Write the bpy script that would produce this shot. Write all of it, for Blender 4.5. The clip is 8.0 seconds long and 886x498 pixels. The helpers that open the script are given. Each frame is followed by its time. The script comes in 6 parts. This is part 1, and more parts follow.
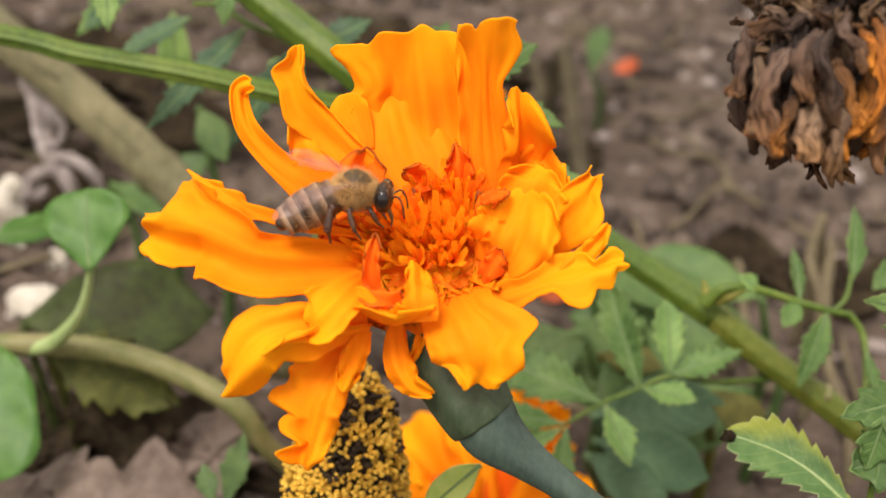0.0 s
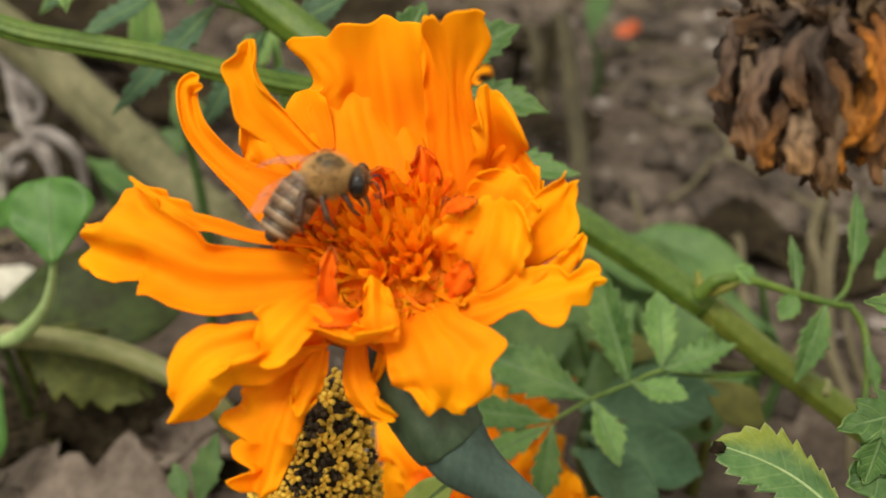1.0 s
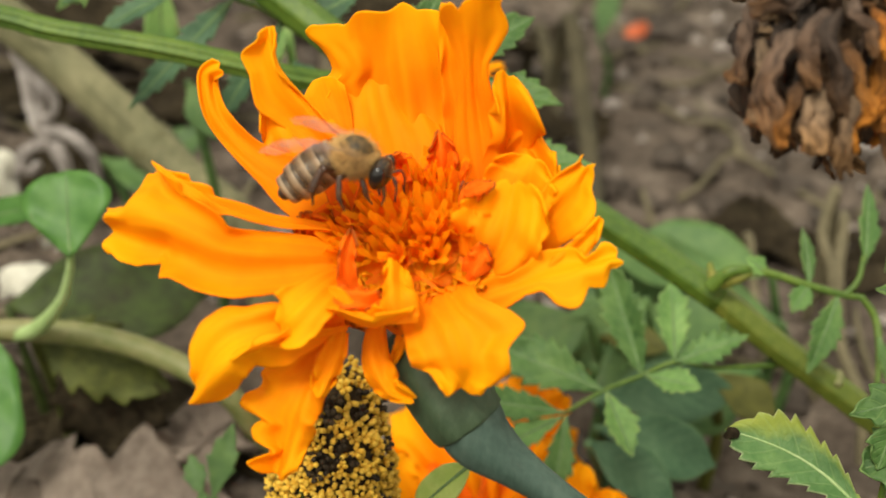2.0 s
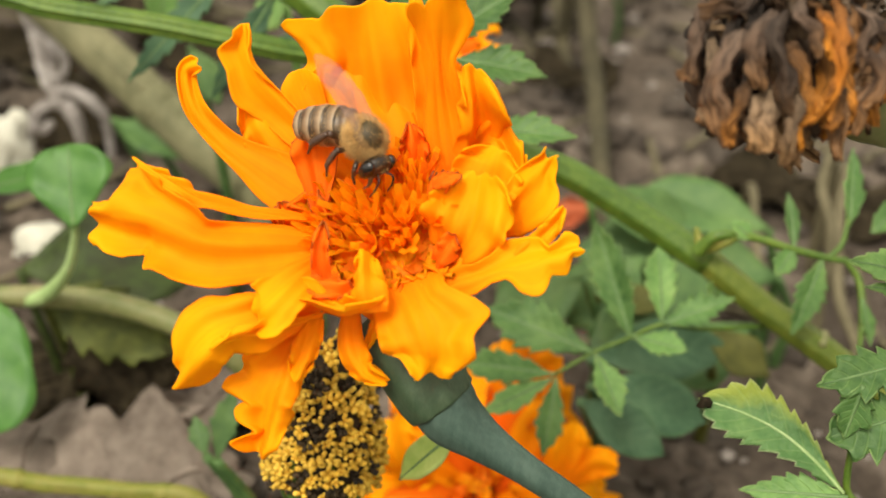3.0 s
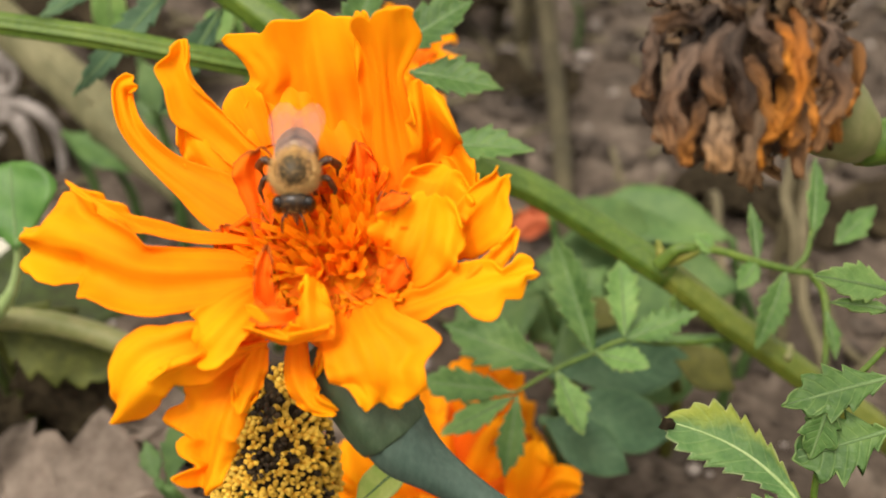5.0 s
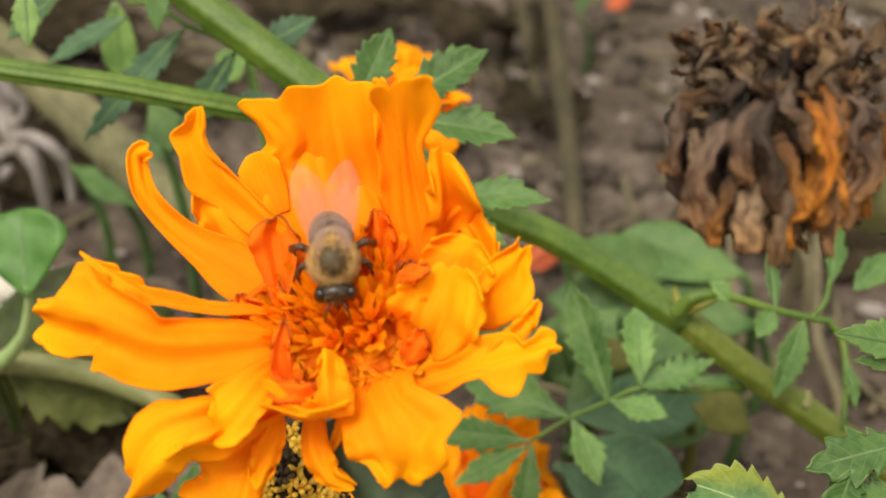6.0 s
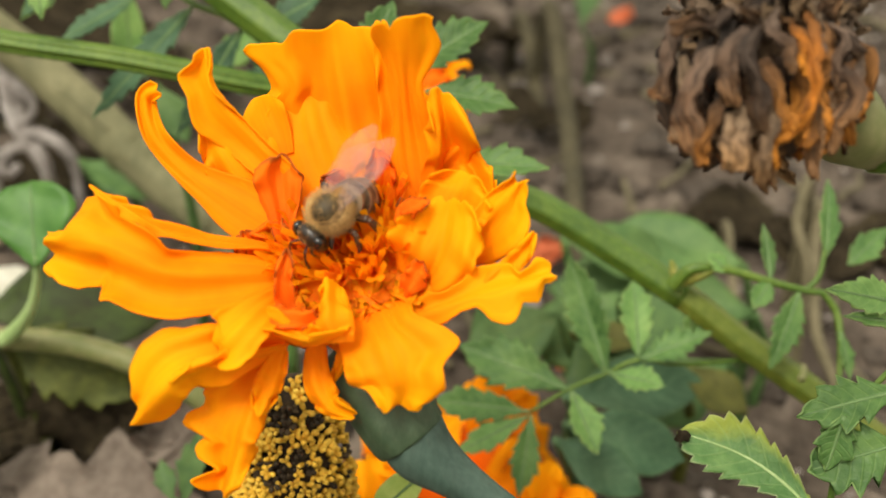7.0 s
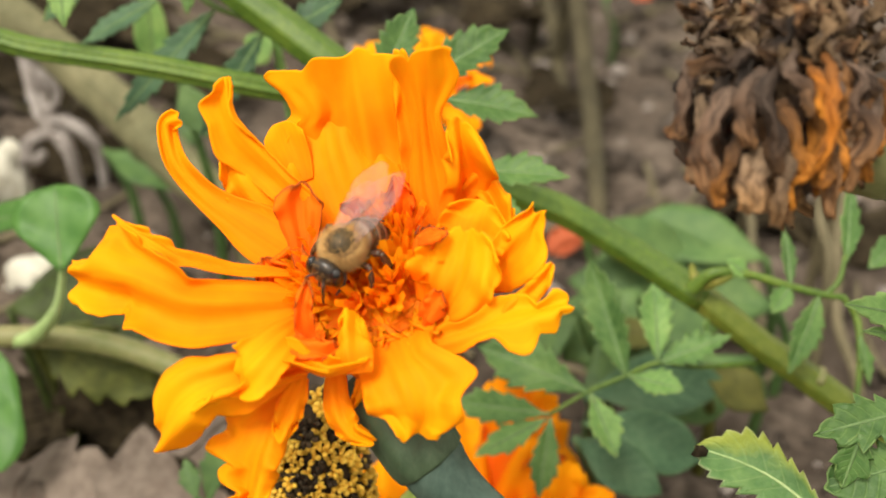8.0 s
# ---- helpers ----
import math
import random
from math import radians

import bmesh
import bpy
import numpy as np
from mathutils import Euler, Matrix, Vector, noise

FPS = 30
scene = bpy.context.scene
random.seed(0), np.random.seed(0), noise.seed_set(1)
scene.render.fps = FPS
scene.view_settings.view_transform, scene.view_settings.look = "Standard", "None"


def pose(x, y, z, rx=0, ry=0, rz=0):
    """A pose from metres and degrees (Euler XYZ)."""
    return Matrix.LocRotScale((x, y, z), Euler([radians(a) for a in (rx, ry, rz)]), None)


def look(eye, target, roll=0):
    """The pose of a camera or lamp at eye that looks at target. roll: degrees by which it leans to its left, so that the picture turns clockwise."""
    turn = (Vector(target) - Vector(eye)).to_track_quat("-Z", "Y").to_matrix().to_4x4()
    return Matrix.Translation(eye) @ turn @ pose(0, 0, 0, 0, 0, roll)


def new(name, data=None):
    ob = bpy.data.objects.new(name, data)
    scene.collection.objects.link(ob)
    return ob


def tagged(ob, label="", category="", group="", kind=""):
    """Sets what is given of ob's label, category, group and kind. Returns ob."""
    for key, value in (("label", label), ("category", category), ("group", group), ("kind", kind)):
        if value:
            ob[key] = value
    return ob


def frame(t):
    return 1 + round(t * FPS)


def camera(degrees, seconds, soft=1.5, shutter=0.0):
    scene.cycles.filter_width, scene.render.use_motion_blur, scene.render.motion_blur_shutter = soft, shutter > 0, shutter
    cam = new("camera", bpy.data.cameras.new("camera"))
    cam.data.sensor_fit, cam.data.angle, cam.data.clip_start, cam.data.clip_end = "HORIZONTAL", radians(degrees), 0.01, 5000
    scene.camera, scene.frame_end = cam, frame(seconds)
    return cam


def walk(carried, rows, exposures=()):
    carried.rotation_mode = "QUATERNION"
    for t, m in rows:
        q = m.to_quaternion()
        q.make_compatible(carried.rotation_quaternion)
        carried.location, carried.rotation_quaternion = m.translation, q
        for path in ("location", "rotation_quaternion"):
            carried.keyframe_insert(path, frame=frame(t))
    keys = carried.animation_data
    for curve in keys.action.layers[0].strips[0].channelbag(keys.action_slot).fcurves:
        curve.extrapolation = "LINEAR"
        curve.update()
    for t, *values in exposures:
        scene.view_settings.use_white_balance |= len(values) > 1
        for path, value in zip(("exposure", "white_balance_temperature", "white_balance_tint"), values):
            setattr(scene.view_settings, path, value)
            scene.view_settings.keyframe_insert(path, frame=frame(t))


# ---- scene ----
cam = camera(39.0, 8.0)
PATH = [
    (0, (0.00722, -0.00969, 0.14463), (-0.00616, 0.12186, 0.07380), 4.89),
    (0.3, (0.00665, -0.00929, 0.14682), (-0.00610, 0.12138, 0.07427), 4.87),
    (0.5, (0.00659, -0.00469, 0.14597), (-0.00607, 0.12517, 0.07196), 4.92),
    (1, (0.00953, 0.00066, 0.14510), (-0.00401, 0.12951, 0.06950), 4.57),
    (1.5, (0.01010, 0.00078, 0.14480), (-0.00356, 0.12956, 0.06911), 4.50),
    (1.7, (0.00895, -0.00057, 0.14297), (-0.00484, 0.12941, 0.06938), 4.56),
    (2.8, (0.01202, -0.00225, 0.14994), (-0.00547, 0.12218, 0.06803), 2.95),
    (3, (0.01397, -0.00197, 0.15085), (-0.00292, 0.12241, 0.06874), 3.00),
    (3.5, (0.01390, 0.00053, 0.15494), (-0.00210, 0.12570, 0.07386), 3.03),
    (4, (0.01195, 0.00101, 0.15142), (-0.00328, 0.12622, 0.07023), 3.00),
    (4.5, (0.01395, 0.00280, 0.14984), (-0.00002, 0.12790, 0.06825), 3.26),
    (4.7, (0.01522, 0.00277, 0.14975), (0.00184, 0.12786, 0.06805), 3.25),
    (5.8, (0.01282, 0.00592, 0.15186), (-0.00022, 0.13188, 0.07147), 3.28),
    (6, (0.01276, 0.00704, 0.15320), (-0.00102, 0.13279, 0.07260), 3.07),
    (6.5, (0.01470, 0.00413, 0.14932), (0.00016, 0.13041, 0.06967), 3.10),
    (7, (0.01457, -0.00003, 0.14755), (-0.00026, 0.12780, 0.07049), 3.07),
    (7.5, (0.01262, -0.00021, 0.15128), (-0.00271, 0.12730, 0.07378), 2.89),
    (8, (0.01450, 0.00228, 0.15312), (-0.00266, 0.12729, 0.07202), 2.47),
]
# the clip's own exposure drifts a little
EXPOSURES = [
    (0.0, 0.7, 6500, 20), (0.5, 0.54, 6500, 12), (1.0, 0.38, 6500, 7), (1.5, 0.48, 6500, 4), (3.0, 0.78, 6500, 5), (3.5, 0.85, 6500, 6),
    (4.0, 0.82, 6500, 11), (4.5, 0.8, 6500, 12), (6.0, 0.65, 6500, 8), (7.0, 0.67, 6500, 5), (8.0, 0.85, 6500, 8),
]
walk(cam, [(t, look(eye, target, roll)) for t, eye, target, roll in PATH], EXPOSURES)
# The lens is close to its subject: far soil goes soft.
cam.data.dof.use_dof = True
cam.data.dof.focus_distance = 0.123
cam.data.dof.aperture_fstop = 29.0

# ---- light: soft daylight under a bright overcast sky ----
SUN_UP, SUN_ROUND = 58.0, 205.0
world = bpy.data.worlds.new("sky")
world.use_nodes = True
scene.world = world
sky = world.node_tree.nodes.new("ShaderNodeTexSky")
sky.sky_type, sky.sun_disc = "NISHITA", False
sky.sun_elevation, sky.sun_rotation = radians(SUN_UP), radians(SUN_ROUND)
sky.air_density, sky.dust_density, sky.ozone_density = 1.0, 4.0, 1.0
# thin cloud over all of the sky takes most of its blue away
cloud = world.node_tree.nodes.new("ShaderNodeMix")
cloud.data_type = "RGBA"
cloud.inputs[0].default_value = 0.72
cloud.inputs[7].default_value = (8.6, 7.7, 6.1, 1)
world.node_tree.links.new(sky.outputs[0], cloud.inputs[6])
world.node_tree.links.new(cloud.outputs[2], world.node_tree.nodes["Background"].inputs[0])
world.node_tree.nodes["Background"].inputs[1].default_value = 0.105
sun = new("sun", bpy.data.lights.new("sun", "SUN"))
sun.data.energy, sun.data.angle, sun.data.color = 2.1, radians(20), (1.0, 0.93, 0.82)
az, up = radians(SUN_ROUND), radians(SUN_UP)
sun.matrix_world = look((math.sin(az) * math.cos(up), math.cos(az) * math.cos(up), math.sin(up)), (0, 0, 0))


# ---- materials ----
def shader(name):
    m = bpy.data.materials.new(name)
    m.use_nodes = True
    t = m.node_tree
    return m, t, t.nodes["Principled BSDF"], t.links


def tex_noise(t, scale, detail=4.0, rough=0.55, coords="Object", stretch=(1, 1, 1)):
    c = t.nodes.new("ShaderNodeTexCoord")
    mp = t.nodes.new("ShaderNodeMapping")
    mp.inputs["Scale"].default_value = stretch
    n = t.nodes.new("ShaderNodeTexNoise")
    n.inputs["Scale"].default_value, n.inputs["Detail"].default_value, n.inputs["Roughness"].default_value = scale, detail, rough
    t.links.new(c.outputs[coords], mp.inputs[0])
    t.links.new(mp.outputs[0], n.inputs["Vector"])
    return n.outputs["Fac"]


def ramp(t, fac, stops):
    r = t.nodes.new("ShaderNodeValToRGB")
    while len(r.color_ramp.elements) < len(stops):
        r.color_ramp.elements.new(0.5)
    for e, (p, c) in zip(r.color_ramp.elements, stops):
        e.position, e.color = p, (*c, 1)
    t.links.new(fac, r.inputs[0])
    return r.outputs[0]


def mixed(t, fac, a, b, kind="MIX"):
    m = t.nodes.new("ShaderNodeMix")
    m.data_type, m.blend_type = "RGBA", kind
    for sock, v in ((m.inputs[0], fac), (m.inputs[6], a), (m.inputs[7], b)):
        if isinstance(v, bpy.types.NodeSocket):
            t.links.new(v, sock)
        else:
            sock.default_value = v if isinstance(v, (int, float)) else (*v, 1)
    return m.outputs[2]


def bumped(t, bsdf, fac, strength, distance):
    b = t.nodes.new("ShaderNodeBump")
    b.inputs["Strength"].default_value, b.inputs["Distance"].default_value = strength, distance
    t.links.new(fac, b.inputs["Height"])
    t.links.new(b.outputs[0], bsdf.inputs["Normal"])


def organic(name, dark, mid, light, scale, rough=0.6, bump=0.3, depth=0.0004, thin=0.0, stretch=(1, 1, 1), spec=0.3, hue=0.0, thin_colour=None):
    """A living or dead plant surface: three tones, mottled at two scales, with fine relief and light that shines through."""
    m, t, b, ln = shader(name)
    big = tex_noise(t, scale, 5, 0.6, stretch=stretch)
    fine = tex_noise(t, scale * 7, 3, 0.6, stretch=stretch)
    col = ramp(t, big, [(0.3, dark), (0.5, mid), (0.72, light)])
    col = mixed(t, 0.35, col, ramp(t, fine, [(0.35, dark), (0.65, light)]))
    if hue:
        info = t.nodes.new("ShaderNodeObjectInfo")
        hs = t.nodes.new("ShaderNodeHueSaturation")
        mr = t.nodes.new("ShaderNodeMapRange")
        mr.inputs[3].default_value, mr.inputs[4].default_value = 1 - hue, 1 + hue
        ln.new(info.outputs["Random"], mr.inputs[0])
        ln.new(mr.outputs[0], hs.inputs["Value"])
        ln.new(col, hs.inputs["Color"])
        col = hs.outputs[0]
    ln.new(col, b.inputs["Base Color"])
    b.inputs["Roughness"].default_value = rough
    b.inputs["Specular IOR Level"].default_value = spec
    bumped(t, b, fine, bump, depth)
    if thin:
        tr = t.nodes.new("ShaderNodeBsdfTranslucent")
        if thin_colour:
            tr.inputs[0].default_value = (*thin_colour, 1)
        else:
            ln.new(col, tr.inputs[0])
        mx = t.nodes.new("ShaderNodeMixShader")
        mx.inputs[0].default_value = thin
        ln.new(b.outputs[0], mx.inputs[1])
        ln.new(tr.outputs[0], mx.inputs[2])
        ln.new(mx.outputs[0], t.nodes["Material Output"].inputs[0])
    return m


def maths(t, op, a, b=0.0, c=0.0):
    n = t.nodes.new("ShaderNodeMath")
    n.operation = op
    for sock, v in zip(n.inputs, (a, b, c)):
        if isinstance(v, bpy.types.NodeSocket):
            t.links.new(v, sock)
        else:
            sock.default_value = v
    return n.outputs[0]


def leaf_material(name, dark, mid, light, vein, margin, thin_colour, scale=140, hue=0.15, yellow=None):
    """A leaf blade along the sheet's own coordinates: mottled green, paler side veins, a pale worn margin and, on an ageing leaf, one yellowed side."""
    m, t, b, ln = shader(name)
    uv = t.nodes.new("ShaderNodeUVMap")
    sep = t.nodes.new("ShaderNodeSeparateXYZ")
    ln.new(uv.outputs[0], sep.inputs[0])
    across, along = sep.outputs[0], sep.outputs[1]
    off = maths(t, "ABSOLUTE", maths(t, "SUBTRACT", across, 0.5))
    big, fine = tex_noise(t, scale, 5, 0.6), tex_noise(t, scale * 7, 3, 0.6)
    col = ramp(t, big, [(0.32, dark), (0.5, mid), (0.7, light)])
    col = mixed(t, 0.3, col, ramp(t, fine, [(0.35, dark), (0.65, light)]))
    if yellow:
        side = maths(t, "MULTIPLY_ADD", across, 2.2, maths(t, "MULTIPLY_ADD", along, 0.6, maths(t, "MULTIPLY", big, 1.4)))
        gone = ramp(t, maths(t, "SUBTRACT", side, 2.5), [(0.0, (0, 0, 0)), (0.6, (0.85, 0.85, 0.85))])
        col = mixed(t, gone, col, yellow)
    info = t.nodes.new("ShaderNodeObjectInfo")
    hs = t.nodes.new("ShaderNodeHueSaturation")
    ln.new(maths(t, "MULTIPLY_ADD", info.outputs["Random"], 2 * hue, 1 - hue), hs.inputs["Value"])
    ln.new(col, hs.inputs["Color"])
    col = hs.outputs[0]
    # side veins run forward from the rib
    wave = maths(t, "FRACT", maths(t, "MULTIPLY", maths(t, "SUBTRACT", along, maths(t, "MULTIPLY", off, 0.35)), 8.0))
    line = maths(t, "ABSOLUTE", maths(t, "SUBTRACT", wave, 0.5))
    veins = ramp(t, line, [(0.0, (0.28, 0.28, 0.28)), (0.1, (0, 0, 0))])
    col = mixed(t, veins, col, vein)
    rim = ramp(t, maths(t, "MULTIPLY_ADD", fine, 0.06, off), [(0.49, (0, 0, 0)), (0.54, (0.45, 0.45, 0.45))])
    col = mixed(t, rim, col, margin)
    ln.new(col, b.inputs["Base Color"])
    b.inputs["Roughness"].default_value, b.inputs["Specular IOR Level"].default_value = 0.5, 0.35
    bumped(t, b, maths(t, "MULTIPLY_ADD", fine, 0.5, maths(t, "MINIMUM", line, 0.16)), 0.5, 0.0008)
    tr = t.nodes.new("ShaderNodeBsdfTranslucent")
    tr.inputs[0].default_value = (*thin_colour, 1)
    mx = t.nodes.new("ShaderNodeMixShader")
    mx.inputs[0].default_value = 0.22
    ln.new(b.outputs[0], mx.inputs[1])
    ln.new(tr.outputs[0], mx.inputs[2])
    ln.new(mx.outputs[0], t.nodes["Material Output"].inputs[0])
    return m


def petal_material(name, root, body, edge, bump=0.12, withered=None):
    """Velvety petal: redder at its root, yellower at its rim, with lengthwise veins along the sheet's own coordinates."""
    m, t, b, ln = shader(name)
    uv = t.nodes.new("ShaderNodeUVMap")
    sep = t.nodes.new("ShaderNodeSeparateXYZ")
    ln.new(uv.outputs[0], sep.inputs[0])
    col = ramp(t, sep.outputs[1], [(0.0, root), (0.35, body), (1.0, edge)])
    # yellow against orange patches put the highlights on the folds into the colour
    mott = tex_noise(t, 85, 4, 0.55)
    col = mixed(t, 0.55, col, ramp(t, mott, [(0.34, body), (0.66, edge)]))
    mp = t.nodes.new("ShaderNodeMapping")
    mp.inputs["Scale"].default_value = (14, 1.2, 1)
    ln.new(uv.outputs[0], mp.inputs[0])
    vein = t.nodes.new("ShaderNodeTexNoise")
    vein.inputs["Scale"].default_value, vein.inputs["Detail"].default_value = 1.0, 3
    ln.new(mp.outputs[0], vein.inputs["Vector"])
    col = mixed(t, 0.1, col, ramp(t, vein.outputs["Fac"], [(0.35, root), (0.6, edge)]))
    if withered:
        off = maths(t, "ABSOLUTE", maths(t, "SUBTRACT", sep.outputs[0], 0.5))
        rim = maths(t, "MAXIMUM", maths(t, "MULTIPLY_ADD", off, 2.0, -0.03), sep.outputs[1])
        rim = maths(t, "MULTIPLY_ADD", mott, 0.22, maths(t, "SUBTRACT", rim, 0.11))
        col = mixed(t, ramp(t, rim, [(0.91, (0, 0, 0)), (0.99, (0.8, 0.8, 0.8))]), col, withered)
    ln.new(col, b.inputs["Base Color"])
    b.inputs["Roughness"].default_value, b.inputs["Specular IOR Level"].default_value = 0.7, 0.1
    bumped(t, b, vein.outputs["Fac"], bump, 0.0004)
    tr = t.nodes.new("ShaderNodeBsdfTranslucent")
    ln.new(col, tr.inputs[0])
    mx = t.nodes.new("ShaderNodeMixShader")
    mx.inputs[0].default_value = 0.3
    ln.new(b.outputs[0], mx.inputs[1])
    ln.new(tr.outputs[0], mx.inputs[2])
    ln.new(mx.outputs[0], t.nodes["Material Output"].inputs[0])
    return m


PETAL = petal_material("petal_orange", (0.9, 0.15, 0.003), (0.98, 0.262, 0.002), (1.0, 0.475, 0.003))
PETAL_RED = petal_material("petal_inner", (0.72, 0.07, 0.004), (0.92, 0.145, 0.004), (0.96, 0.22, 0.006), withered=(0.34, 0.085, 0.018))
PETAL_FADED = organic("petal_faded", (0.42, 0.08, 0.03), (0.55, 0.13, 0.05), (0.65, 0.2, 0.09), 200, 0.7, thin=0.2)
FLORET = organic("floret_orange", (0.96, 0.29, 0.004), (1.0, 0.4, 0.005), (1.0, 0.5, 0.01), 300, 0.6, 0.2, thin=0.5, hue=0.12, spec=0.1)
FLORET_RED = organic("floret_red", (0.8, 0.12, 0.006), (0.94, 0.24, 0.006), (0.98, 0.34, 0.01), 300, 0.6, 0.2, thin=0.45, hue=0.2, spec=0.1)
BROWN_RIM = organic("withered_rim", (0.12, 0.03, 0.01), (0.3, 0.07, 0.015), (0.5, 0.12, 0.02), 500, 0.8)
CALYX_BLUE = organic("stalk_blue_green", (0.028, 0.052, 0.04), (0.045, 0.08, 0.062), (0.075, 0.115, 0.09), 260, 0.5, 0.3, 0.0003, stretch=(1, 1, 0.3), spec=0.35)
CALYX = organic("calyx_green", (0.026, 0.048, 0.022), (0.042, 0.07, 0.034), (0.07, 0.1, 0.055), 260, 0.55, 0.3, 0.0003, stretch=(1, 1, 0.4), spec=0.35)
STEM = organic("stem_green", (0.034, 0.078, 0.007), (0.066, 0.125, 0.011), (0.125, 0.19, 0.022), 130, 0.5, 0.25, 0.0003, spec=0.4)
STEM_OLIVE = organic("stem_olive", (0.10, 0.13, 0.015), (0.17, 0.18, 0.025), (0.27, 0.22, 0.07), 90, 0.55, 0.25, 0.0003)
LEAF = leaf_material("leaf_green", (0.034, 0.09, 0.02), (0.08, 0.17, 0.042), (0.17, 0.285, 0.075), (0.26, 0.38, 0.13), (0.3, 0.42, 0.14), (0.14, 0.34, 0.03))
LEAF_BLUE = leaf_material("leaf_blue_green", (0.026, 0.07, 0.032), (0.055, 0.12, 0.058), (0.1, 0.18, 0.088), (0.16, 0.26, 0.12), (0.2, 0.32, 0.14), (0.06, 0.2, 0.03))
LEAF_PALE = leaf_material("leaf_pale", (0.085, 0.19, 0.05), (0.16, 0.3, 0.08), (0.28, 0.42, 0.12), (0.36, 0.5, 0.18), (0.45, 0.58, 0.2), (0.22, 0.45, 0.05), hue=0.1)
LEAF_LIME = organic("leaf_lime", (0.3, 0.42, 0.1), (0.48, 0.58, 0.16), (0.62, 0.68, 0.25), 120, 0.5, 0.3, 0.0003, thin=0.35, thin_colour=(0.4, 0.6, 0.06))
LEAF_SPOTTED = leaf_material("leaf_yellowed", (0.05, 0.125, 0.036), (0.09, 0.195, 0.056), (0.17, 0.29, 0.09), (0.3, 0.42, 0.16), (0.6, 0.62, 0.36), (0.25, 0.4, 0.04), scale=220, hue=0.05, yellow=(0.33, 0.38, 0.05))
LEAF_FAR = organic("leaf_far", (0.04, 0.088, 0.026), (0.078, 0.15, 0.045), (0.14, 0.225, 0.066), 60, 0.55, 0.3, 0.0004, thin=0.2, hue=0.2)
LEAF_OLD = organic("leaf_old_olive", (0.05, 0.056, 0.01), (0.098, 0.1, 0.017), (0.17, 0.165, 0.034), 60, 0.6, 0.3, 0.0004, thin=0.15)
STEM_AGED = organic("stem_aged", (0.058, 0.09, 0.008), (0.1, 0.135, 0.013), (0.165, 0.185, 0.03), 90, 0.5, 0.25, 0.0003, spec=0.35)
BARK = organic("dry_stem_brown", (0.026, 0.023, 0.012), (0.055, 0.046, 0.025), (0.1, 0.084, 0.046), 90, 0.85, 0.5, 0.0005)
LEAF_MOSS = organic("leaf_mossy", (0.02, 0.018, 0.008), (0.06, 0.078, 0.014), (0.14, 0.155, 0.03), 75, 0.65, 0.4, 0.0005, thin=0.15)
LEAF_ROUND = organic("leaf_round", (0.04, 0.12, 0.02), (0.075, 0.19, 0.035), (0.13, 0.27, 0.06), 60, 0.45, 0.25, 0.0003, thin=0.25, thin_colour=(0.15, 0.35, 0.03))
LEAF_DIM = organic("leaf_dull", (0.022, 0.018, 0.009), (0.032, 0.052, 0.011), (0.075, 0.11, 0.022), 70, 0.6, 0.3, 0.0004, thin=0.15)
RIB_PALE = organic("leaf_rib_pale", (0.2, 0.3, 0.1), (0.3, 0.42, 0.16), (0.4, 0.5, 0.24), 300, 0.5, 0.1)
RIB = organic("leaf_rib", (0.08, 0.15, 0.05), (0.12, 0.2, 0.07), (0.17, 0.26, 0.1), 300, 0.5, 0.1)
WEED_STALK = organic("weed_stalk", (0.1, 0.12, 0.035), (0.17, 0.185, 0.065), (0.27, 0.225, 0.12), 60, 0.5, 0.2, 0.0003)
STALK_PALE = organic("old_stalk_pale", (0.075, 0.075, 0.036), (0.14, 0.135, 0.068), (0.22, 0.2, 0.11), 60, 0.75, 0.4, 0.0005)
STRAW = organic("straw", (0.065, 0.056, 0.03), (0.118, 0.1, 0.056), (0.19, 0.16, 0.095), 70, 0.75, 0.4, 0.0005)
# kept near black: dark sheets of it stand in for shade on the soil
ROT_AND_SHADE = organic("rotten_and_shade_brown", (0.007, 0.0055, 0.004), (0.024, 0.018, 0.012), (0.075, 0.06, 0.034), 90, 0.95, 0.6, 0.0008, spec=0.05)
DRY = organic("dry_brown", (0.0106, 0.00616, 0.00352), (0.088, 0.0554, 0.0343), (0.255, 0.18, 0.121), 220, 0.85, 0.6, 0.0005, hue=0.35)
DRY_TAN = organic("dry_tan", (0.04, 0.022, 0.008), (0.16, 0.098, 0.052), (0.33, 0.225, 0.13), 220, 0.85, 0.6, 0.0005, thin=0.1, hue=0.3)
DARK = organic("dark_core", (0.006, 0.004, 0.003), (0.014, 0.009, 0.006), (0.03, 0.02, 0.012), 200, 0.95, 0.5, 0.0005)
LITTER = organic("litter_grey", (0.08, 0.06, 0.047), (0.165, 0.13, 0.105), (0.28, 0.23, 0.19), 60, 0.85, 0.5, 0.0006, hue=0.2)
GREY_LEAF = organic("dry_grey", (0.1, 0.085, 0.075), (0.3, 0.265, 0.245), (0.56, 0.52, 0.5), 110, 0.8, 0.5, 0.0006, hue=0.15)
WHITE = organic("white_petal", (0.5, 0.47, 0.38), (0.68, 0.66, 0.56), (0.8, 0.79, 0.7), 60, 0.6, 0.2, 0.0004, thin=0.2)
SEED_TIP = organic("pollen_yellow", (0.4, 0.2, 0.012), (0.62, 0.37, 0.03), (0.78, 0.55, 0.09), 500, 0.7, 0.3, hue=0.25)
SEED_DARK = organic("seed_dark", (0.008, 0.006, 0.004), (0.025, 0.017, 0.009), (0.09, 0.055, 0.022), 400, 0.85, 0.4)


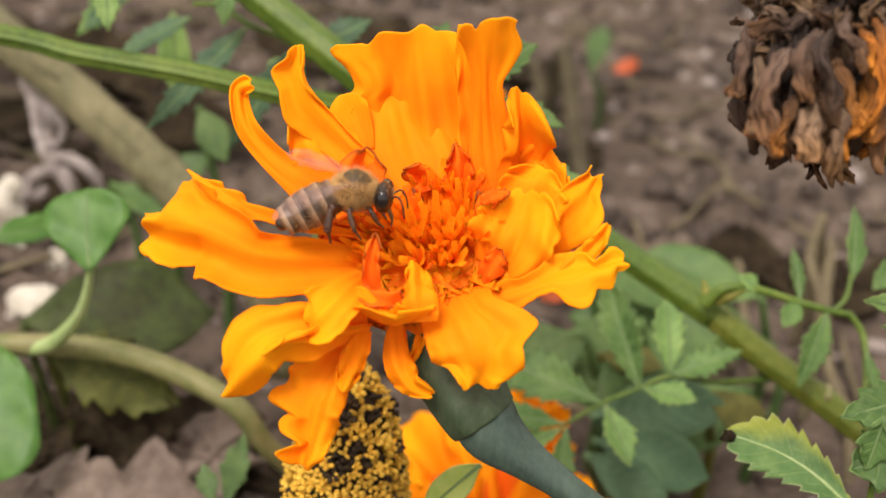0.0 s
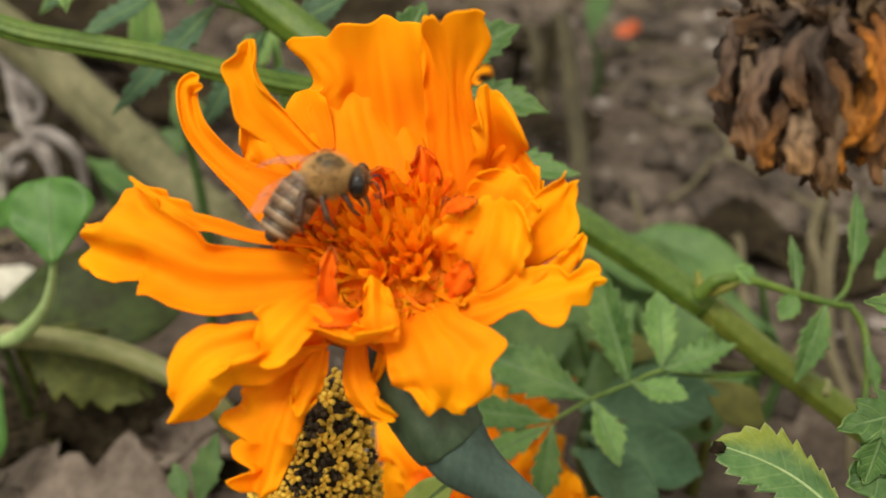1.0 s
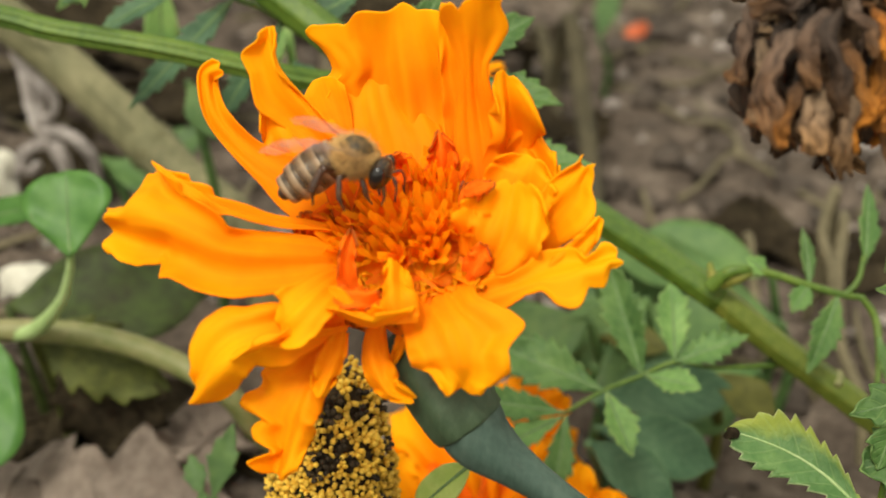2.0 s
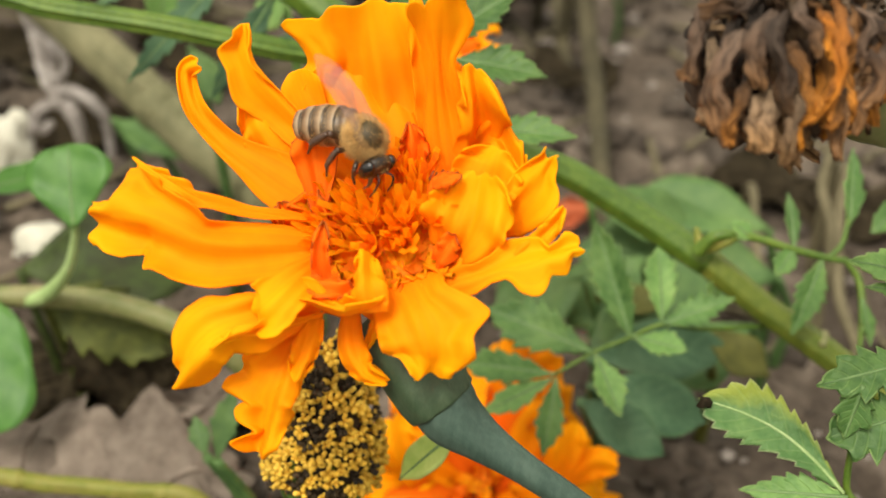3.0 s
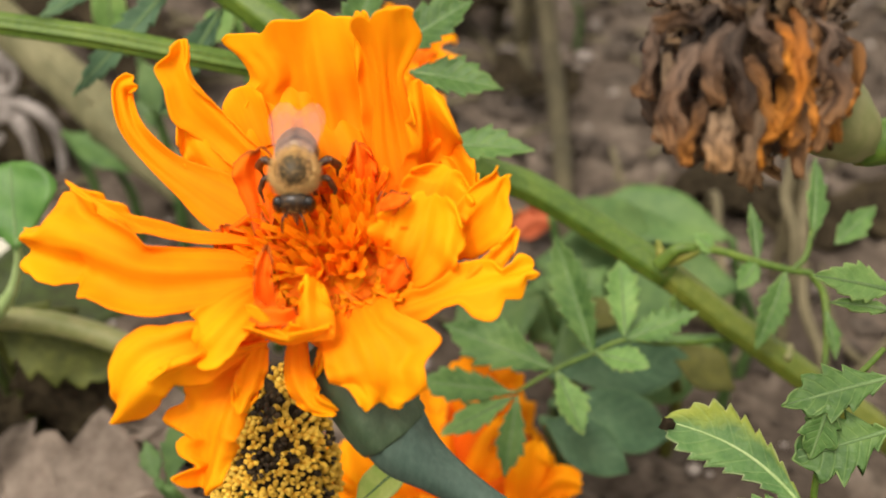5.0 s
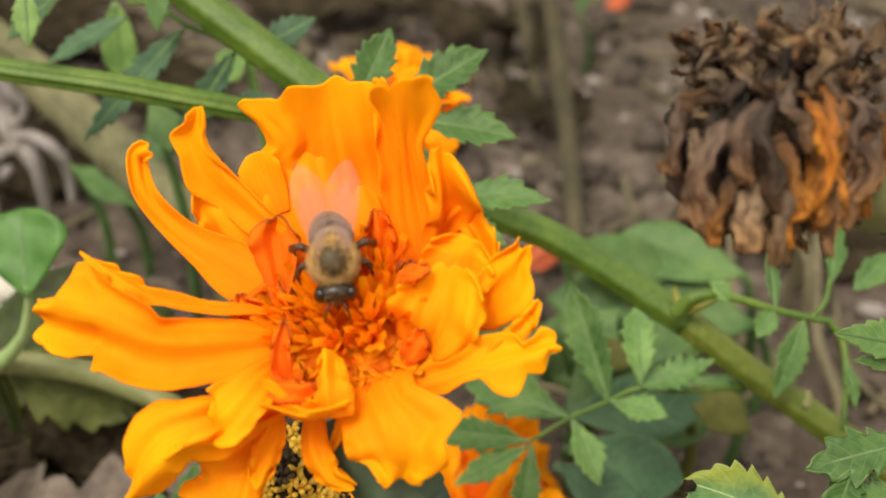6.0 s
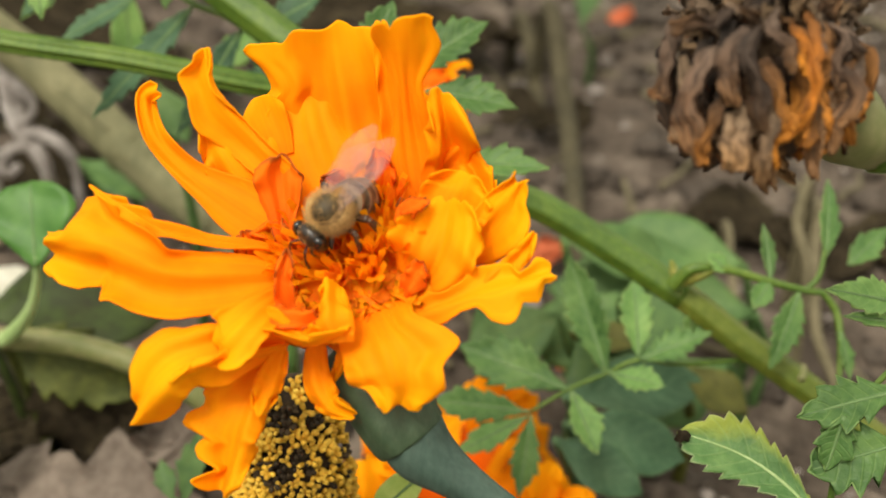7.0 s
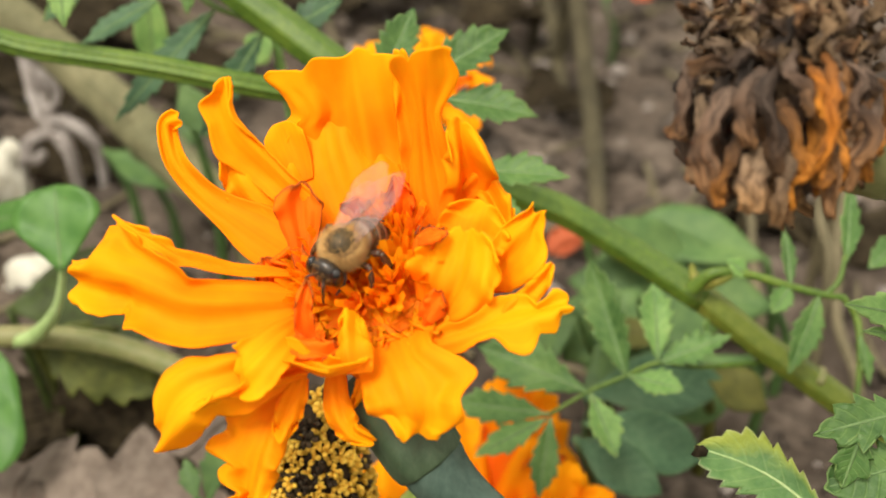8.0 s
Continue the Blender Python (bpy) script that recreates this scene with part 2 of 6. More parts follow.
def strap_material(name, top, middle, end, low=0.3, high=1.4):
    """Shrivelled petal: grey-brown where it starts, warmer towards its end, with lengthwise wrinkles."""
    m, t, b, ln = shader(name)
    uv = t.nodes.new("ShaderNodeUVMap")
    sep = t.nodes.new("ShaderNodeSeparateXYZ")
    ln.new(uv.outputs[0], sep.inputs[0])
    add = t.nodes.new("ShaderNodeMath")
    add.operation = "MULTIPLY_ADD"
    ln.new(tex_noise(t, 220, 4, 0.6), add.inputs[0])
    add.inputs[1].default_value = 0.8
    sub = t.nodes.new("ShaderNodeMath")
    sub.operation = "SUBTRACT"
    ln.new(sep.outputs[1], sub.inputs[0])
    sub.inputs[1].default_value = 0.4
    ln.new(sub.outputs[0], add.inputs[2])
    col = ramp(t, add.outputs[0], [(0.1, top), (0.5, middle), (0.9, end)])
    mp = t.nodes.new("ShaderNodeMapping")
    mp.inputs["Scale"].default_value = (12, 4.5, 1)
    ln.new(uv.outputs[0], mp.inputs[0])
    wr = t.nodes.new("ShaderNodeTexNoise")
    wr.inputs["Scale"].default_value, wr.inputs["Detail"].default_value = 1.0, 4
    ln.new(mp.outputs[0], wr.inputs["Vector"])
    col = mixed(t, 0.75, col, ramp(t, wr.outputs["Fac"], [(0.36, (0.08, 0.06, 0.045)), (0.58, (1, 1, 1))]), "MULTIPLY")
    info = t.nodes.new("ShaderNodeObjectInfo")
    mr = t.nodes.new("ShaderNodeMapRange")
    mr.inputs[3].default_value, mr.inputs[4].default_value = low, high
    ln.new(info.outputs["Random"], mr.inputs[0])
    hs = t.nodes.new("ShaderNodeHueSaturation")
    ln.new(mr.outputs[0], hs.inputs["Value"])
    ln.new(col, hs.inputs["Color"])
    ln.new(hs.outputs[0], b.inputs["Base Color"])
    b.inputs["Roughness"].default_value, b.inputs["Specular IOR Level"].default_value = 0.7, 0.3
    bumped(t, b, wr.outputs["Fac"], 0.7, 0.0006)
    return m


STRAP = strap_material("dry_strap", (0.12, 0.081, 0.059), (0.092, 0.053, 0.032), (0.16, 0.079, 0.031), 0.2, 1.7)
STRAP_WARM = strap_material("dry_strap_warm", (0.125, 0.064, 0.029), (0.24, 0.1, 0.022), (0.42, 0.155, 0.018), 0.6, 1.3)
STRAP_TAN = strap_material("dry_strap_tan", (0.21, 0.14, 0.085), (0.25, 0.155, 0.088), (0.28, 0.155, 0.065), 0.6, 1.3)
STRAP_GOLD = strap_material("dry_strap_gold", (0.28, 0.105, 0.022), (0.5, 0.165, 0.014), (0.55, 0.2, 0.014), 0.85, 1.1)


def soil_material():
    m, t, b, ln = shader("soil")
    big = tex_noise(t, 14, 6, 0.6)
    mid = tex_noise(t, 70, 6, 0.65)
    fine = tex_noise(t, 420, 4, 0.65)
    col = ramp(t, big, [(0.3, (0.0272, 0.0205, 0.0156)), (0.5, (0.0875, 0.068, 0.0524)), (0.72, (0.184, 0.146, 0.114))])
    # near-black lows of the relief put shade in the gaps into the colour
    col = mixed(t, 0.5, col, ramp(t, mid, [(0.38, (0.0116, 0.00875, 0.0068)), (0.52, (0.0797, 0.0621, 0.0486)), (0.68, (0.33, 0.272, 0.224))]))
    col = mixed(t, 0.3, col, ramp(t, fine, [(0.35, (0.0292, 0.0214, 0.0165)), (0.7, (0.214, 0.169, 0.136))]))
    ln.new(col, b.inputs["Base Color"])
    b.inputs["Roughness"].default_value = 0.95
    b.inputs["Specular IOR Level"].default_value = 0.15
    bumped(t, b, mid, 0.8, 0.004)
    return m


SOIL = soil_material()
CLOD = organic("soil_clod", (0.035, 0.0262, 0.0205), (0.0894, 0.069, 0.0545), (0.194, 0.156, 0.124), 120, 0.95, 0.8, 0.001, hue=0.45)
PEBBLE = organic("pebble_grey", (0.22, 0.185, 0.165), (0.36, 0.31, 0.28), (0.54, 0.48, 0.44), 120, 0.7, 0.3, 0.0005, hue=0.4)


# ---- mesh helpers (metres) ----
def mesh_of(name, verts, faces, material, uvs=None, smooth=True):
    me = bpy.data.meshes.new(name)
    me.from_pydata([tuple(v) for v in verts], [], [tuple(f) for f in faces])
    me.materials.append(material)
    if smooth:
        me.shade_smooth()
    if uvs is not None:
        layer = me.uv_layers.new(name="UVMap")
        index = np.empty(len(me.loops), dtype=np.int64)
        me.loops.foreach_get("vertex_index", index)
        layer.data.foreach_set("uv", np.asarray(uvs, dtype=np.float32)[index].ravel())
    me.update()
    return me


def place_of(ob):
    """The world place of an unturned parent."""
    p = Vector((0, 0, 0))
    while ob is not None:
        p += ob.location
        ob = ob.parent
    return p


def part(name, geo, material, parent, label=""):
    """Links geometry given in world metres as ONE mesh object under a thing or a part."""
    verts, faces, uvs = geo
    off = place_of(parent)
    ob = new(name, mesh_of(name, np.asarray(verts) - np.array(off), faces, material, uvs))
    ob.parent = parent
    return tagged(ob, label)


def thing(name, base, label, category, group="", kind=""):
    ob = new(name)
    ob.empty_display_size = 0.005
    ob.location = base
    return tagged(ob, label, category, group, kind)


def solid(name, geo, material, label, category="", group="", kind=""):
    """A thing that is one mesh, its origin at its lowest middle."""
    verts, faces, uvs = geo
    v = np.asarray(verts)
    base = np.array([v[:, 0].mean(), v[:, 1].mean(), v[:, 2].min()])
    ob = new(name, mesh_of(name, v - base, faces, material, uvs))
    ob.location = base
    return tagged(ob, label, category, group, kind)


def joined(geos):
    verts, faces, uvs, n = [], [], [], 0
    for v, f, u in geos:
        verts.append(np.asarray(v))
        faces += [tuple(i + n for i in q) for q in f]
        uvs.append(np.zeros((len(v), 2)) if u is None else np.asarray(u))
        n += len(v)
    return np.concatenate(verts), faces, np.concatenate(uvs)


def spline(points, n):
    """n points on a Catmull-Rom curve through the given ones (rows of any width)."""
    p = np.asarray(points, float)
    p = np.vstack([2 * p[0] - p[1], p, 2 * p[-1] - p[-2]])
    s = np.linspace(0, len(p) - 3, n)
    i = np.minimum(s.astype(int), len(p) - 4)
    f = (s - i)[:, None]
    a, b, c, d = p[i], p[i + 1], p[i + 2], p[i + 3]
    return 0.5 * (2 * b + (c - a) * f + (2 * a - 5 * b + 4 * c - d) * f**2 + (3 * b - a - 3 * c + d) * f**3)


def unit(v):
    v = np.asarray(v, float)
    return v / np.maximum(np.linalg.norm(v, axis=-1, keepdims=True), 1e-12)


def tube(points, radii, sides=12, steps=28, ridges=0, ridge=0.0, wobble=0.0, seed=0):
    """A round or ridged stalk along a curve, closed at its ends."""
    rows = np.column_stack([np.asarray(points, float), np.interp(np.linspace(0, 1, len(points)), np.linspace(0, 1, len(radii)), radii)])
    c = spline(rows, steps)
    mid, rad = c[:, :3], c[:, 3]
    tan = unit(np.gradient(mid, axis=0))
    nor = np.zeros_like(tan)
    start = np.cross(tan[0], (0.3, 0.2, 0.9))
    nor[0] = unit(start)
    for k in range(1, steps):
        nor[k] = unit(nor[k - 1] - tan[k] * (nor[k - 1] @ tan[k]))
    bi = np.cross(tan, nor)
    ang = np.linspace(0, 2 * np.pi, sides, endpoint=False)
    shape = 1 + ridge * np.cos(ridges * ang)
    rng = np.random.RandomState(seed)
    bump = 1 + wobble * rng.uniform(-1, 1, (steps, sides))
    ring = (np.cos(ang)[None, :, None] * nor[:, None] + np.sin(ang)[None, :, None] * bi[:, None]) * (rad[:, None] * shape[None] * bump)[..., None]
    v = (mid[:, None] + ring).reshape(-1, 3)
    faces = [(k * sides + j, k * sides + (j + 1) % sides, (k + 1) * sides + (j + 1) % sides, (k + 1) * sides + j) for k in range(steps - 1) for j in range(sides)]
    n = len(v)
    v = np.vstack([v, mid[0], mid[-1]])
    faces += [(n, (j + 1) % sides, j) for j in range(sides)]
    faces += [(n + 1, (steps - 1) * sides + j, (steps - 1) * sides + (j + 1) % sides) for j in range(sides)]
    uv = np.vstack([np.stack(np.meshgrid(np.linspace(0, 1, steps), np.linspace(0, 1, sides), indexing="ij"), -1).reshape(-1, 2), (0, 0), (1, 1)])
    return v, faces, uv


def sheet(grid, thick):
    """A thin body with two faces and a rim, from a grid of points (nu, nv, 3)."""
    nu, nv, _ = grid.shape
    n = unit(np.cross(np.gradient(grid, axis=0), np.gradient(grid, axis=1)))
    top, bot = grid + n * thick / 2, grid - n * thick / 2
    v = np.concatenate([top.reshape(-1, 3), bot.reshape(-1, 3)])
    m = nu * nv
    faces = []
    for i in range(nu - 1):
        for j in range(nv - 1):
            a, b, c, d = i * nv + j, (i + 1) * nv + j, (i + 1) * nv + j + 1, i * nv + j + 1
            faces += [(a, b, c, d), (m + d, m + c, m + b, m + a)]
    edge = [i * nv for i in range(nu)] + [(nu - 1) * nv + j for j in range(1, nv)] + [i * nv + nv - 1 for i in range(nu - 2, -1, -1)] + [j for j in range(nv - 2, 0, -1)]
    for a, b in zip(edge, edge[1:] + edge[:1]):
        faces.append((b, a, m + a, m + b))
    uv = np.stack(np.meshgrid(np.linspace(0, 1, nu), np.linspace(0, 1, nv), indexing="ij"), -1)[..., ::-1].reshape(-1, 2)
    return v, faces, np.vstack([uv, uv])


def blade(spine, left, right, face, cup=0.0, ruffle=0.0, waves=3.0, lobes=0.0, lobe_n=3, round_tip=0.25, twist=0.0, thick=0.00016, seed=0, nu=44, nv=25, crumple=0.0, face_tip=None, ends=None, pleat=0.0, pleats=4.0):
    """A petal or leaf as a sheet along a spine: half widths to its left and right as one looks from root to tip, a face that it
    turns to, a cup across, ruffles that grow to the rim, and lobes cut into the end."""
    rng = np.random.RandomState(seed)
    mid = spline(spine, nu * 3)
    u = np.linspace(0, 1, nu)
    v = np.linspace(-1, 1, nv)
    uu, vv = np.meshgrid(u, v, indexing="ij")
    ph = rng.uniform(0, 6.28, 8)
    # the end: rounded, with lobes
    knob = lambda x: 1 - np.abs(np.cos(x)) ** 0.55
    reach = 1 - round_tip * np.abs(vv) ** 3.6 - lobes * 1.1 * knob(lobe_n * 1.57 * vv + ph[0]) - lobes * 0.3 * knob(lobe_n * 3.7 * vv + ph[1])
    if ends is not None:
        rim_line = spline(np.column_stack([np.linspace(-1, 1, len(ends)), ends]), 60)
        reach = np.interp(vv, rim_line[:, 0], rim_line[:, 1]) - 0.45 * lobes
    s = np.clip(uu * (1 + (reach + 0.45 * lobes - 1) * uu**1.5), 0, 1.15)
    idx = s * (len(mid) - 1)
    i0 = np.clip(idx.astype(int), 0, len(mid) - 2)
    f = (idx - i0)[..., None]
    pos = mid[i0] * (1 - f) + mid[i0 + 1] * f
    tan_all = unit(np.gradient(mid, axis=0))
    tan = tan_all[i0]
    fa = unit(face)
    ruffle = ruffle * 1.5
    facing = np.broadcast_to(fa, tan.shape)
    if face_tip is not None:
        facing = unit(facing * (1 - s[..., None]) + np.asarray(unit(face_tip)) * s[..., None])
    side = unit(np.cross(tan, facing))
    nor = np.cross(side, tan)
    if twist:
        a = twist * s[..., None]
        side, nor = side * np.cos(a) + nor * np.sin(a), nor * np.cos(a) - side * np.sin(a)
    wl, wr = (spline(np.column_stack([np.linspace(0, 1, len(q)), q]), 120)[:, 1] for q in (left, right))
    wl, wr = (np.interp(s, np.linspace(0, 1, 120), w) for w in (wl, wr))
    rim = np.abs(vv) ** 1.6
    scal = 1 - 1.5 * lobes * np.abs(vv) ** 2 * knob(uu * (4 + 1.6 * lobe_n) + np.sign(vv) * ph[2]) * np.minimum(1, 2 * uu)
    w = np.where(vv < 0, wl, wr) * scal
    out = ruffle * (0.2 + 0.8 * uu) * rim * (np.sin(waves * 6.28 * uu + ph[3] + np.sign(vv) * ph[4]) + 0.3 * np.sin(waves * 11.3 * uu + ph[5] + 2.2 * vv))
    out = out + ruffle * 0.75 * np.minimum(1, 1.6 * uu) * np.sin(2.3 * vv + 2.5 * uu + ph[6]) + ruffle * 0.55 * np.minimum(1, 0.3 + uu) * np.sin(5.2 * vv + 2.2 * np.sin(3 * uu) + ph[7])
    out = out + cup * vv**2 * np.minimum(1, 0.3 + uu)
    # lengthwise folds, deepest half-way up, that fan out towards the rim
    fold = np.sin(pleats * 1.57 * vv * (1.15 - 0.3 * uu) + ph[1]) + 0.5 * np.sin(pleats * 3.9 * vv + 3 * uu + ph[2])
    out = out + pleat * np.sin(np.pi * np.clip(uu, 0, 1) ** 0.8) ** 0.7 * fold
    grid = pos + side * (vv * w)[..., None] + nor * out[..., None]
    if crumple:
        o = Vector((seed * 1.7, seed * 0.9, seed * 0.3))
        for i in range(nu):
            for j in range(nv):
                q = Vector(grid[i, j]) * 650 + o
                grid[i, j] += crumple * (np.array(noise.noise_vector(q)) + 0.5 * np.array(noise.noise_vector(q * 2.6)))
    return sheet(grid, thick)


def leaflet(parent, name, base, tip, width, face, material, teeth=7, blunt=1.08, rib_r=0.3, rib_material=None, sag=0.1, fold=0.25, depth=0.32, seed=0, label="", shape=0.42, rib=True, hook=0.0, bow=0.0):
    """A toothed leaflet from its stalk to its tip (millimetres), folded along its rib, with the rib as a part of its own."""
    rng = np.random.RandomState(seed)
    b, e = np.asarray(base) * 0.001, np.asarray(tip) * 0.001
    fa, length, hw = unit(face), np.linalg.norm(e - b), width * 0.0005
    tan0 = unit(e - b)
    side = unit(np.cross(tan0, fa))
    nor = np.cross(side, tan0)
    nu, nv = max(14, teeth * 7), 9
    u, v = np.linspace(0, 1, nu), np.linspace(-1, 1, nv)
    uu, vv = np.meshgrid(u, v, indexing="ij")
    body = np.sin(np.pi * np.clip(uu, 0, 1) ** (np.log(0.5) / np.log(shape))) ** blunt
    saw = (uu * teeth + (vv > 0) * 0.37) % 1.0
    edge = body * (1 - depth * (1 - saw) * np.abs(vv) ** 3 * (teeth > 0)) * (1 + 0.07 * np.sin(uu * 9 + rng.uniform(0, 6)))
    edge = np.maximum(edge, 0.03 * (uu < 0.98))
    lean = length * 0.07 * np.abs(vv) ** 2 * edge
    out = fold * hw * np.abs(vv) * edge - sag * length * uu**2 + 0.06 * hw * np.sin(uu * 14 + vv * 3 + rng.uniform(0, 6)) * np.abs(vv) + hook * length * uu**3
    grid = b + tan0 * (uu * length + lean)[..., None] + side * (vv * edge * hw + bow * length * np.sin(np.pi * uu))[..., None] + nor * out[..., None]
    ob = part(name, sheet(grid, 0.00022), material, parent, label)
    if rib:
        mid = grid[:, nv // 2] + nor[None] * 0.0001 if nor.ndim == 1 else grid[:, nv // 2]
        line = mid[:: max(1, nu // 8)]
        part("midrib", tube(line, [rib_r * 0.001, 0.0001], 6, 14), rib_material or RIB, ob)
    return ob


def lump(centre, size, seed=0, rough=0.25, n=2, freq=1.2):
    """An uneven lump, such as a clod or a stone."""
    bm = bmesh.new()
    bmesh.ops.create_icosphere(bm, subdivisions=n, radius=1.0)
    o = Vector((seed * 3.17, seed * 1.31, seed * 0.7))
    v = []
    for q in bm.verts:
        k = 1 + rough * noise.noise(q.co * freq + o) + rough * 0.6 * noise.noise(q.co * freq * 2.7 + o) + rough * 0.3 * noise.noise(q.co * freq * 6 + o)
        v.append([q.co[i] * k * size[i] + centre[i] for i in range(3)])
    f = [tuple(x.index for x in q.verts) for q in bm.faces]
    bm.free()
    return np.array(v), f, None


# ---- the ground: one sheet of crumbly soil to the horizon ----
def ground_height(x, y):
    p = Vector((x, y, 0))
    h = 0.007 * noise.noise(p * 9) + 0.0045 * noise.noise(p * 31) + 0.0035 * noise.noise(p * 85) + 0.0022 * noise.noise(p * 210)
    far = min(1.0, max(0.0, (math.hypot(x, y - 0.25) - 0.6) / 2))
    dip = 0.034 * math.exp(-(((x + 0.070) / 0.021) ** 2 + ((y - 0.170) / 0.012) ** 2) ** 2)
    return h * (1 - 0.5 * far) - dip - 0.004 - 0.012 * min(1, max(0, (y - 0.22) / 0.2))


def ground():
    n = 331
    s = np.linspace(-1, 1, n)
    grow = 0.34 * s + 0.30 * s**5 + 30 * s**31
    verts = [(x, y + 0.25, ground_height(x, y + 0.25)) for x in grow for y in grow]
    faces = [(i * n + j, (i + 1) * n + j, (i + 1) * n + j + 1, i * n + j + 1) for i in range(n - 1) for j in range(n - 1)]
    return tagged(new("ground", mesh_of("ground", verts, faces, SOIL)), "dry grey-brown garden soil with crumbs and clods", "soil", kind="structure")


ground()


def scattered(name, count, sizes, material, label, category, seed, flat=0.75, area=(-0.26, 0.22, 0.13, 0.62), n=1):
    rng = random.Random(seed)
    geos = []
    for k in range(count):
        x, y = rng.uniform(area[0], area[1]), rng.uniform(area[2], area[3])
        r = sizes[0] + (sizes[1] - sizes[0]) * rng.random() ** 4
        geos.append(lump((x, y, ground_height(x, y) + r * flat * 0.35), (r * rng.uniform(0.8, 1.4), r * rng.uniform(0.8, 1.3), r * flat), rng.uniform(0, 90), 0.95, n, 2.0))
    return solid(name, joined(geos), material, label, category, kind="stuff")


scattered("soil_clods", 2600, (0.0008, 0.0052), CLOD, "brown crumbs and clods of dry soil", "soil", 5, n=2)
scattered("gravel", 900, (0.0008, 0.0032), PEBBLE, "small pale grey stones on the soil", "gravel", 6, n=1)


def twigs():
    rng = random.Random(11)
    geos = []
    for k in range(120):
        x, y, a, l = rng.uniform(-0.2, 0.2), rng.uniform(0.2, 0.6), rng.uniform(0, 3.14), rng.uniform(0.02, 0.07)
        pts = []
        for q in (-0.5, -0.15, 0.2, 0.5):
            px, py = x + math.cos(a) * l * q + rng.uniform(-1, 1) * 0.002, y + math.sin(a) * l * q + rng.uniform(-1, 1) * 0.002
            pts.append((px, py, ground_height(px, py) + 0.003))
        geos.append(tube(pts, [0.0009, 0.0006], 6, 10))
    return solid("dry_stalk_litter", joined(geos), STRAW, "thin broken straw-coloured stalks lying on soil", "straw", kind="stuff")


twigs()


# ---- the marigold in bloom; petals in millimetres from the middle of its head ----
HEAD_AT = np.array((-0.00536, 0.09353, 0.08880))
FLOWER_AXIS = (-0.25, -0.48, 0.84)
CALYX_LINE = [(-2.8, 91.9, 81.1), (-1.0, 89.8, 78.9), (1.4, 87.5, 76.4), (3.9, 86.5, 73.9), (6.9, 85.8, 72.2), (11.0, 85.1, 70.1), (16.0, 85.0, 66.8)]
FLOWER_ROOT = (40.0, 84.3, -6.0)
VIEW_RIGHT, VIEW_UP = (0.99, 0.14, 0.08), (-0.13, 0.46, 0.88)


def petal(head, name, spine, left, right, face, material, seed=0, label="", **shape):
    pts = [HEAD_AT + np.array(p) * 0.001 for p in spine]
    for key in ("ruffle", "cup", "pleat"):
        if key in shape:
            shape[key] *= 0.001
    return part(name, blade(pts, [0.001 * w for w in left], [0.001 * w for w in right], face, seed=seed, **shape), material, head, label)


def floret(at, axis, length, width, seed, open_tip=True):
    """A small tube that flares into five pointed teeth."""
    rng = np.random.RandomState(seed)
    a = unit(axis)
    x = unit(np.cross(a, (0.31, 0.2, 0.93) + rng.uniform(-0.3, 0.3, 3)))
    y = np.cross(a, x)
    bend = x * rng.uniform(-0.25, 0.25) + y * rng.uniform(-0.25, 0.25)
    sides, rings = 15, 8
    open_by, tall = (rng.uniform(1.25, 1.8) if open_tip else 0.8), rng.uniform(1.2, 2.6, 5)
    v = []
    for k in range(rings):
        s = min(k / (rings - 3), 1)
        mid = np.asarray(at) + (a * s + bend * s * s) * length
        for j in range(sides):
            t = 2 * np.pi * j / sides
            r, lift = width * (0.42 + 0.45 * s * s), 0.0
            if k > rings - 3:
                # five blunt fingers that lean outwards, with deep notches between them
                tip = k - (rings - 3)
                r = width * (0.87 + (open_by - 0.87) * tip / 2) if j % 3 else width * 0.84
                lift = width * tall[j // 3] * tip / 2 if j % 3 else -width * 0.25 * tip
            v.append(mid + (x * np.cos(t) + y * np.sin(t)) * r + a * lift)
    f = [(k * sides + j, k * sides + (j + 1) % sides, (k + 1) * sides + (j + 1) % sides, (k + 1) * sides + j) for k in range(rings - 1) for j in range(sides)]
    return np.array(v), f, None


def curl(at, axis, out, length, width, turn, seed):
    """A narrow strap that rises from the bed and rolls over at its end."""
    a, o = unit(axis), unit(out)
    pts = []
    for s in np.linspace(0, 1, 6):
        q = turn * s**1.5
        pts.append(np.asarray(at) + a * length * (s * 0.7 - 0.35 * s * max(0, s - 0.5) * turn) + o * length * 0.5 * np.sin(q) * s)
    w = [width * k for k in (0.5, 0.9, 1.05, 1.1, 0.75)]
    return blade(pts, w, w, a * 0.4 - o, cup=width * 0.5, ruffle=width * 0.15, lobes=0.06, round_tip=0.1, nu=12, nv=5, thick=0.0002, seed=seed)


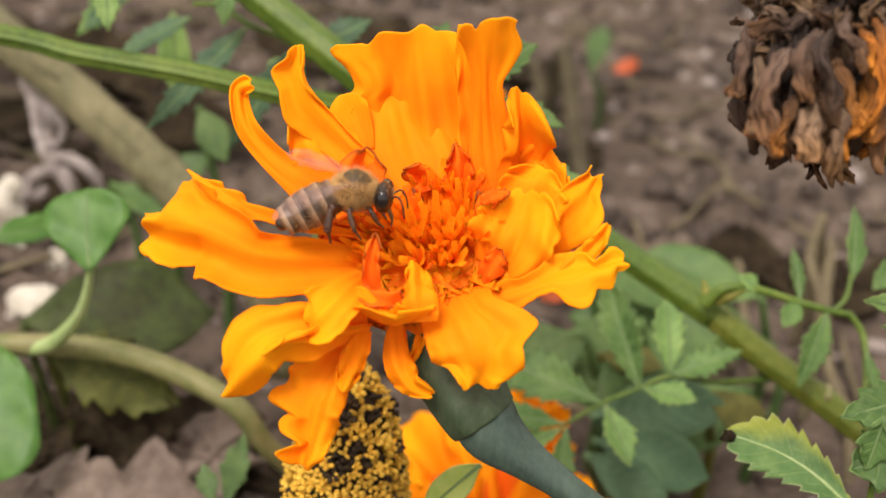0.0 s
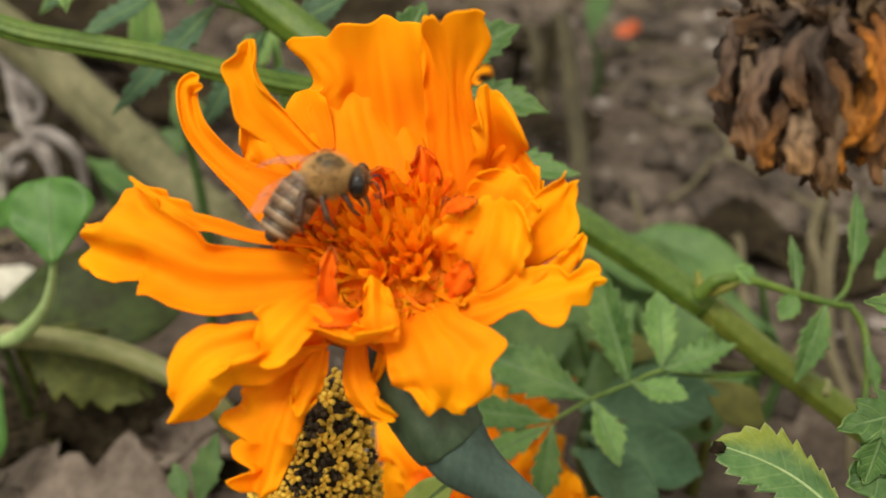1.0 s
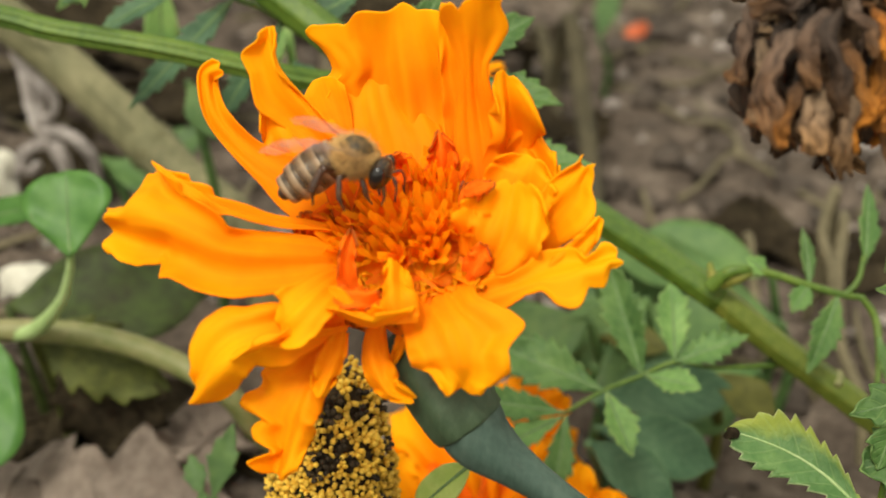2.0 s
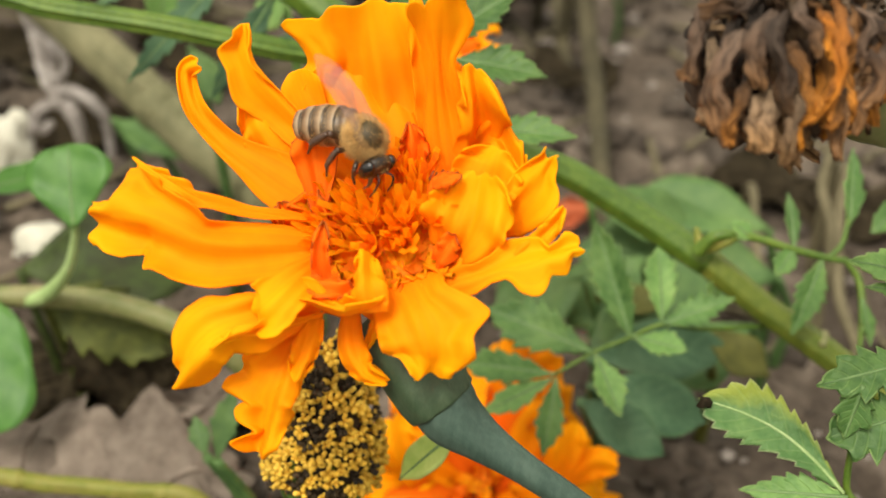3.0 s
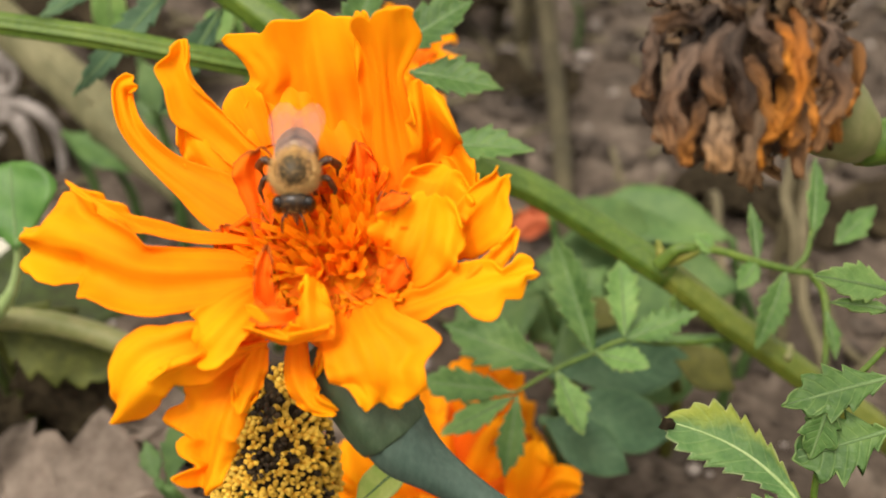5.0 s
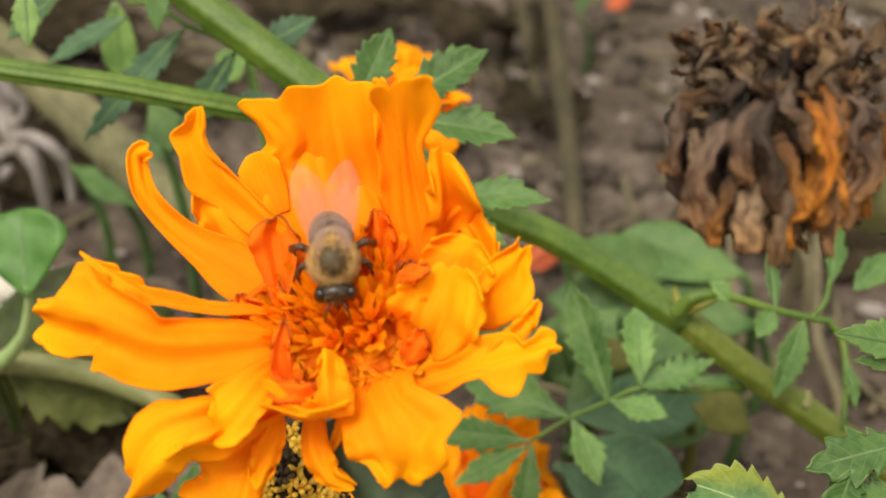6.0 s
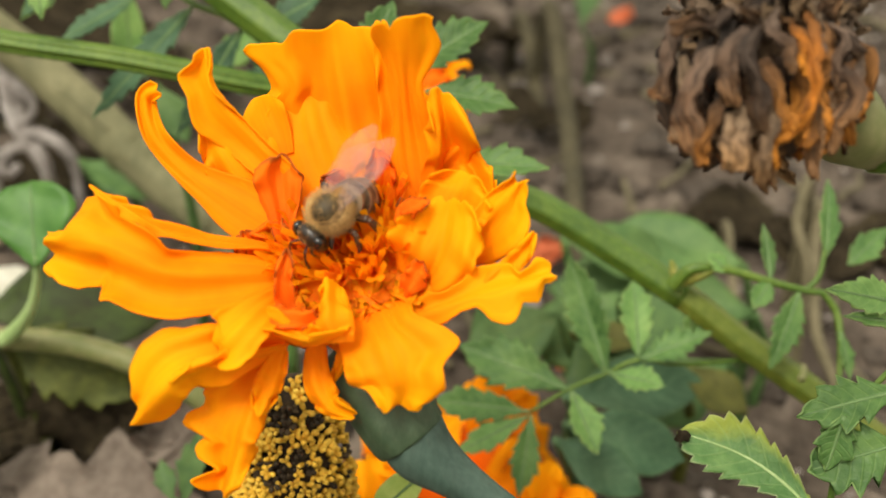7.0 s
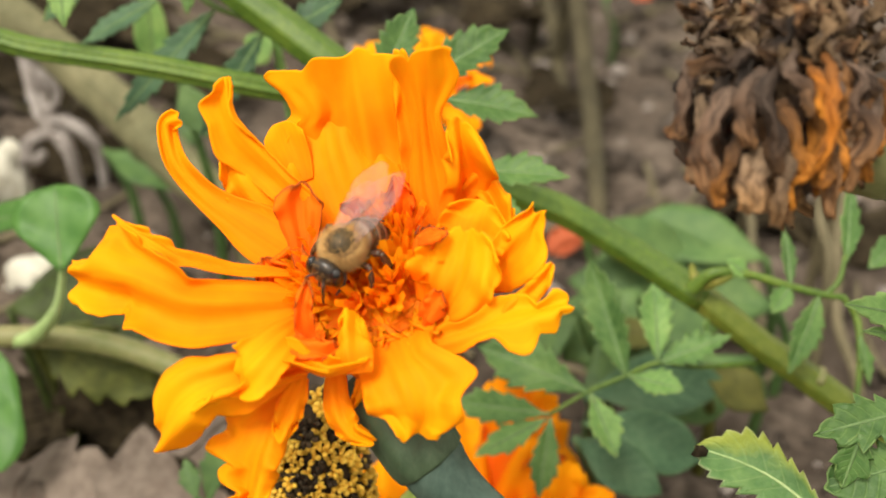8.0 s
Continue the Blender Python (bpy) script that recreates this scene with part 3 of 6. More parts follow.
def marigold():
    axis = unit(FLOWER_AXIS)
    right = unit(np.array(VIEW_RIGHT) - axis * (np.array(VIEW_RIGHT) @ axis))
    upw = np.cross(axis, right) * -1 if np.cross(axis, right) @ np.array(VIEW_UP) < 0 else np.cross(axis, right)
    line = [np.array(p) * 0.001 for p in CALYX_LINE]
    root = np.array(FLOWER_ROOT) * 0.001
    # green cup below the petals, flaring to toothed bracts, and the hollow stalk
    seam = (line[2] + line[3]) / 2
    part("calyx", tube([line[0], line[1], line[2], seam], [0.0038, 0.0042, 0.0037, 0.0034], 40, 30, 8, 0.03), CALYX, HEAD, "olive green ribbed calyx")
    # below the neck the stalk bends over towards the soil
    neck = line[6] + unit(line[6] - line[5]) * 0.03
    low = [line[6] * (1 - q) ** 2 + neck * 2 * q * (1 - q) + root * q * q for q in (0.1, 0.25, 0.45, 0.7)]
    part("stalk", tube([line[2] * 0.6 + line[3] * 0.4, line[3], line[4], line[5], line[6], *low, root], [0.0033, 0.0030, 0.0021, 0.0015, 0.0014, 0.0014, 0.0014, 0.0014, 0.0015, 0.0016], 24, 90, 8, 0.03), CALYX_BLUE, HEAD)
    # the bed that the florets stand on
    bed = [HEAD_AT + upw * 0.0006 + axis * 0.001 * k for k in (-9.0, -5.4, -2.8, -1.0, -0.1)]
    part("receptacle", tube(bed, [0.0038, 0.0062, 0.0078, 0.0066, 0.0012], 28, 24, 14, 0.04, 0.05), FLORET_RED, HEAD)
    rng = random.Random(4)
    # open florets towards the top of the bed
    for k in range(58):
        r, t = 5.0 * rng.random() ** 0.6, rng.uniform(0, 6.283)
        at = HEAD_AT + (right * (r * math.cos(t) * 1.05 + 0.2) + upw * (r * math.sin(t) * 0.75 + 1.6)) * 0.001 - axis * 0.0012
        lean = axis + right * 0.09 * r * math.cos(t) + upw * 0.07 * r * math.sin(t) + np.array([rng.uniform(-0.2, 0.2) for _ in range(3)])
        part("floret", floret(at, lean, rng.uniform(0.0021, 0.0036), rng.uniform(0.00066, 0.00108), k, rng.random() < 0.8), FLORET if rng.random() < 0.9 else FLORET_RED, HEAD)
    # curled straps round them, redder and denser at the front
    for k in range(150):
        t = rng.uniform(0, 6.283) if k % 2 else rng.uniform(3.4, 6.0)
        r = 8.0 * rng.uniform(0.1, 1.0) ** 0.6
        at = HEAD_AT + (right * (r * math.cos(t) + 0.9) + upw * (r * 0.72 * math.sin(t) - 1.0)) * 0.001 - axis * 0.0024
        away = right * math.cos(t) + upw * math.sin(t)
        flip = 1 if rng.random() < 0.45 else -1
        part("curled_floret", curl(at, axis + 0.3 * away * rng.uniform(-0.5, 1), away * flip + right * rng.uniform(-0.6, 0.6), rng.uniform(0.0024, 0.0046), rng.uniform(0.0007, 0.0014), rng.uniform(1.6, 3.4), 200 + k), FLORET_RED if rng.random() < 0.42 else FLORET, HEAD)
    # withered brown rims of some inner petals
    for k, (dx, dy, h) in enumerate(((-5.4, 6.4, 1.5), (3.6, 7.0, 1.0), (6.6, 3.6, 1.2), (-1.0, 5.6, 0.5))):
        at = HEAD_AT + (right * dx + upw * dy) * 0.001 + axis * h * 0.001
        part("withered_rim", blade([at - right * 0.0014, at + upw * 0.0004, at + right * 0.0013 - upw * 0.0003], [0.0002, 0.0005, 0.0006, 0.0004, 0.0002], [0.0002, 0.0005, 0.0004, 0.0004, 0.0002], axis, ruffle=0.0005, waves=3, nu=12, nv=5, seed=300 + k), BROWN_RIM, HEAD)


HEAD = thing("marigold", np.array(FLOWER_ROOT) * 0.001, "orange marigold in full bloom with ruffled petals on a green stalk", "flower")
marigold()
petal(HEAD, "ray_petal", [(-1.5, 6.7, 2.5), (-2.8, 10.8, 6.7), (-3.8, 12.1, 12.1), (-4.4, 12.2, 17.4)], (4.0, 4.4, 4.7, 4.9, 5.1, 5.4, 6.3, 6.9, 7.1, 6.9, 5.6, 5.7, 6.4, 7.6, 7.8, 7.4, 6.8), (4.5, 5.6, 6.4, 7.0, 7.0, 6.8, 6.2, 5.6, 5.0), (0.11, -0.94, 0.34), PETAL, seed=11, ruffle=0.42, waves=1.5, nu=70, nv=61, pleat=0.38, pleats=5, ends=(0.84, 0.88, 0.885, 0.893, 0.9, 0.908, 0.906, 0.972, 0.985, 0.983, 0.977, 0.968, 0.966, 0.975, 0.99, 1.004, 0.998, 0.98, 0.957, 0.957, 0.957, 0.955, 0.948, 0.93, 0.905))
petal(HEAD, "ray_petal", [(6.3, 5.6, 3.8), (4.95, 7.1, 9.2), (4.05, 7.2, 15.4), (4.0, 6.3, 21.1)], (1.6, 2.0, 2.3, 2.3, 2.2, 2.0, 1.8, 1.5, 1.3, 1.2, 1.2, 1.5, 1.9, 2.3, 2.8, 3.3, 3.3), (1.4, 1.8, 2.1, 2.3, 2.4, 2.3, 2.1, 1.8, 1.6, 1.4, 1.5, 2.2, 2.8, 3.2, 2.9, 2.4, 2.6), (0.20, -0.90, 0.39), PETAL, seed=12, ruffle=0.22, waves=1.5, nu=70, nv=41, pleat=0.2, pleats=3, ends=(0.878, 0.925, 0.955, 0.965, 0.963, 0.956, 0.925, 0.965, 0.985, 0.997, 1.005, 1.007, 1.007, 1.006, 1.005, 1.003, 1.0, 0.995, 0.99, 0.982, 0.974))
petal(HEAD, "ray_petal", [(4.1, 8.7, 4.8), (2.8, 9.9, 11.4), (1.2, 10.6, 18.7)], (1.1, 1.6, 1.5, 1.3, 1.2), (1.1, 1.4, 1.3, 1.2, 1.1), (0.09, -0.88, 0.47), PETAL, seed=13, ruffle=0.2, lobes=0.03)
petal(HEAD, "ray_petal", [(7.1, 5.6, 4.0), (8.2, 6.9, 7.4), (8.3, 5.8, 11.1), (6.9, 6.7, 14.4)], (1.6, 2.0, 2.1, 1.6, 1.4), (1.2, 2.2, 2.4, 1.8, 1.6), (0.28, -0.83, 0.48), PETAL, seed=14, ruffle=0.9, waves=1.5, lobes=0.06, lobe_n=2, round_tip=0.3, pleat=0.15, pleats=3)
petal(HEAD, "ray_petal", [(7.3, 7.4, 6.0), (9.5, 7.5, 8.0), (11.7, 5.9, 6.6), (12.8, 4.1, 5.2)], (0.5, 1.2, 1.1, 0.8, 0.7), (0.5, 1.6, 1.4, 1.0, 0.9), (0.25, -0.73, 0.64), PETAL, seed=15, ruffle=0.6, lobes=0.05)
petal(HEAD, "ray_petal", [(9.2, 2.1, -0.0), (11.9, 1.2, 3.2), (13.75, 1.2, 5.9), (15.1, 2.5, 9.2)], (1.3, 1.2, 1.3, 1.3, 1.3, 1.4, 1.4, 1.4, 1.5, 1.5, 1.6, 1.6, 1.6, 1.7, 1.8, 1.8, 1.9, 1.9, 1.9, 1.9, 1.9, 1.9, 1.8, 1.7, 1.6, 1.4, 1.2, 1.0, 0.7, 0.6, 0.6), (0.9, 0.7, 0.8, 1.1, 1.2, 1.5, 1.7, 2.0, 2.1, 2.4, 2.6, 2.6, 2.6, 2.7, 2.7, 2.7, 2.7, 2.7, 2.8, 2.8, 2.7, 2.7, 2.5, 2.2, 1.7, 1.4, 1.3, 1.2, 1.0, 0.7, 0.8), (0.22, -0.80, 0.56), PETAL, seed=16, ruffle=0.4, waves=1.5, nu=50, cup=0.8, ends=(1.02, 0.97, 0.94, 0.96, 1.0), pleat=0.15, pleats=3)
petal(HEAD, "ray_petal", [(7.2, -1.9, -0.2), (8.1, -2.4, 2.6), (8.9, -1.3, 4.9), (9.2, 0.6, 7.0)], (2.0, 3.4, 4.0, 3.9, 3.4, 2.6), (1.6, 3.2, 4.1, 4.2, 3.6, 2.6), (-0.04, -0.75, 0.66), PETAL, seed=17, ruffle=0.5, waves=2.4, lobes=0.07, lobe_n=4, cup=0.6, pleat=0.34, pleats=4, nv=33)
petal(HEAD, "ray_petal", [(8.6, 0.5, 3.0), (9.6, 2.0, 6.0), (10.4, 3.4, 8.3)], (1.8, 3.0, 3.2, 2.8, 2.0), (1.6, 2.9, 3.3, 3.0, 2.2), (0.14, -0.80, 0.58), PETAL, seed=18, ruffle=0.35, lobes=0.04, cup=0.5)
petal(HEAD, "inner_petal", [(5.3, -0.8, 6.2), (6.4, -1.2, 7.1), (7.8, -0.6, 7.3)], (0.5, 0.8, 0.8, 0.6, 0.4), (0.4, 0.6, 0.7, 0.6, 0.4), (0.0, -0.6, 0.8), PETAL_RED, seed=47, ruffle=0.2, cup=-0.5)
petal(HEAD, "ray_petal", [(5.6, -4.4, -2.8), (10.3, -4.7, -0.2), (14.7, -4.4, 1.8), (18.8, -3.2, 3.2)], (1.0, 1.0, 1.0, 1.1, 1.2, 1.2, 1.3, 1.3, 1.3, 1.1, 1.1, 1.2, 1.4, 1.5, 1.8, 2.1, 2.4, 2.4, 2.4, 2.3, 2.3, 2.2, 2.0, 1.8, 0.8, 0.9, 1.0, 1.3, 1.6, 1.7, 1.5), (1.1, 1.2, 1.2, 1.2, 1.3, 1.3, 1.4, 1.4, 1.5, 1.5, 1.3, 1.2, 1.0, 1.0, 1.0, 1.0, 1.5, 2.4, 2.8, 3.1, 3.2, 3.0, 2.4, 1.7, 1.8, 1.9, 2.0, 1.4, 0.7, 0.8, 0.9), (0.05, -0.71, 0.70), PETAL, seed=19, ruffle=0.3, waves=1.5, nu=80, ends=(0.93, 1.0, 1.01, 0.99, 1.0, 1.02, 0.97))
petal(HEAD, "ray_petal", [(13.0, -3.8, 1.0), (15.0, -2.7, 2.8), (16.3, -1.8, 4.2), (16.9, -1.0, 5.6)], (0.6, 0.8, 0.8, 0.7, 0.5), (0.7, 0.9, 0.9, 0.7, 0.5), (0.06, -0.77, 0.64), PETAL, seed=20, ruffle=0.3, lobes=0.05)
petal(HEAD, "ray_petal", [(3.7, -4.3, -2.2), (5.9, -8.6, -2.3), (7.3, -10.7, -4.3), (7.7, -11.1, -7.3)], (3.9, 3.7, 3.5, 3.4, 3.2, 3.2, 3.1, 3.1, 3.3, 3.7, 4.1, 4.5, 4.9, 5.2, 5.5, 5.7, 5.5, 4.8, 4.1, 3.7, 3.7, 3.7, 3.7, 3.6, 3.3, 3.0, 2.7, 2.1, 1.9, 1.9, 2.0), (3.4, 3.6, 3.6, 3.7, 3.8, 3.9, 4.0, 4.1, 4.1, 4.2, 4.2, 4.3, 4.3, 4.3, 4.3, 4.3, 4.3, 4.3, 4.1, 3.9, 3.8, 3.6, 3.5, 3.1, 2.8, 2.5, 2.1, 1.9, 1.9, 2.0, 2.0), (0.04, -0.68, 0.74), PETAL, seed=21, ruffle=0.5, waves=2, nu=60, ends=(0.9, 0.98, 0.99, 1.02, 1.0, 0.97, 0.96, 0.97, 0.88), face_tip=(0.08, -0.83, 0.56), pleat=0.22, pleats=4, nv=41)
petal(HEAD, "ray_petal", [(-0.9, -5.3, -5.4), (-0.5, -7.6, -7.6), (0.9, -9.3, -9.0), (3.2, -9.5, -9.7)], (0.6, 1.1, 1.5, 1.0, 0.9), (0.9, 1.3, 1.3, 0.9, 0.8), (0.08, -0.83, 0.56), PETAL, seed=22, ruffle=0.4, lobes=0.06, cup=-0.6)
petal(HEAD, "ray_petal", [(1.5, -4.3, -6.2), (1.2, -5.9, -6.9), (0.7, -6.8, -8.6)], (0.4, 0.6, 0.5, 0.4, 0.2), (0.4, 0.6, 0.5, 0.4, 0.2), (0.09, -0.88, 0.47), PETAL, seed=23, ruffle=0.2)
petal(HEAD, "ray_petal", [(-4.0, -6.1, -4.2), (-8.3, -10.6, -3.3), (-12.2, -13.0, -4.8), (-14.9, -13.7, -9.9)], (1.8, 1.7, 1.9, 2.1, 2.3, 2.5, 2.6, 2.8, 2.9, 3.1, 3.2, 3.1, 2.9, 2.8, 2.6, 2.4, 2.2, 2.1, 2.2, 2.3, 2.4, 2.5, 2.5, 2.4, 2.4, 2.3, 2.2, 2.0, 1.8, 1.5, 0.9), (1.3, 1.3, 1.4, 1.5, 1.6, 1.6, 1.7, 1.8, 1.9, 2.0, 2.2, 2.3, 2.5, 2.6, 2.8, 3.1, 3.4, 3.6, 3.7, 3.7, 3.7, 3.7, 3.5, 3.2, 2.9, 2.4, 1.8, 1.7, 1.7, 1.0, 0.8), (0.04, -0.68, 0.74), PETAL, seed=24, ruffle=0.5, waves=2, nu=70, cup=-1.0, ends=(0.98, 1.0, 0.99, 1.0, 0.97, 1.0, 1.0), pleat=0.2, pleats=3)
petal(HEAD, "ray_petal", [(-3.2, -7.5, -4.8), (-6.5, -11.7, -3.5), (-9.4, -13.3, -3.8), (-12.3, -13.5, -5.9)], (0.3, 0.6, 0.6, 0.4, 0.4), (0.5, 1.2, 1.2, 0.7, 0.6), (0.15, -0.98, -0.13), PETAL, seed=25, ruffle=0.3, lobes=0.04)
petal(HEAD, "ray_petal", [(-4.5, -7.3, -6.3), (-6.4, -10.5, -9.9), (-7.2, -12.1, -12.5), (-7.6, -14.2, -16.5)], (0.7, 0.8, 1.0, 1.1, 1.2, 1.3, 1.3, 1.5, 1.7, 1.8, 1.9, 2.0, 2.1, 2.2, 2.3, 2.3, 2.4, 2.4, 2.4, 2.4, 2.4, 2.5, 2.5, 2.4, 2.4, 2.3, 2.2, 2.2, 2.1, 2.1, 2.0, 1.9, 1.5, 1.3, 1.4), (1.5, 1.3, 1.5, 1.7, 2.0, 2.3, 2.5, 2.7, 2.9, 3.3, 3.7, 4.0, 4.0, 3.7, 3.7, 3.7, 3.8, 4.0, 4.4, 4.6, 4.6, 4.6, 4.0, 2.5, 2.8, 3.1, 3.2, 3.0, 2.6, 0.9, 1.5, 2.3, 2.6, 2.3, 1.9), (-0.02, -0.84, 0.55), PETAL, seed=26, ruffle=0.7, waves=2.5, nu=90, ends=(0.9, 0.98, 1.0, 1.0, 1.0, 0.99, 0.92), pleat=0.2, pleats=3)
petal(HEAD, "ray_petal", [(-3.5, -7.6, -5.0), (-4.2, -9.9, -7.1), (-4.8, -11.2, -9.4)], (0.5, 1.1, 1.3, 1.1, 1.0), (0.5, 1.1, 1.3, 1.1, 1.0), (0.28, -0.83, 0.48), PETAL, seed=27, ruffle=0.4, lobes=0.05)
petal(HEAD, "ray_petal", [(-4.1, -5.4, -0.7), (-5.5, -9.9, -0.4), (-6.9, -11.7, -1.4), (-8.2, -11.5, -2.9)], (1.1, 2.0, 2.4, 2.6, 2.3), (1.1, 2.0, 2.4, 2.5, 2.2), (0.05, -0.71, 0.70), PETAL, seed=28, ruffle=0.35, waves=1.5, lobes=0.04, lobe_n=4, round_tip=0.24, pleat=0.15, pleats=3)
petal(HEAD, "ray_petal", [(-5.3, -1.5, -1.8), (-13.7, -5.9, 0.1), (-19.5, -5.7, 1.6), (-24.9, -4.5, 0.7)], (1.6, 1.8, 2.1, 2.4, 2.8, 3.0, 3.1, 3.2, 3.4, 3.5, 3.7, 3.8, 3.8, 3.8, 3.8, 3.8, 3.7, 3.7, 3.7, 3.9, 4.1, 3.9, 3.3, 2.9, 3.0, 3.1, 3.2, 3.3, 3.5, 3.4, 3.3, 3.2, 2.9, 2.6, 2.6), (1.6, 1.8, 2.0, 2.2, 2.3, 2.4, 2.5, 2.5, 2.5, 2.5, 2.4, 2.3, 2.2, 2.2, 2.5, 2.8, 3.0, 3.1, 3.2, 3.2, 3.3, 3.4, 3.5, 3.6, 3.8, 4.1, 4.5, 5.0, 4.7, 4.5, 2.5, 1.6, 1.5, 1.3, 1.3), (0.04, -0.68, 0.74), PETAL, seed=29, ruffle=0.75, waves=2, nu=80, ends=(1.0, 1.03, 1.02, 1.0, 1.02, 1.0, 0.97, 0.98, 1.02), face_tip=(-0.21, -0.83, 0.51), pleat=0.13, pleats=3, nv=41)
petal(HEAD, "ray_petal", [(-6.2, -0.4, 0.5), (-13.6, -3.4, 2.7), (-17.5, -3.9, 4.6), (-21.6, -2.5, 5.8)], (0.3, 0.7, 0.8, 1.0, 0.7), (0.5, 0.7, 0.6, 0.6, 0.5), (-0.05, -0.16, 0.99), PETAL, seed=30, ruffle=0.3, lobes=0.04, cup=0.6)
petal(HEAD, "ray_petal", [(-5.6, 2.0, 0.6), (-11.7, 3.0, 3.5), (-15.5, 3.7, 5.5), (-18.3, 4.7, 8.0), (-19.4, 6.1, 10.8), (-18.0, 5.9, 12.2)], (2.2, 2.6, 1.7, 1.2, 1.0, 1.0, 0.9, 0.9, 0.9), (2.2, 2.7, 1.8, 1.3, 1.1, 1.0, 0.9, 0.9, 0.9), (0.27, -0.78, 0.56), PETAL, seed=31, ruffle=0.3, waves=2, cup=0.7, ends=(0.97, 1.0, 1.0, 1.0, 0.97), nu=60)
petal(HEAD, "ray_petal", [(-4.7, 3.1, 0.2), (-9.0, 4.5, 3.7), (-11.9, 5.8, 6.7), (-13.6, 6.9, 9.0)], (1.6, 3.0, 3.0, 2.3, 2.0), (1.6, 3.0, 3.0, 2.4, 2.1), (0.19, -0.86, 0.48), PETAL, seed=32, ruffle=0.5, lobes=0.05, pleat=0.2, pleats=3)
petal(HEAD, "ray_petal", [(-6.0, 4.4, 5.1), (-9.9, 5.9, 8.7), (-12.8, 6.5, 12.4), (-14.0, 7.2, 16.0)], (1.6, 1.6, 1.7, 1.8, 1.9, 2.0, 2.2, 2.2, 2.4, 2.5, 2.6, 2.7, 2.9, 3.0, 3.1, 3.3, 3.3, 3.2, 3.0, 2.8, 2.6, 2.4, 2.5, 2.6, 2.7, 2.6, 2.0, 1.1, 0.7, 0.6, 0.5), (1.5, 1.5, 1.4, 1.3, 1.3, 1.2, 1.1, 1.1, 1.0, 1.0, 0.9, 0.8, 0.8, 0.7, 0.6, 0.6, 0.5, 0.4, 0.4, 0.3, 0.2, 0.2, 0.2, 0.2, 0.2, 0.4, 0.5, 0.5, 0.6, 0.5, 0.6), (-0.20, -0.88, 0.43), PETAL, seed=33, ruffle=0.4, waves=1.5, nu=50, cup=1.4, ends=(0.97, 1.0, 1.0, 1.0, 0.98))
petal(HEAD, "ray_petal", [(-7.4, 8.0, 5.5), (-9.0, 9.2, 8.6), (-9.9, 9.8, 10.6)], (1.2, 1.7, 1.9, 1.9, 1.5), (1.2, 1.7, 1.9, 1.9, 1.5), (0.09, -0.88, 0.47), PETAL, seed=34, ruffle=0.1, waves=1.0, cup=0.4, round_tip=0.3)
petal(HEAD, "ray_petal", [(-8.0, -7.4, -2.4), (-4.6, -9.2, -1.3), (-0.8, -10.2, -1.9), (2.7, -9.3, -0.8)], (0.7, 1.1, 1.1, 0.9, 0.8), (0.7, 1.2, 1.1, 0.8, 0.7), (-0.01, -0.43, 0.90), PETAL, seed=35, ruffle=0.6, waves=2, lobes=0.06, cup=1.0)
petal(HEAD, "ray_petal", [(1.7, -10.0, -1.9), (1.3, -9.1, -0.2), (0.8, -7.4, 0.9), (0.2, -5.9, 1.7)], (1.5, 1.6, 1.3, 1.0, 0.9), (1.5, 1.7, 1.5, 1.1, 1.0), (0.05, -0.74, 0.67), PETAL, seed=36, ruffle=0.4, lobes=0.06, cup=-0.6)
petal(HEAD, "ray_petal", [(-1.7, 5.9, 2.6), (-3.5, 8.7, 5.6), (-4.9, 10.9, 8.5), (-5.4, 12.9, 11.5)], (2.8, 4.5, 5.0, 4.7, 4.1, 2.8), (3.3, 5.3, 5.4, 4.7, 3.9, 2.7), (0.19, -0.86, 0.48), PETAL, seed=37, ruffle=0.5, waves=1, round_tip=0.3, cup=0.5, pleat=0.3, pleats=4, nv=33)
petal(HEAD, "inner_petal", [(-5.6, 1.2, 0.6), (-6.3, 3.2, 3.4), (-6.8, 4.2, 5.6), (-6.7, 4.3, 7.5)], (0.7, 1.3, 1.9, 2.1, 1.9, 1.2), (0.7, 1.4, 2.0, 2.4, 2.2, 1.4), (0.08, -0.83, 0.56), PETAL_RED, seed=38, ruffle=0.34, waves=1.6, lobes=0.05, lobe_n=3, cup=0.9, pleat=0.15)
petal(HEAD, "inner_petal", [(-6.3, 0.5, -2.1), (-8.0, 0.1, -0.4), (-9.2, 0.5, 1.4)], (0.9, 1.5, 1.7, 1.4, 0.8), (0.9, 1.5, 1.8, 1.6, 0.9), (0.27, -0.78, 0.56), PETAL_RED, seed=39, ruffle=0.5, lobes=0.08)
petal(HEAD, "inner_petal", [(-6.4, -1.7, -1.9), (-6.6, 0.5, -0.0), (-6.2, 1.8, 2.4)], (1.6, 2.1, 2.1, 1.9, 1.1), (1.6, 2.1, 2.1, 1.9, 1.1), (0.06, -0.77, 0.64), PETAL_RED, seed=40, ruffle=0.6, lobes=0.1)
petal(HEAD, "inner_petal", [(-3.2, -7.0, -1.8), (-3.7, -6.5, 1.4), (-3.6, -5.2, 3.8)], (0.7, 0.9, 0.8, 0.7, 0.3), (0.7, 0.9, 0.8, 0.7, 0.3), (0.35, -0.75, 0.56), PETAL_RED, seed=41, ruffle=0.2, cup=0.6)
petal(HEAD, "inner_petal", [(2.1, 4.0, 3.8), (2.4, 4.7, 6.4), (1.8, 5.4, 8.6)], (0.9, 1.3, 1.3, 1.0, 0.3), (1.0, 1.5, 1.5, 1.1, 0.4), (0.09, -0.88, 0.47), PETAL_RED, seed=42, ruffle=0.5, lobes=0.12)
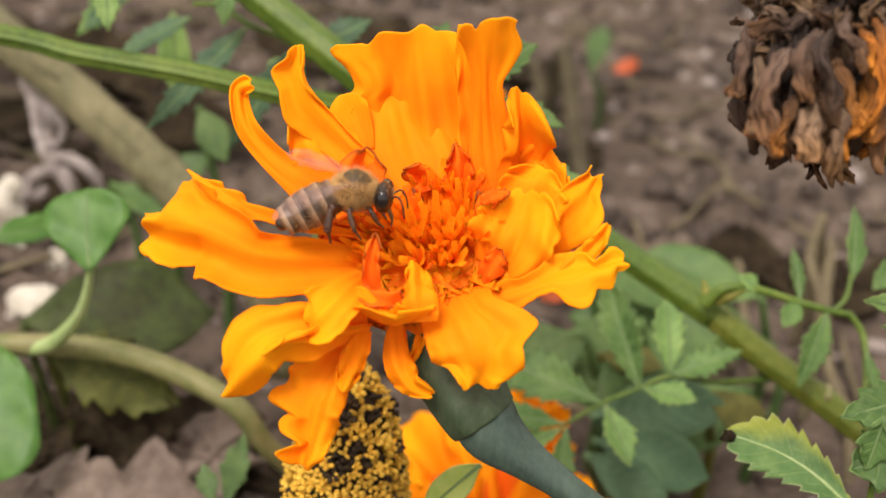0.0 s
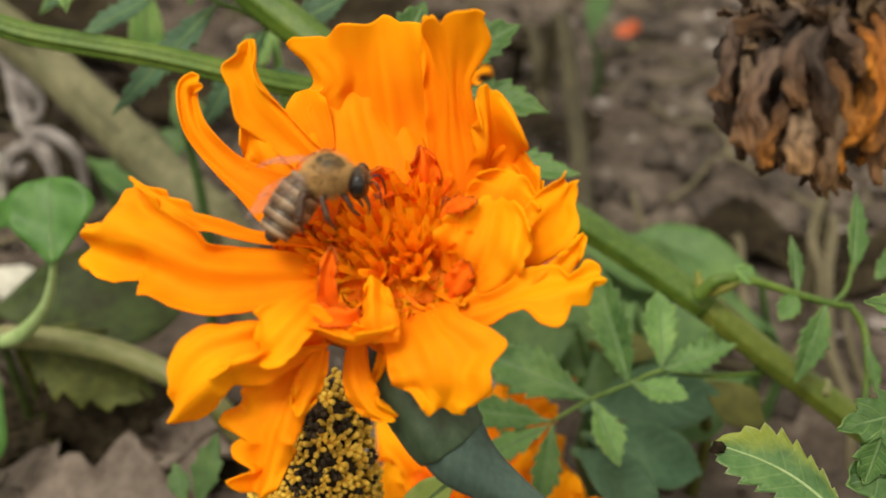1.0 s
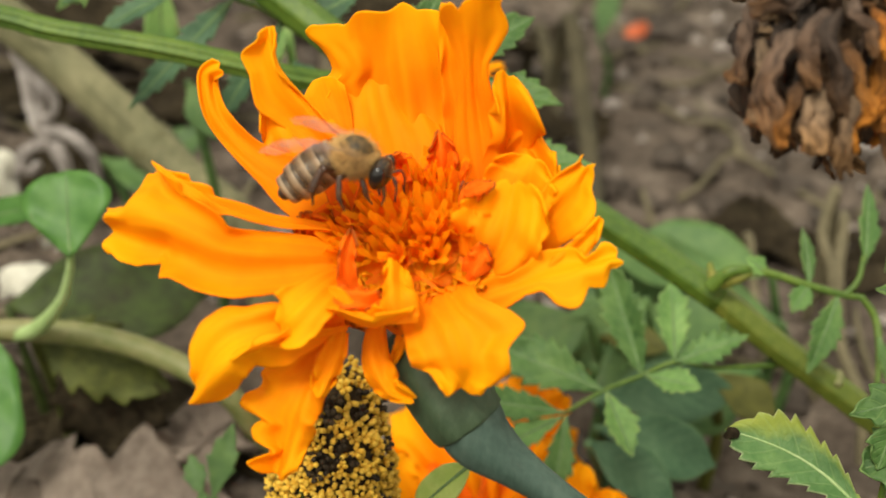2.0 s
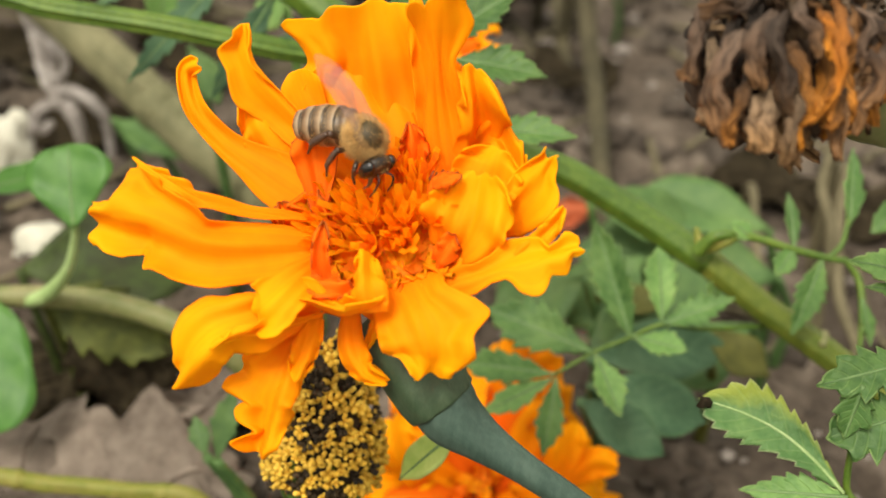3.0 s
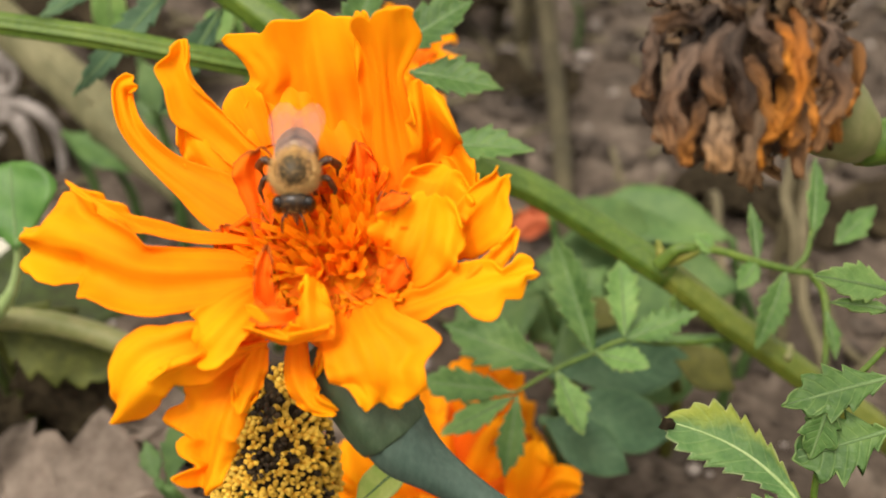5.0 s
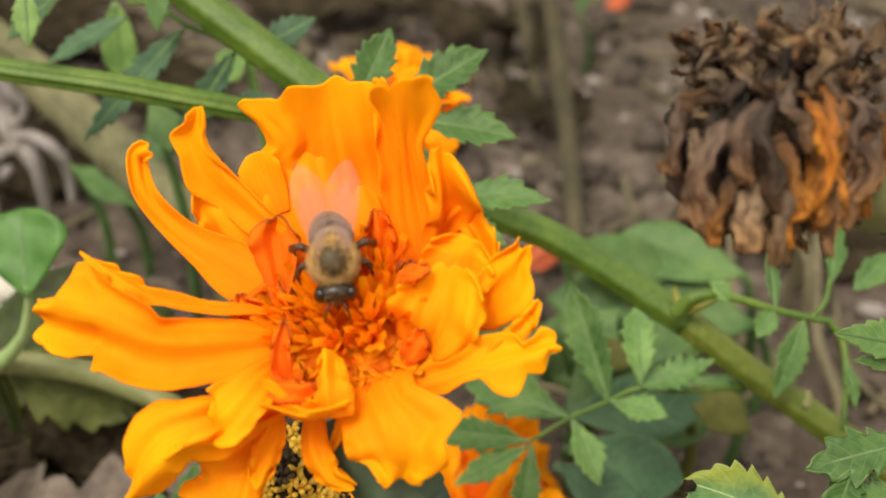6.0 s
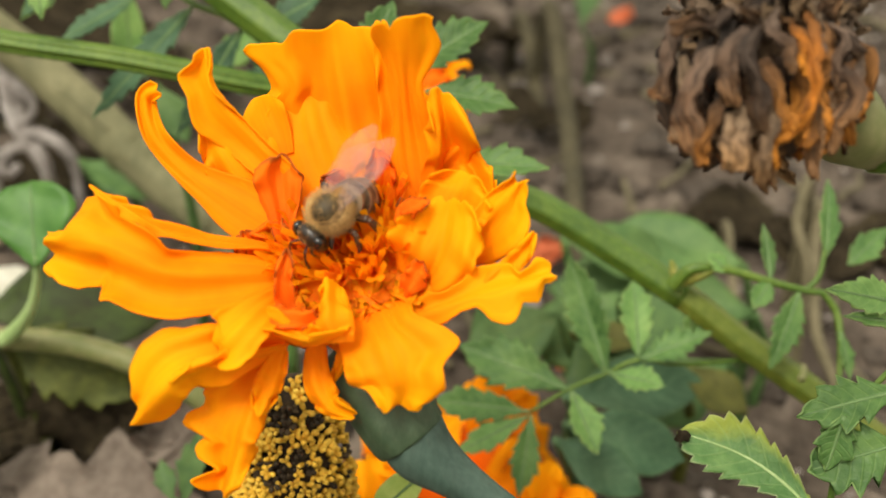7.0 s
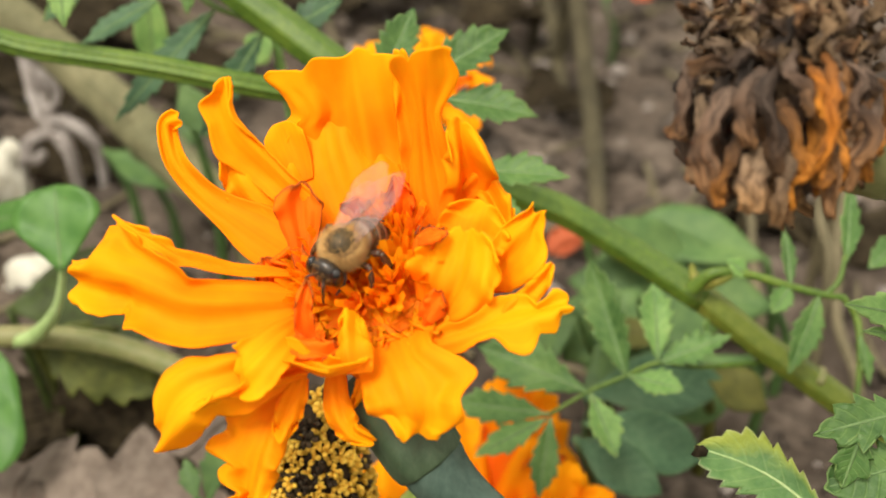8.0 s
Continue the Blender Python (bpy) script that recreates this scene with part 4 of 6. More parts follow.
petal(HEAD, "inner_petal", [(-0.4, 4.3, 3.9), (-1.1, 5.0, 5.2), (-2.7, 4.1, 6.0)], (0.9, 1.1, 1.0, 0.8, 0.3), (0.9, 1.1, 1.0, 0.8, 0.3), (0.08, -0.83, 0.56), PETAL_RED, seed=43, ruffle=0.4, lobes=0.1)
petal(HEAD, "inner_petal", [(5.3, 0.9, 2.7), (5.7, 0.1, 5.5), (6.9, -0.1, 7.0)], (0.5, 0.9, 0.9, 0.7, 0.3), (0.5, 1.0, 1.1, 0.9, 0.4), (0.25, -0.73, 0.64), PETAL_RED, seed=44, ruffle=0.5, lobes=0.1)
petal(HEAD, "inner_petal", [(-5.0, -7.8, -0.8), (-3.4, -8.7, -0.7), (-1.4, -8.6, -0.9), (-0.4, -8.2, -0.3)], (0.5, 1.1, 1.1, 0.8, 0.3), (0.5, 1.1, 1.1, 0.8, 0.3), (-0.01, -0.43, 0.90), PETAL_RED, seed=45, ruffle=0.4, lobes=0.06)
petal(HEAD, "inner_petal", [(5.5, -2.5, -1.4), (7.0, -3.3, 1.0), (7.5, -2.5, 2.4)], (0.8, 1.1, 1.1, 0.9, 0.4), (0.8, 1.1, 1.1, 0.9, 0.4), (-0.22, -0.78, 0.59), PETAL_RED, seed=46, ruffle=0.4, lobes=0.06)


# ---- the honeybee, built with its waist at the origin, heading along x ----
def fuzz(centre, size, count, length, seed, down=-0.5, lean=(-0.5, 0, 0.1), top=2.0):
    """Short hairs as thin three-sided spikes standing off an egg-shaped body."""
    rng = np.random.RandomState(seed)
    d = unit(rng.normal(size=(count, 3)))
    d = d[(d[:, 2] > down) & ((d[:, 2] < top) | (rng.uniform(size=len(d)) < 0.2))]
    v, f = [], []
    c, s = np.array(centre), np.array(size)
    for q in d:
        p = c + q * s
        n = unit(unit(q / s) + np.array(lean) * 0.5 + rng.normal(size=3) * 0.25)
        a = unit(np.cross(n, (0.2, 0.9, 0.3)))
        b = np.cross(n, a)
        w = 0.000022
        i = len(v)
        v += [p + a * w, p - a * w * 0.5 + b * w, p - a * w * 0.5 - b * w, p + n * length * rng.uniform(0.6, 1.2)]
        f += [(i, i + 1, i + 3), (i + 1, i + 2, i + 3), (i + 2, i, i + 3)]
    return np.array(v), f, None


def egg(centre, size, sides=24, rings=16, point=0.0):
    v, f = [], []
    for k in range(rings + 1):
        a = np.pi * k / rings
        r = np.sin(a) * (1 + point * np.cos(a))
        for j in range(sides):
            t = 2 * np.pi * j / sides
            v.append((centre[0] + size[0] * np.cos(a), centre[1] + size[1] * r * np.cos(t), centre[2] + size[2] * r * np.sin(t)))
    for k in range(rings):
        for j in range(sides):
            f.append((k * sides + j, k * sides + (j + 1) % sides, (k + 1) * sides + (j + 1) % sides, (k + 1) * sides + j))
    return np.array(v), f, None


def banded():
    """Abdomen: tan bands, dark at the hind rim of each ring."""
    m, t, b, ln = shader("bee_bands")
    c = t.nodes.new("ShaderNodeTexCoord")
    sep = t.nodes.new("ShaderNodeSeparateXYZ")
    ln.new(c.outputs["Object"], sep.inputs[0])
    mul = t.nodes.new("ShaderNodeMath")
    mul.operation = "MULTIPLY"
    mul.inputs[1].default_value = 1 / 0.00125
    ln.new(sep.outputs[0], mul.inputs[0])
    fr = t.nodes.new("ShaderNodeMath")
    fr.operation = "FRACT"
    ln.new(mul.outputs[0], fr.inputs[0])
    col = ramp(t, fr.outputs[0], [(0.0, (0.024, 0.015, 0.01)), (0.5, (0.055, 0.03, 0.016)), (0.68, (0.19, 0.105, 0.05)), (1.0, (0.38, 0.28, 0.18))])
    col = mixed(t, 0.25, col, ramp(t, tex_noise(t, 900, 3), [(0.35, (0.05, 0.03, 0.015)), (0.65, (0.4, 0.28, 0.15))]))
    ln.new(col, b.inputs["Base Color"])
    b.inputs["Roughness"].default_value = 0.42
    bumped(t, b, tex_noise(t, 2500, 2), 0.3, 0.0001)
    return m


def wing_material():
    m, t, b, ln = shader("bee_wing")
    uv = t.nodes.new("ShaderNodeUVMap")
    vo = t.nodes.new("ShaderNodeTexVoronoi")
    vo.feature = "DISTANCE_TO_EDGE"
    mp = t.nodes.new("ShaderNodeMapping")
    mp.inputs["Scale"].default_value = (2.2, 3.2, 1)
    ln.new(uv.outputs[0], mp.inputs[0])
    ln.new(mp.outputs[0], vo.inputs["Vector"])
    vo.inputs["Scale"].default_value = 1.3
    col = ramp(t, vo.outputs["Distance"], [(0.0, (0.36, 0.25, 0.22)), (0.02, (0.42, 0.31, 0.28)), (0.04, (0.6, 0.48, 0.46))])
    ln.new(col, b.inputs["Base Color"])
    b.inputs["Roughness"].default_value, b.inputs["Specular IOR Level"].default_value = 0.35, 0.35
    tr = t.nodes.new("ShaderNodeBsdfTransparent")
    tr.inputs[0].default_value = (0.95, 0.93, 0.92, 1)
    mx = t.nodes.new("ShaderNodeMixShader")
    mr = t.nodes.new("ShaderNodeMapRange")
    mr.inputs[1].default_value, mr.inputs[2].default_value, mr.inputs[3].default_value, mr.inputs[4].default_value = 0.012, 0.03, 0.82, 0.935
    ln.new(vo.outputs["Distance"], mr.inputs[0])
    ln.new(mr.outputs[0], mx.inputs[0])
    ln.new(b.outputs[0], mx.inputs[1])
    ln.new(tr.outputs[0], mx.inputs[2])
    ln.new(mx.outputs[0], t.nodes["Material Output"].inputs[0])
    return m


BEE_DARK = organic("bee_black", (0.008, 0.006, 0.005), (0.018, 0.012, 0.008), (0.04, 0.026, 0.016), 1500, 0.35, 0.2, 0.00005, spec=0.5)
BEE_BROWN = organic("bee_brown", (0.09, 0.05, 0.018), (0.16, 0.09, 0.034), (0.24, 0.145, 0.06), 1200, 0.6, 0.4, 0.0001)
BEE_SHIELD = organic("bee_shield", (0.022, 0.014, 0.006), (0.045, 0.031, 0.013), (0.09, 0.065, 0.03), 1200, 0.5, 0.4, 0.0001)
BEE_LEG = organic("bee_leg", (0.018, 0.009, 0.006), (0.055, 0.024, 0.012), (0.12, 0.054, 0.024), 1500, 0.4, 0.2, 0.00005, spec=0.5)
BEE_HAIR = organic("bee_hair", (0.36, 0.19, 0.055), (0.54, 0.32, 0.11), (0.72, 0.48, 0.2), 900, 0.7, 0.1, 0.0001)
BEE_BAND = banded()
BEE_WING = wing_material()
BEE_EYE = organic("bee_eye", (0.004, 0.003, 0.003), (0.008, 0.006, 0.006), (0.02, 0.016, 0.014), 2500, 0.18, 0.15, 0.00003, spec=0.6)


WAIST = (-0.0019, 0.0, -0.0004)


def bee():
    part("thorax", egg((0, 0, 0), (0.0020, 0.0020, 0.0018)), BEE_BROWN, BEE, "brown furry thorax")
    part("thorax_shield", egg((0.0001, 0, 0.00056), (0.00162, 0.0015, 0.00152)), BEE_SHIELD, BEE, "dark brown bare back")
    part("thorax_fur", fuzz((0, 0, 0), (0.0020, 0.0020, 0.0018), 6000, 0.0008, 1, -0.85, (-0.4, 0, 0.1), 0.5), BEE_HAIR, BEE)
    head = part("head", egg((0.0029, 0, -0.0006), (0.0010, 0.0018, 0.0016)), BEE_DARK, BEE, "black head")
    part("head_fur", fuzz((0.0029, 0, -0.0006), (0.0010, 0.0015, 0.0016), 180, 0.0004, 2, -0.3, (0.3, 0, 0.3)), BEE_HAIR, head)
    for s in (-1, 1):
        part("eye", egg((0.0030, 0.0014 * s, -0.00045), (0.00075, 0.00065, 0.00125)), BEE_EYE, head, "glossy black compound eye")
        part("antenna", tube([(0.0037, 0.0004 * s, -0.0004), (0.0045, 0.0009 * s, -0.0001), (0.0050, 0.0011 * s, -0.0009), (0.0052, 0.0012 * s, -0.0022)], [0.00011, 0.0001, 0.0001, 0.00008], 7, 14), BEE_DARK, head)
    part("tongue", tube([(0.0034, 0, -0.0019), (0.0038, 0, -0.0029), (0.0037, 0, -0.0039)], [0.00028, 0.00016, 0.00006], 7, 10), BEE_BROWN, head)
    # abdomen: overlapping rings, each a part with a slight step
    geo = egg((-0.0030, 0, -0.0003), (0.0036, 0.0021, 0.0020), 28, 24, 0.18)
    abdomen = new("abdomen", mesh_of("abdomen", geo[0], geo[1], BEE_BAND))
    abdomen.parent = BEE
    abdomen.location = WAIST
    tagged(abdomen, "tan and dark banded abdomen")
    for k, (x, r) in enumerate(((-0.0027, 0.0018), (-0.0038, 0.00208), (-0.0050, 0.00212), (-0.0062, 0.00196), (-0.0073, 0.00158))):
        part("band", tube([(x + 0.0007, 0, -0.0007), (x, 0, -0.0007), (x - 0.0006, 0, -0.00072)], [r * 0.985, r, r * 0.96], 28, 6), BEE_BAND, abdomen)
    part("abdomen_tip", egg((-0.0082, 0, -0.0008), (0.0006, 0.0007, 0.0007)), BEE_DARK, abdomen)
    part("abdomen_fur", fuzz((-0.0045, 0, -0.0007), (0.0035, 0.00205, 0.00195), 1500, 0.00035, 3, -0.9, (-1.5, 0, 0)), BEE_HAIR, abdomen)
    # six jointed legs
    for s in (-1, 1):
        for name, pts, rad in (
            ("foreleg", [(0.0014, 0.0009 * s, -0.0013), (0.0021, 0.0015 * s, -0.0018), (0.0025, 0.0013 * s, -0.0028), (0.0031, 0.0010 * s, -0.0035)], [0.00024, 0.00028, 0.0002, 0.0001]),
            ("middle_leg", [(0.0001, 0.0012 * s, -0.0014), (0.0000, 0.0030 * s, -0.0011), (0.0006, 0.0036 * s, -0.0027), (0.0013, 0.0033 * s, -0.0039)], [0.00028, 0.00032, 0.00024, 0.0001]),
            ("hind_leg", [(-0.0010, 0.0011 * s, -0.0014), (-0.0018, 0.0031 * s, -0.0008), (-0.0020, 0.0038 * s, -0.0027), (-0.0017, 0.0036 * s, -0.0044)], [0.0003, 0.0004, 0.00044, 0.00012]),
        ):
            leg = part(name, tube(pts[:2], [rad[0], rad[1]], 8, 8), BEE_LEG, BEE)
            part("shin", tube([pts[1], [(a + b) / 2 for a, b in zip(pts[1], pts[2])], pts[2]], [rad[1] * 0.75, rad[1], rad[2]], 8, 10), BEE_LEG, leg)
            part("foot", tube([pts[2], [(a * 0.5 + b * 0.5) for a, b in zip(pts[2], pts[3])], pts[3]], [rad[2], rad[3] * 1.4, rad[3]], 7, 10), BEE_LEG, leg)
    return abdomen


def wings():
    """Two pairs on joints at the thorax; each joint turns as the wings open and close."""
    made = []
    for s in (-1, 1):
        for name, root, length, width, seed in (("forewing", (-0.0001, 0.0011 * s, 0.0012), 0.0088, 0.0030, 21), ("hindwing", (-0.0008, 0.0012 * s, 0.0009), 0.0062, 0.0023, 22)):
            pts = [(-length * k, 0, 0.0004 * math.sin(2.6 * k)) for k in (0, 0.33, 0.66, 1.0)]
            lead, trail = [width * k for k in (0.08, 0.26, 0.38, 0.42, 0.2)], [width * k for k in (0.08, 0.34, 0.6, 0.62, 0.3)]
            geo = blade(pts, *((trail, lead) if s > 0 else (lead, trail)), (0, 0, 1), ruffle=0.00008, waves=2, nu=20, nv=9, thick=0.00003, seed=seed, round_tip=0.22)
            ob = new(name, mesh_of(name, geo[0], geo[1], BEE_WING, geo[2]))
            ob.parent = BEE
            ob.location = root
            tagged(ob, "clear veined wing")
            made.append((ob, root, s, 1 if name == "forewing" else 0.8))
    return made


BEE = thing("honeybee", (0, 0, 0), "tan honeybee with dark bands and clear wings on the flower", "bee")
ABDOMEN = bee()
WINGS = wings()
# a worker of eleven millimetres
BEE_SIZE = 0.91
for piece in BEE.children_recursive:
    piece.data.transform(Matrix.Scale(BEE_SIZE, 4))
    piece.location = piece.location * BEE_SIZE
WAIST = tuple(BEE_SIZE * c for c in WAIST)
WINGS = [(ob, tuple(BEE_SIZE * c for c in root), s, k) for ob, root, s, k in WINGS]
BEE_ROWS = [
    (0, pose(-0.01144, 0.09077, 0.09542, -0.6, -2.4, 1.0)),
    (0.3, pose(-0.01075, 0.09218, 0.09765, -1.9, -13.7, 7.2)),
    (0.5, pose(-0.01137, 0.09183, 0.09699, -2.2, -6.9, 3.4)),
    (1, pose(-0.01022, 0.09206, 0.09710, -2.8, -3.7, 2.0)),
    (1.5, pose(-0.01009, 0.09220, 0.09730, -2.8, -3.4, 1.9)),
    (2.8, pose(-0.00747, 0.09400, 0.09729, -7.5, 38.7, -40.9)),
    (3, pose(-0.00669, 0.09449, 0.09783, -7.3, 38.2, -40.1)),
    (3.5, pose(-0.00629, 0.09449, 0.09787, -6.4, 37.6, -38.3)),
    (4, pose(-0.00528, 0.09438, 0.09750, -11.1, 44.2, -58.3)),
    (4.5, pose(-0.00706, 0.09430, 0.09763, 3.8, 41.8, -78.9)),
    (4.7, pose(-0.00776, 0.09409, 0.09740, 3.8, 34.3, -78.5)),
    (5.8, pose(-0.00677, 0.09287, 0.09547, 1.9, 46.1, -85.8)),
    (6, pose(-0.00584, 0.09309, 0.09565, 6.1, 45.3, -72.0)),
    (6.5, pose(-0.00677, 0.09368, 0.09684, -3.4, 45.2, -100.4)),
    (7, pose(-0.00605, 0.09215, 0.09443, -16.1, 34.3, -131.8)),
    (7.5, pose(-0.00620, 0.09201, 0.09422, -8.2, 14.4, -114.2)),
    (8, pose(-0.00660, 0.09190, 0.09394, -8.2, 18.8, -115.0)),
]
# seconds, degrees by which the abdomen droops (minus) and swings
BEND_ROWS = [
    (0, -25, 24), (0.3, -36, 31), (0.5, -43, 39), (1, -48, 40), (1.5, -48, 32), (2.8, -48, 40), (3, -48, 34), (3.5, -48, 18), (4, -48, 15), (4.5, -48, 7), (4.7, -48, 6), (5.8, -58, 20), (6, -60, 7), (6.5, -60, 26), (7, -57, 22), (7.5, -44, 2), (8, -44, 2)
]
# seconds, then for the wings of the bee's right and of its left side: degrees by which they spread from the body and by which they lift
WING_ROWS = [
    (0.0, 38, -16, 26, 0), (0.3, 40, -14, 34, -4), (0.5, 26, -26, 30, -10), (1.0, 14, -34, 24, -18), (1.5, 14, -34, 26, -18), (2.8, 12, 8, -2, -8),
    (3.0, 10, 8, -4, -10), (3.5, 10, 6, -4, -12), (4.0, 4, -22, 0, -26), (4.5, 1, -44, 1, -44), (4.7, 2, -38, 2, -38), (5.8, 9, 14, 5, 10),
    (6.0, 10, 14, 6, 10), (6.5, 3, 10, 3, 8), (7.0, -2, 14, 2, 10), (7.5, -3, 16, 2, 12), (8.0, -3, 16, 2, 12),
]


def motions():
    walk(BEE, BEE_ROWS)
    walk(ABDOMEN, [(t, pose(*WAIST, 0, droop, swing)) for t, droop, swing in BEND_ROWS])
    for ob, root, s, k in WINGS:
        walk(ob, [(r[0], pose(*root, 0, r[2 + s + 1] * k, -s * r[1 + s + 1] * k)) for r in WING_ROWS])


# ---- plants round the bloom (millimetres in the calls) ----
def stalk(parent, name, points, radii, material, ridges=0, ridge=0.0):
    return part(name, tube([np.array(p) * 0.001 for p in points], [r * 0.001 for r in radii], 28 if ridges else 14, 16 + 7 * len(points), ridges, ridge, 0.015, len(points)), material, parent)


def fallen_leaf(name, base, tip, width, face, material, label, seed, teeth=0):
    """A broad leaf on its own short leaf-stalk out of the soil."""
    b, e = np.array(base) * 0.001, np.array(tip) * 0.001
    foot = np.array((b[0] + 0.004, b[1] + 0.006, ground_height(b[0] + 0.004, b[1] + 0.006) - 0.001))
    ob = thing(name, foot, label, "leaf")
    leaflet(ob, "leaf_blade", base, tip, width, face, material, teeth=teeth, rib=False, shape=0.5, fold=0.2, sag=0.12, seed=seed)
    part("leaf_stalk", tube([foot, (foot + b) / 2 + np.array((0.002, 0, 0.002)), b], [0.0012, 0.001, 0.0007], 10, 16), material, ob)
    return ob


def lying_stalk(name, points, radii, material, label):
    """A dry stalk with swollen joints and a torn fibre or two along it."""
    pts = [np.array(p) * 0.001 for p in points]
    ends = []
    for p, q in ((pts[0], pts[1]), (pts[-1], pts[-2])):
        x, y = p[0] + (p - q)[0] * 0.5, p[1] + (p - q)[1] * 0.5
        ends.append(np.array((x, y, ground_height(x, y) - 0.001)))
    ob = thing(name, ends[1], label, "stalk")
    line, rad = [ends[0], *pts, ends[1]], [r * 0.001 for r in radii]
    part("stem", tube(line, rad, 18, 48, 5, 0.05, 0.04, 3), material, ob)
    way = spline(line, 61)
    for k in (19, 41):
        r = float(np.interp(k / 60, np.linspace(0, 1, len(rad)), rad))
        part("joint", tube([way[k - 1], way[k], way[k + 1]], [r * 0.98, r * 1.14, r * 0.98], 16, 8, 5, 0.05, 0.05, k), material, ob)
    for k in (24, 34):
        r = float(np.interp(k / 60, np.linspace(0, 1, len(rad)), rad))
        lift = np.array((0, -0.75, 0.66)) * r * 1.03
        part("torn_fibre", tube([way[k] + lift, way[k + 3] + lift * 1.1, way[k + 6] + lift * 1.25], [r * 0.16, r * 0.2, r * 0.06], 6, 12), material, ob)
    return ob


def white_bit(at, w, h, seed):
    """A crumpled white petal clump: a puckered ball with two loose petals."""
    x, y, _ = (k * 0.001 for k in at)
    z = ground_height(x, y)
    ob = thing("white_petal_clump", (x, y, z), "crumpled white petals lying on the soil", "petals")
    part("crumpled_petals", lump((x, y, z + h * 0.0011), (w * 0.0012, w * 0.001, h * 0.0012), seed + 5, 0.45, 3, 1.4), WHITE, ob)
    for k in range(2):
        a = np.array((x + (k - 0.5) * w * 0.0014, y - w * 0.0006, z))
        q = [w * 0.001 * m for m in (0.3, 0.5, 0.6, 0.5, 0.3)]
        part("white_petal", blade([a, a + np.array((0.001, -0.001, h * 0.0006)), a + np.array((0.002, -0.001, h * 0.0013))], q, q, (0, -1, 0.5), ruffle=0.0008, cup=0.001, seed=seed * 9 + k, nu=16, nv=11), WHITE, ob)


def fallen_petal(at, seed):
    x, y, _ = (k * 0.001 for k in at)
    z = ground_height(x, y) + 0.002
    pts = [(x - 0.004, y, z), (x, y + 0.001, z + 0.003), (x + 0.004, y, z + 0.006)]
    w = [0.001, 0.003, 0.0035, 0.003, 0.0015]
    return solid("fallen_petal", blade(pts, w, w, (0, -0.7, 0.7), ruffle=0.0008, lobes=0.1, seed=seed), PETAL_FADED, "small faded red petal fallen on the soil", "petal")


# ---- the tall marigold branch that crosses behind the bloom ----
BRANCH = thing("marigold_branch", np.array((77.9, 153.3, 0.0)) * 0.001, 'green marigold branch with toothed leaflets crossing behind the bloom', 'plant')
stalk(BRANCH, "stem", [(-48.6, 166.7, 92.7), (-40.6, 164.6, 88.1), (-32.7, 162.8, 83.8), (-23.9, 160.6, 79.0), (-11.2, 158.4, 71.5), (2.8, 157.4, 63.9), (11.0, 157.5, 61.0), (22.2, 156.0, 55.8), (31.6, 153.9, 51.5)], (2.33, 2.41, 2.49, 2.49, 2.3, 2.1, 2.1, 2.1, 2.2), STEM, ridges=7, ridge=0.07)
stalk(BRANCH, "old_stem", [(30.6, 154.1, 52.1), (35.2, 153.0, 49.4), (39.5, 152.0, 46.8), (48.1, 150.0, 42.4), (53.3, 149.0, 39.5), (62.9, 148.0, 33.8), (78.0, 155.0, 18.0), (95.0, 168.0, -6.0)], (2.1, 2.05, 2.05, 2.1, 2.1, 2.15, 2.3, 2.4), STEM_AGED, ridges=7, ridge=0.06)
stalk(BRANCH, "side_shoot", [(-93.7, 147.2, 84.8), (-77.9, 149.3, 83.6), (-69.4, 150.7, 82.5), (-63.3, 150.7, 81.5), (-48.2, 151.6, 80.3), (-36.4, 153.0, 78.5), (-27.8, 155.2, 76.8), (-19.3, 159.1, 75.9)], (1.33, 1.34, 1.35, 1.35, 1.39, 1.36, 1.34, 1.17), STEM, ridges=7, ridge=0.2)
stalk(BRANCH, "rachis", [(-52.9, 171.0, 84.0), (-48.4, 170.0, 84.5), (-43.2, 168.0, 82.8), (-37.9, 166.0, 82.2), (-32.0, 163.0, 80.4)], (0.36, 0.42, 0.46, 0.48, 0.55), STEM)
leaflet(BRANCH, "leaflet", (-52.9, 170.0, 82.1), (-64.1, 166.0, 75.8), 4.6, (0.12, -0.50, 0.86), LEAF_BLUE, seed=501, teeth=7, sag=0.03)
leaflet(BRANCH, "leaflet", (-42.8, 166.0, 83.1), (-56.1, 157.0, 68.3), 5.6, (0.22, -0.55, 0.81), LEAF_BLUE, seed=502, teeth=8, sag=0.03, depth=0.4)
leaflet(BRANCH, "leaflet", (-35.0, 164.0, 81.3), (-43.8, 158.0, 66.3), 5.2, (0.21, -0.48, 0.85), LEAF_BLUE, seed=503, teeth=8, sag=0.03, depth=0.4)
leaflet(BRANCH, "leaflet", (-58.7, 160.0, 88.4), (-65.4, 158.0, 82.5), 4.4, (0.12, -0.50, 0.86), LEAF_BLUE, seed=504, teeth=6, sag=0.03)
leaflet(BRANCH, "leaflet", (-31.1, 164.0, 82.3), (-24.4, 168.0, 85.9), 5.2, (0.06, -0.65, 0.76), LEAF_BLUE, seed=505, teeth=6, sag=0.03)
leaflet(BRANCH, "leaflet", (-29.5, 163.0, 75.2), (-36.6, 162.0, 72.4), 4.4, (0.07, -0.72, 0.69), LEAF_BLUE, seed=506, teeth=5, sag=0.03)
leaflet(BRANCH, "leaflet", (-58.6, 151.5, 93.0), (-57.1, 147.0, 87.0), 4.0, (0.07, -0.72, 0.69), LEAF_PALE, seed=508, teeth=5)
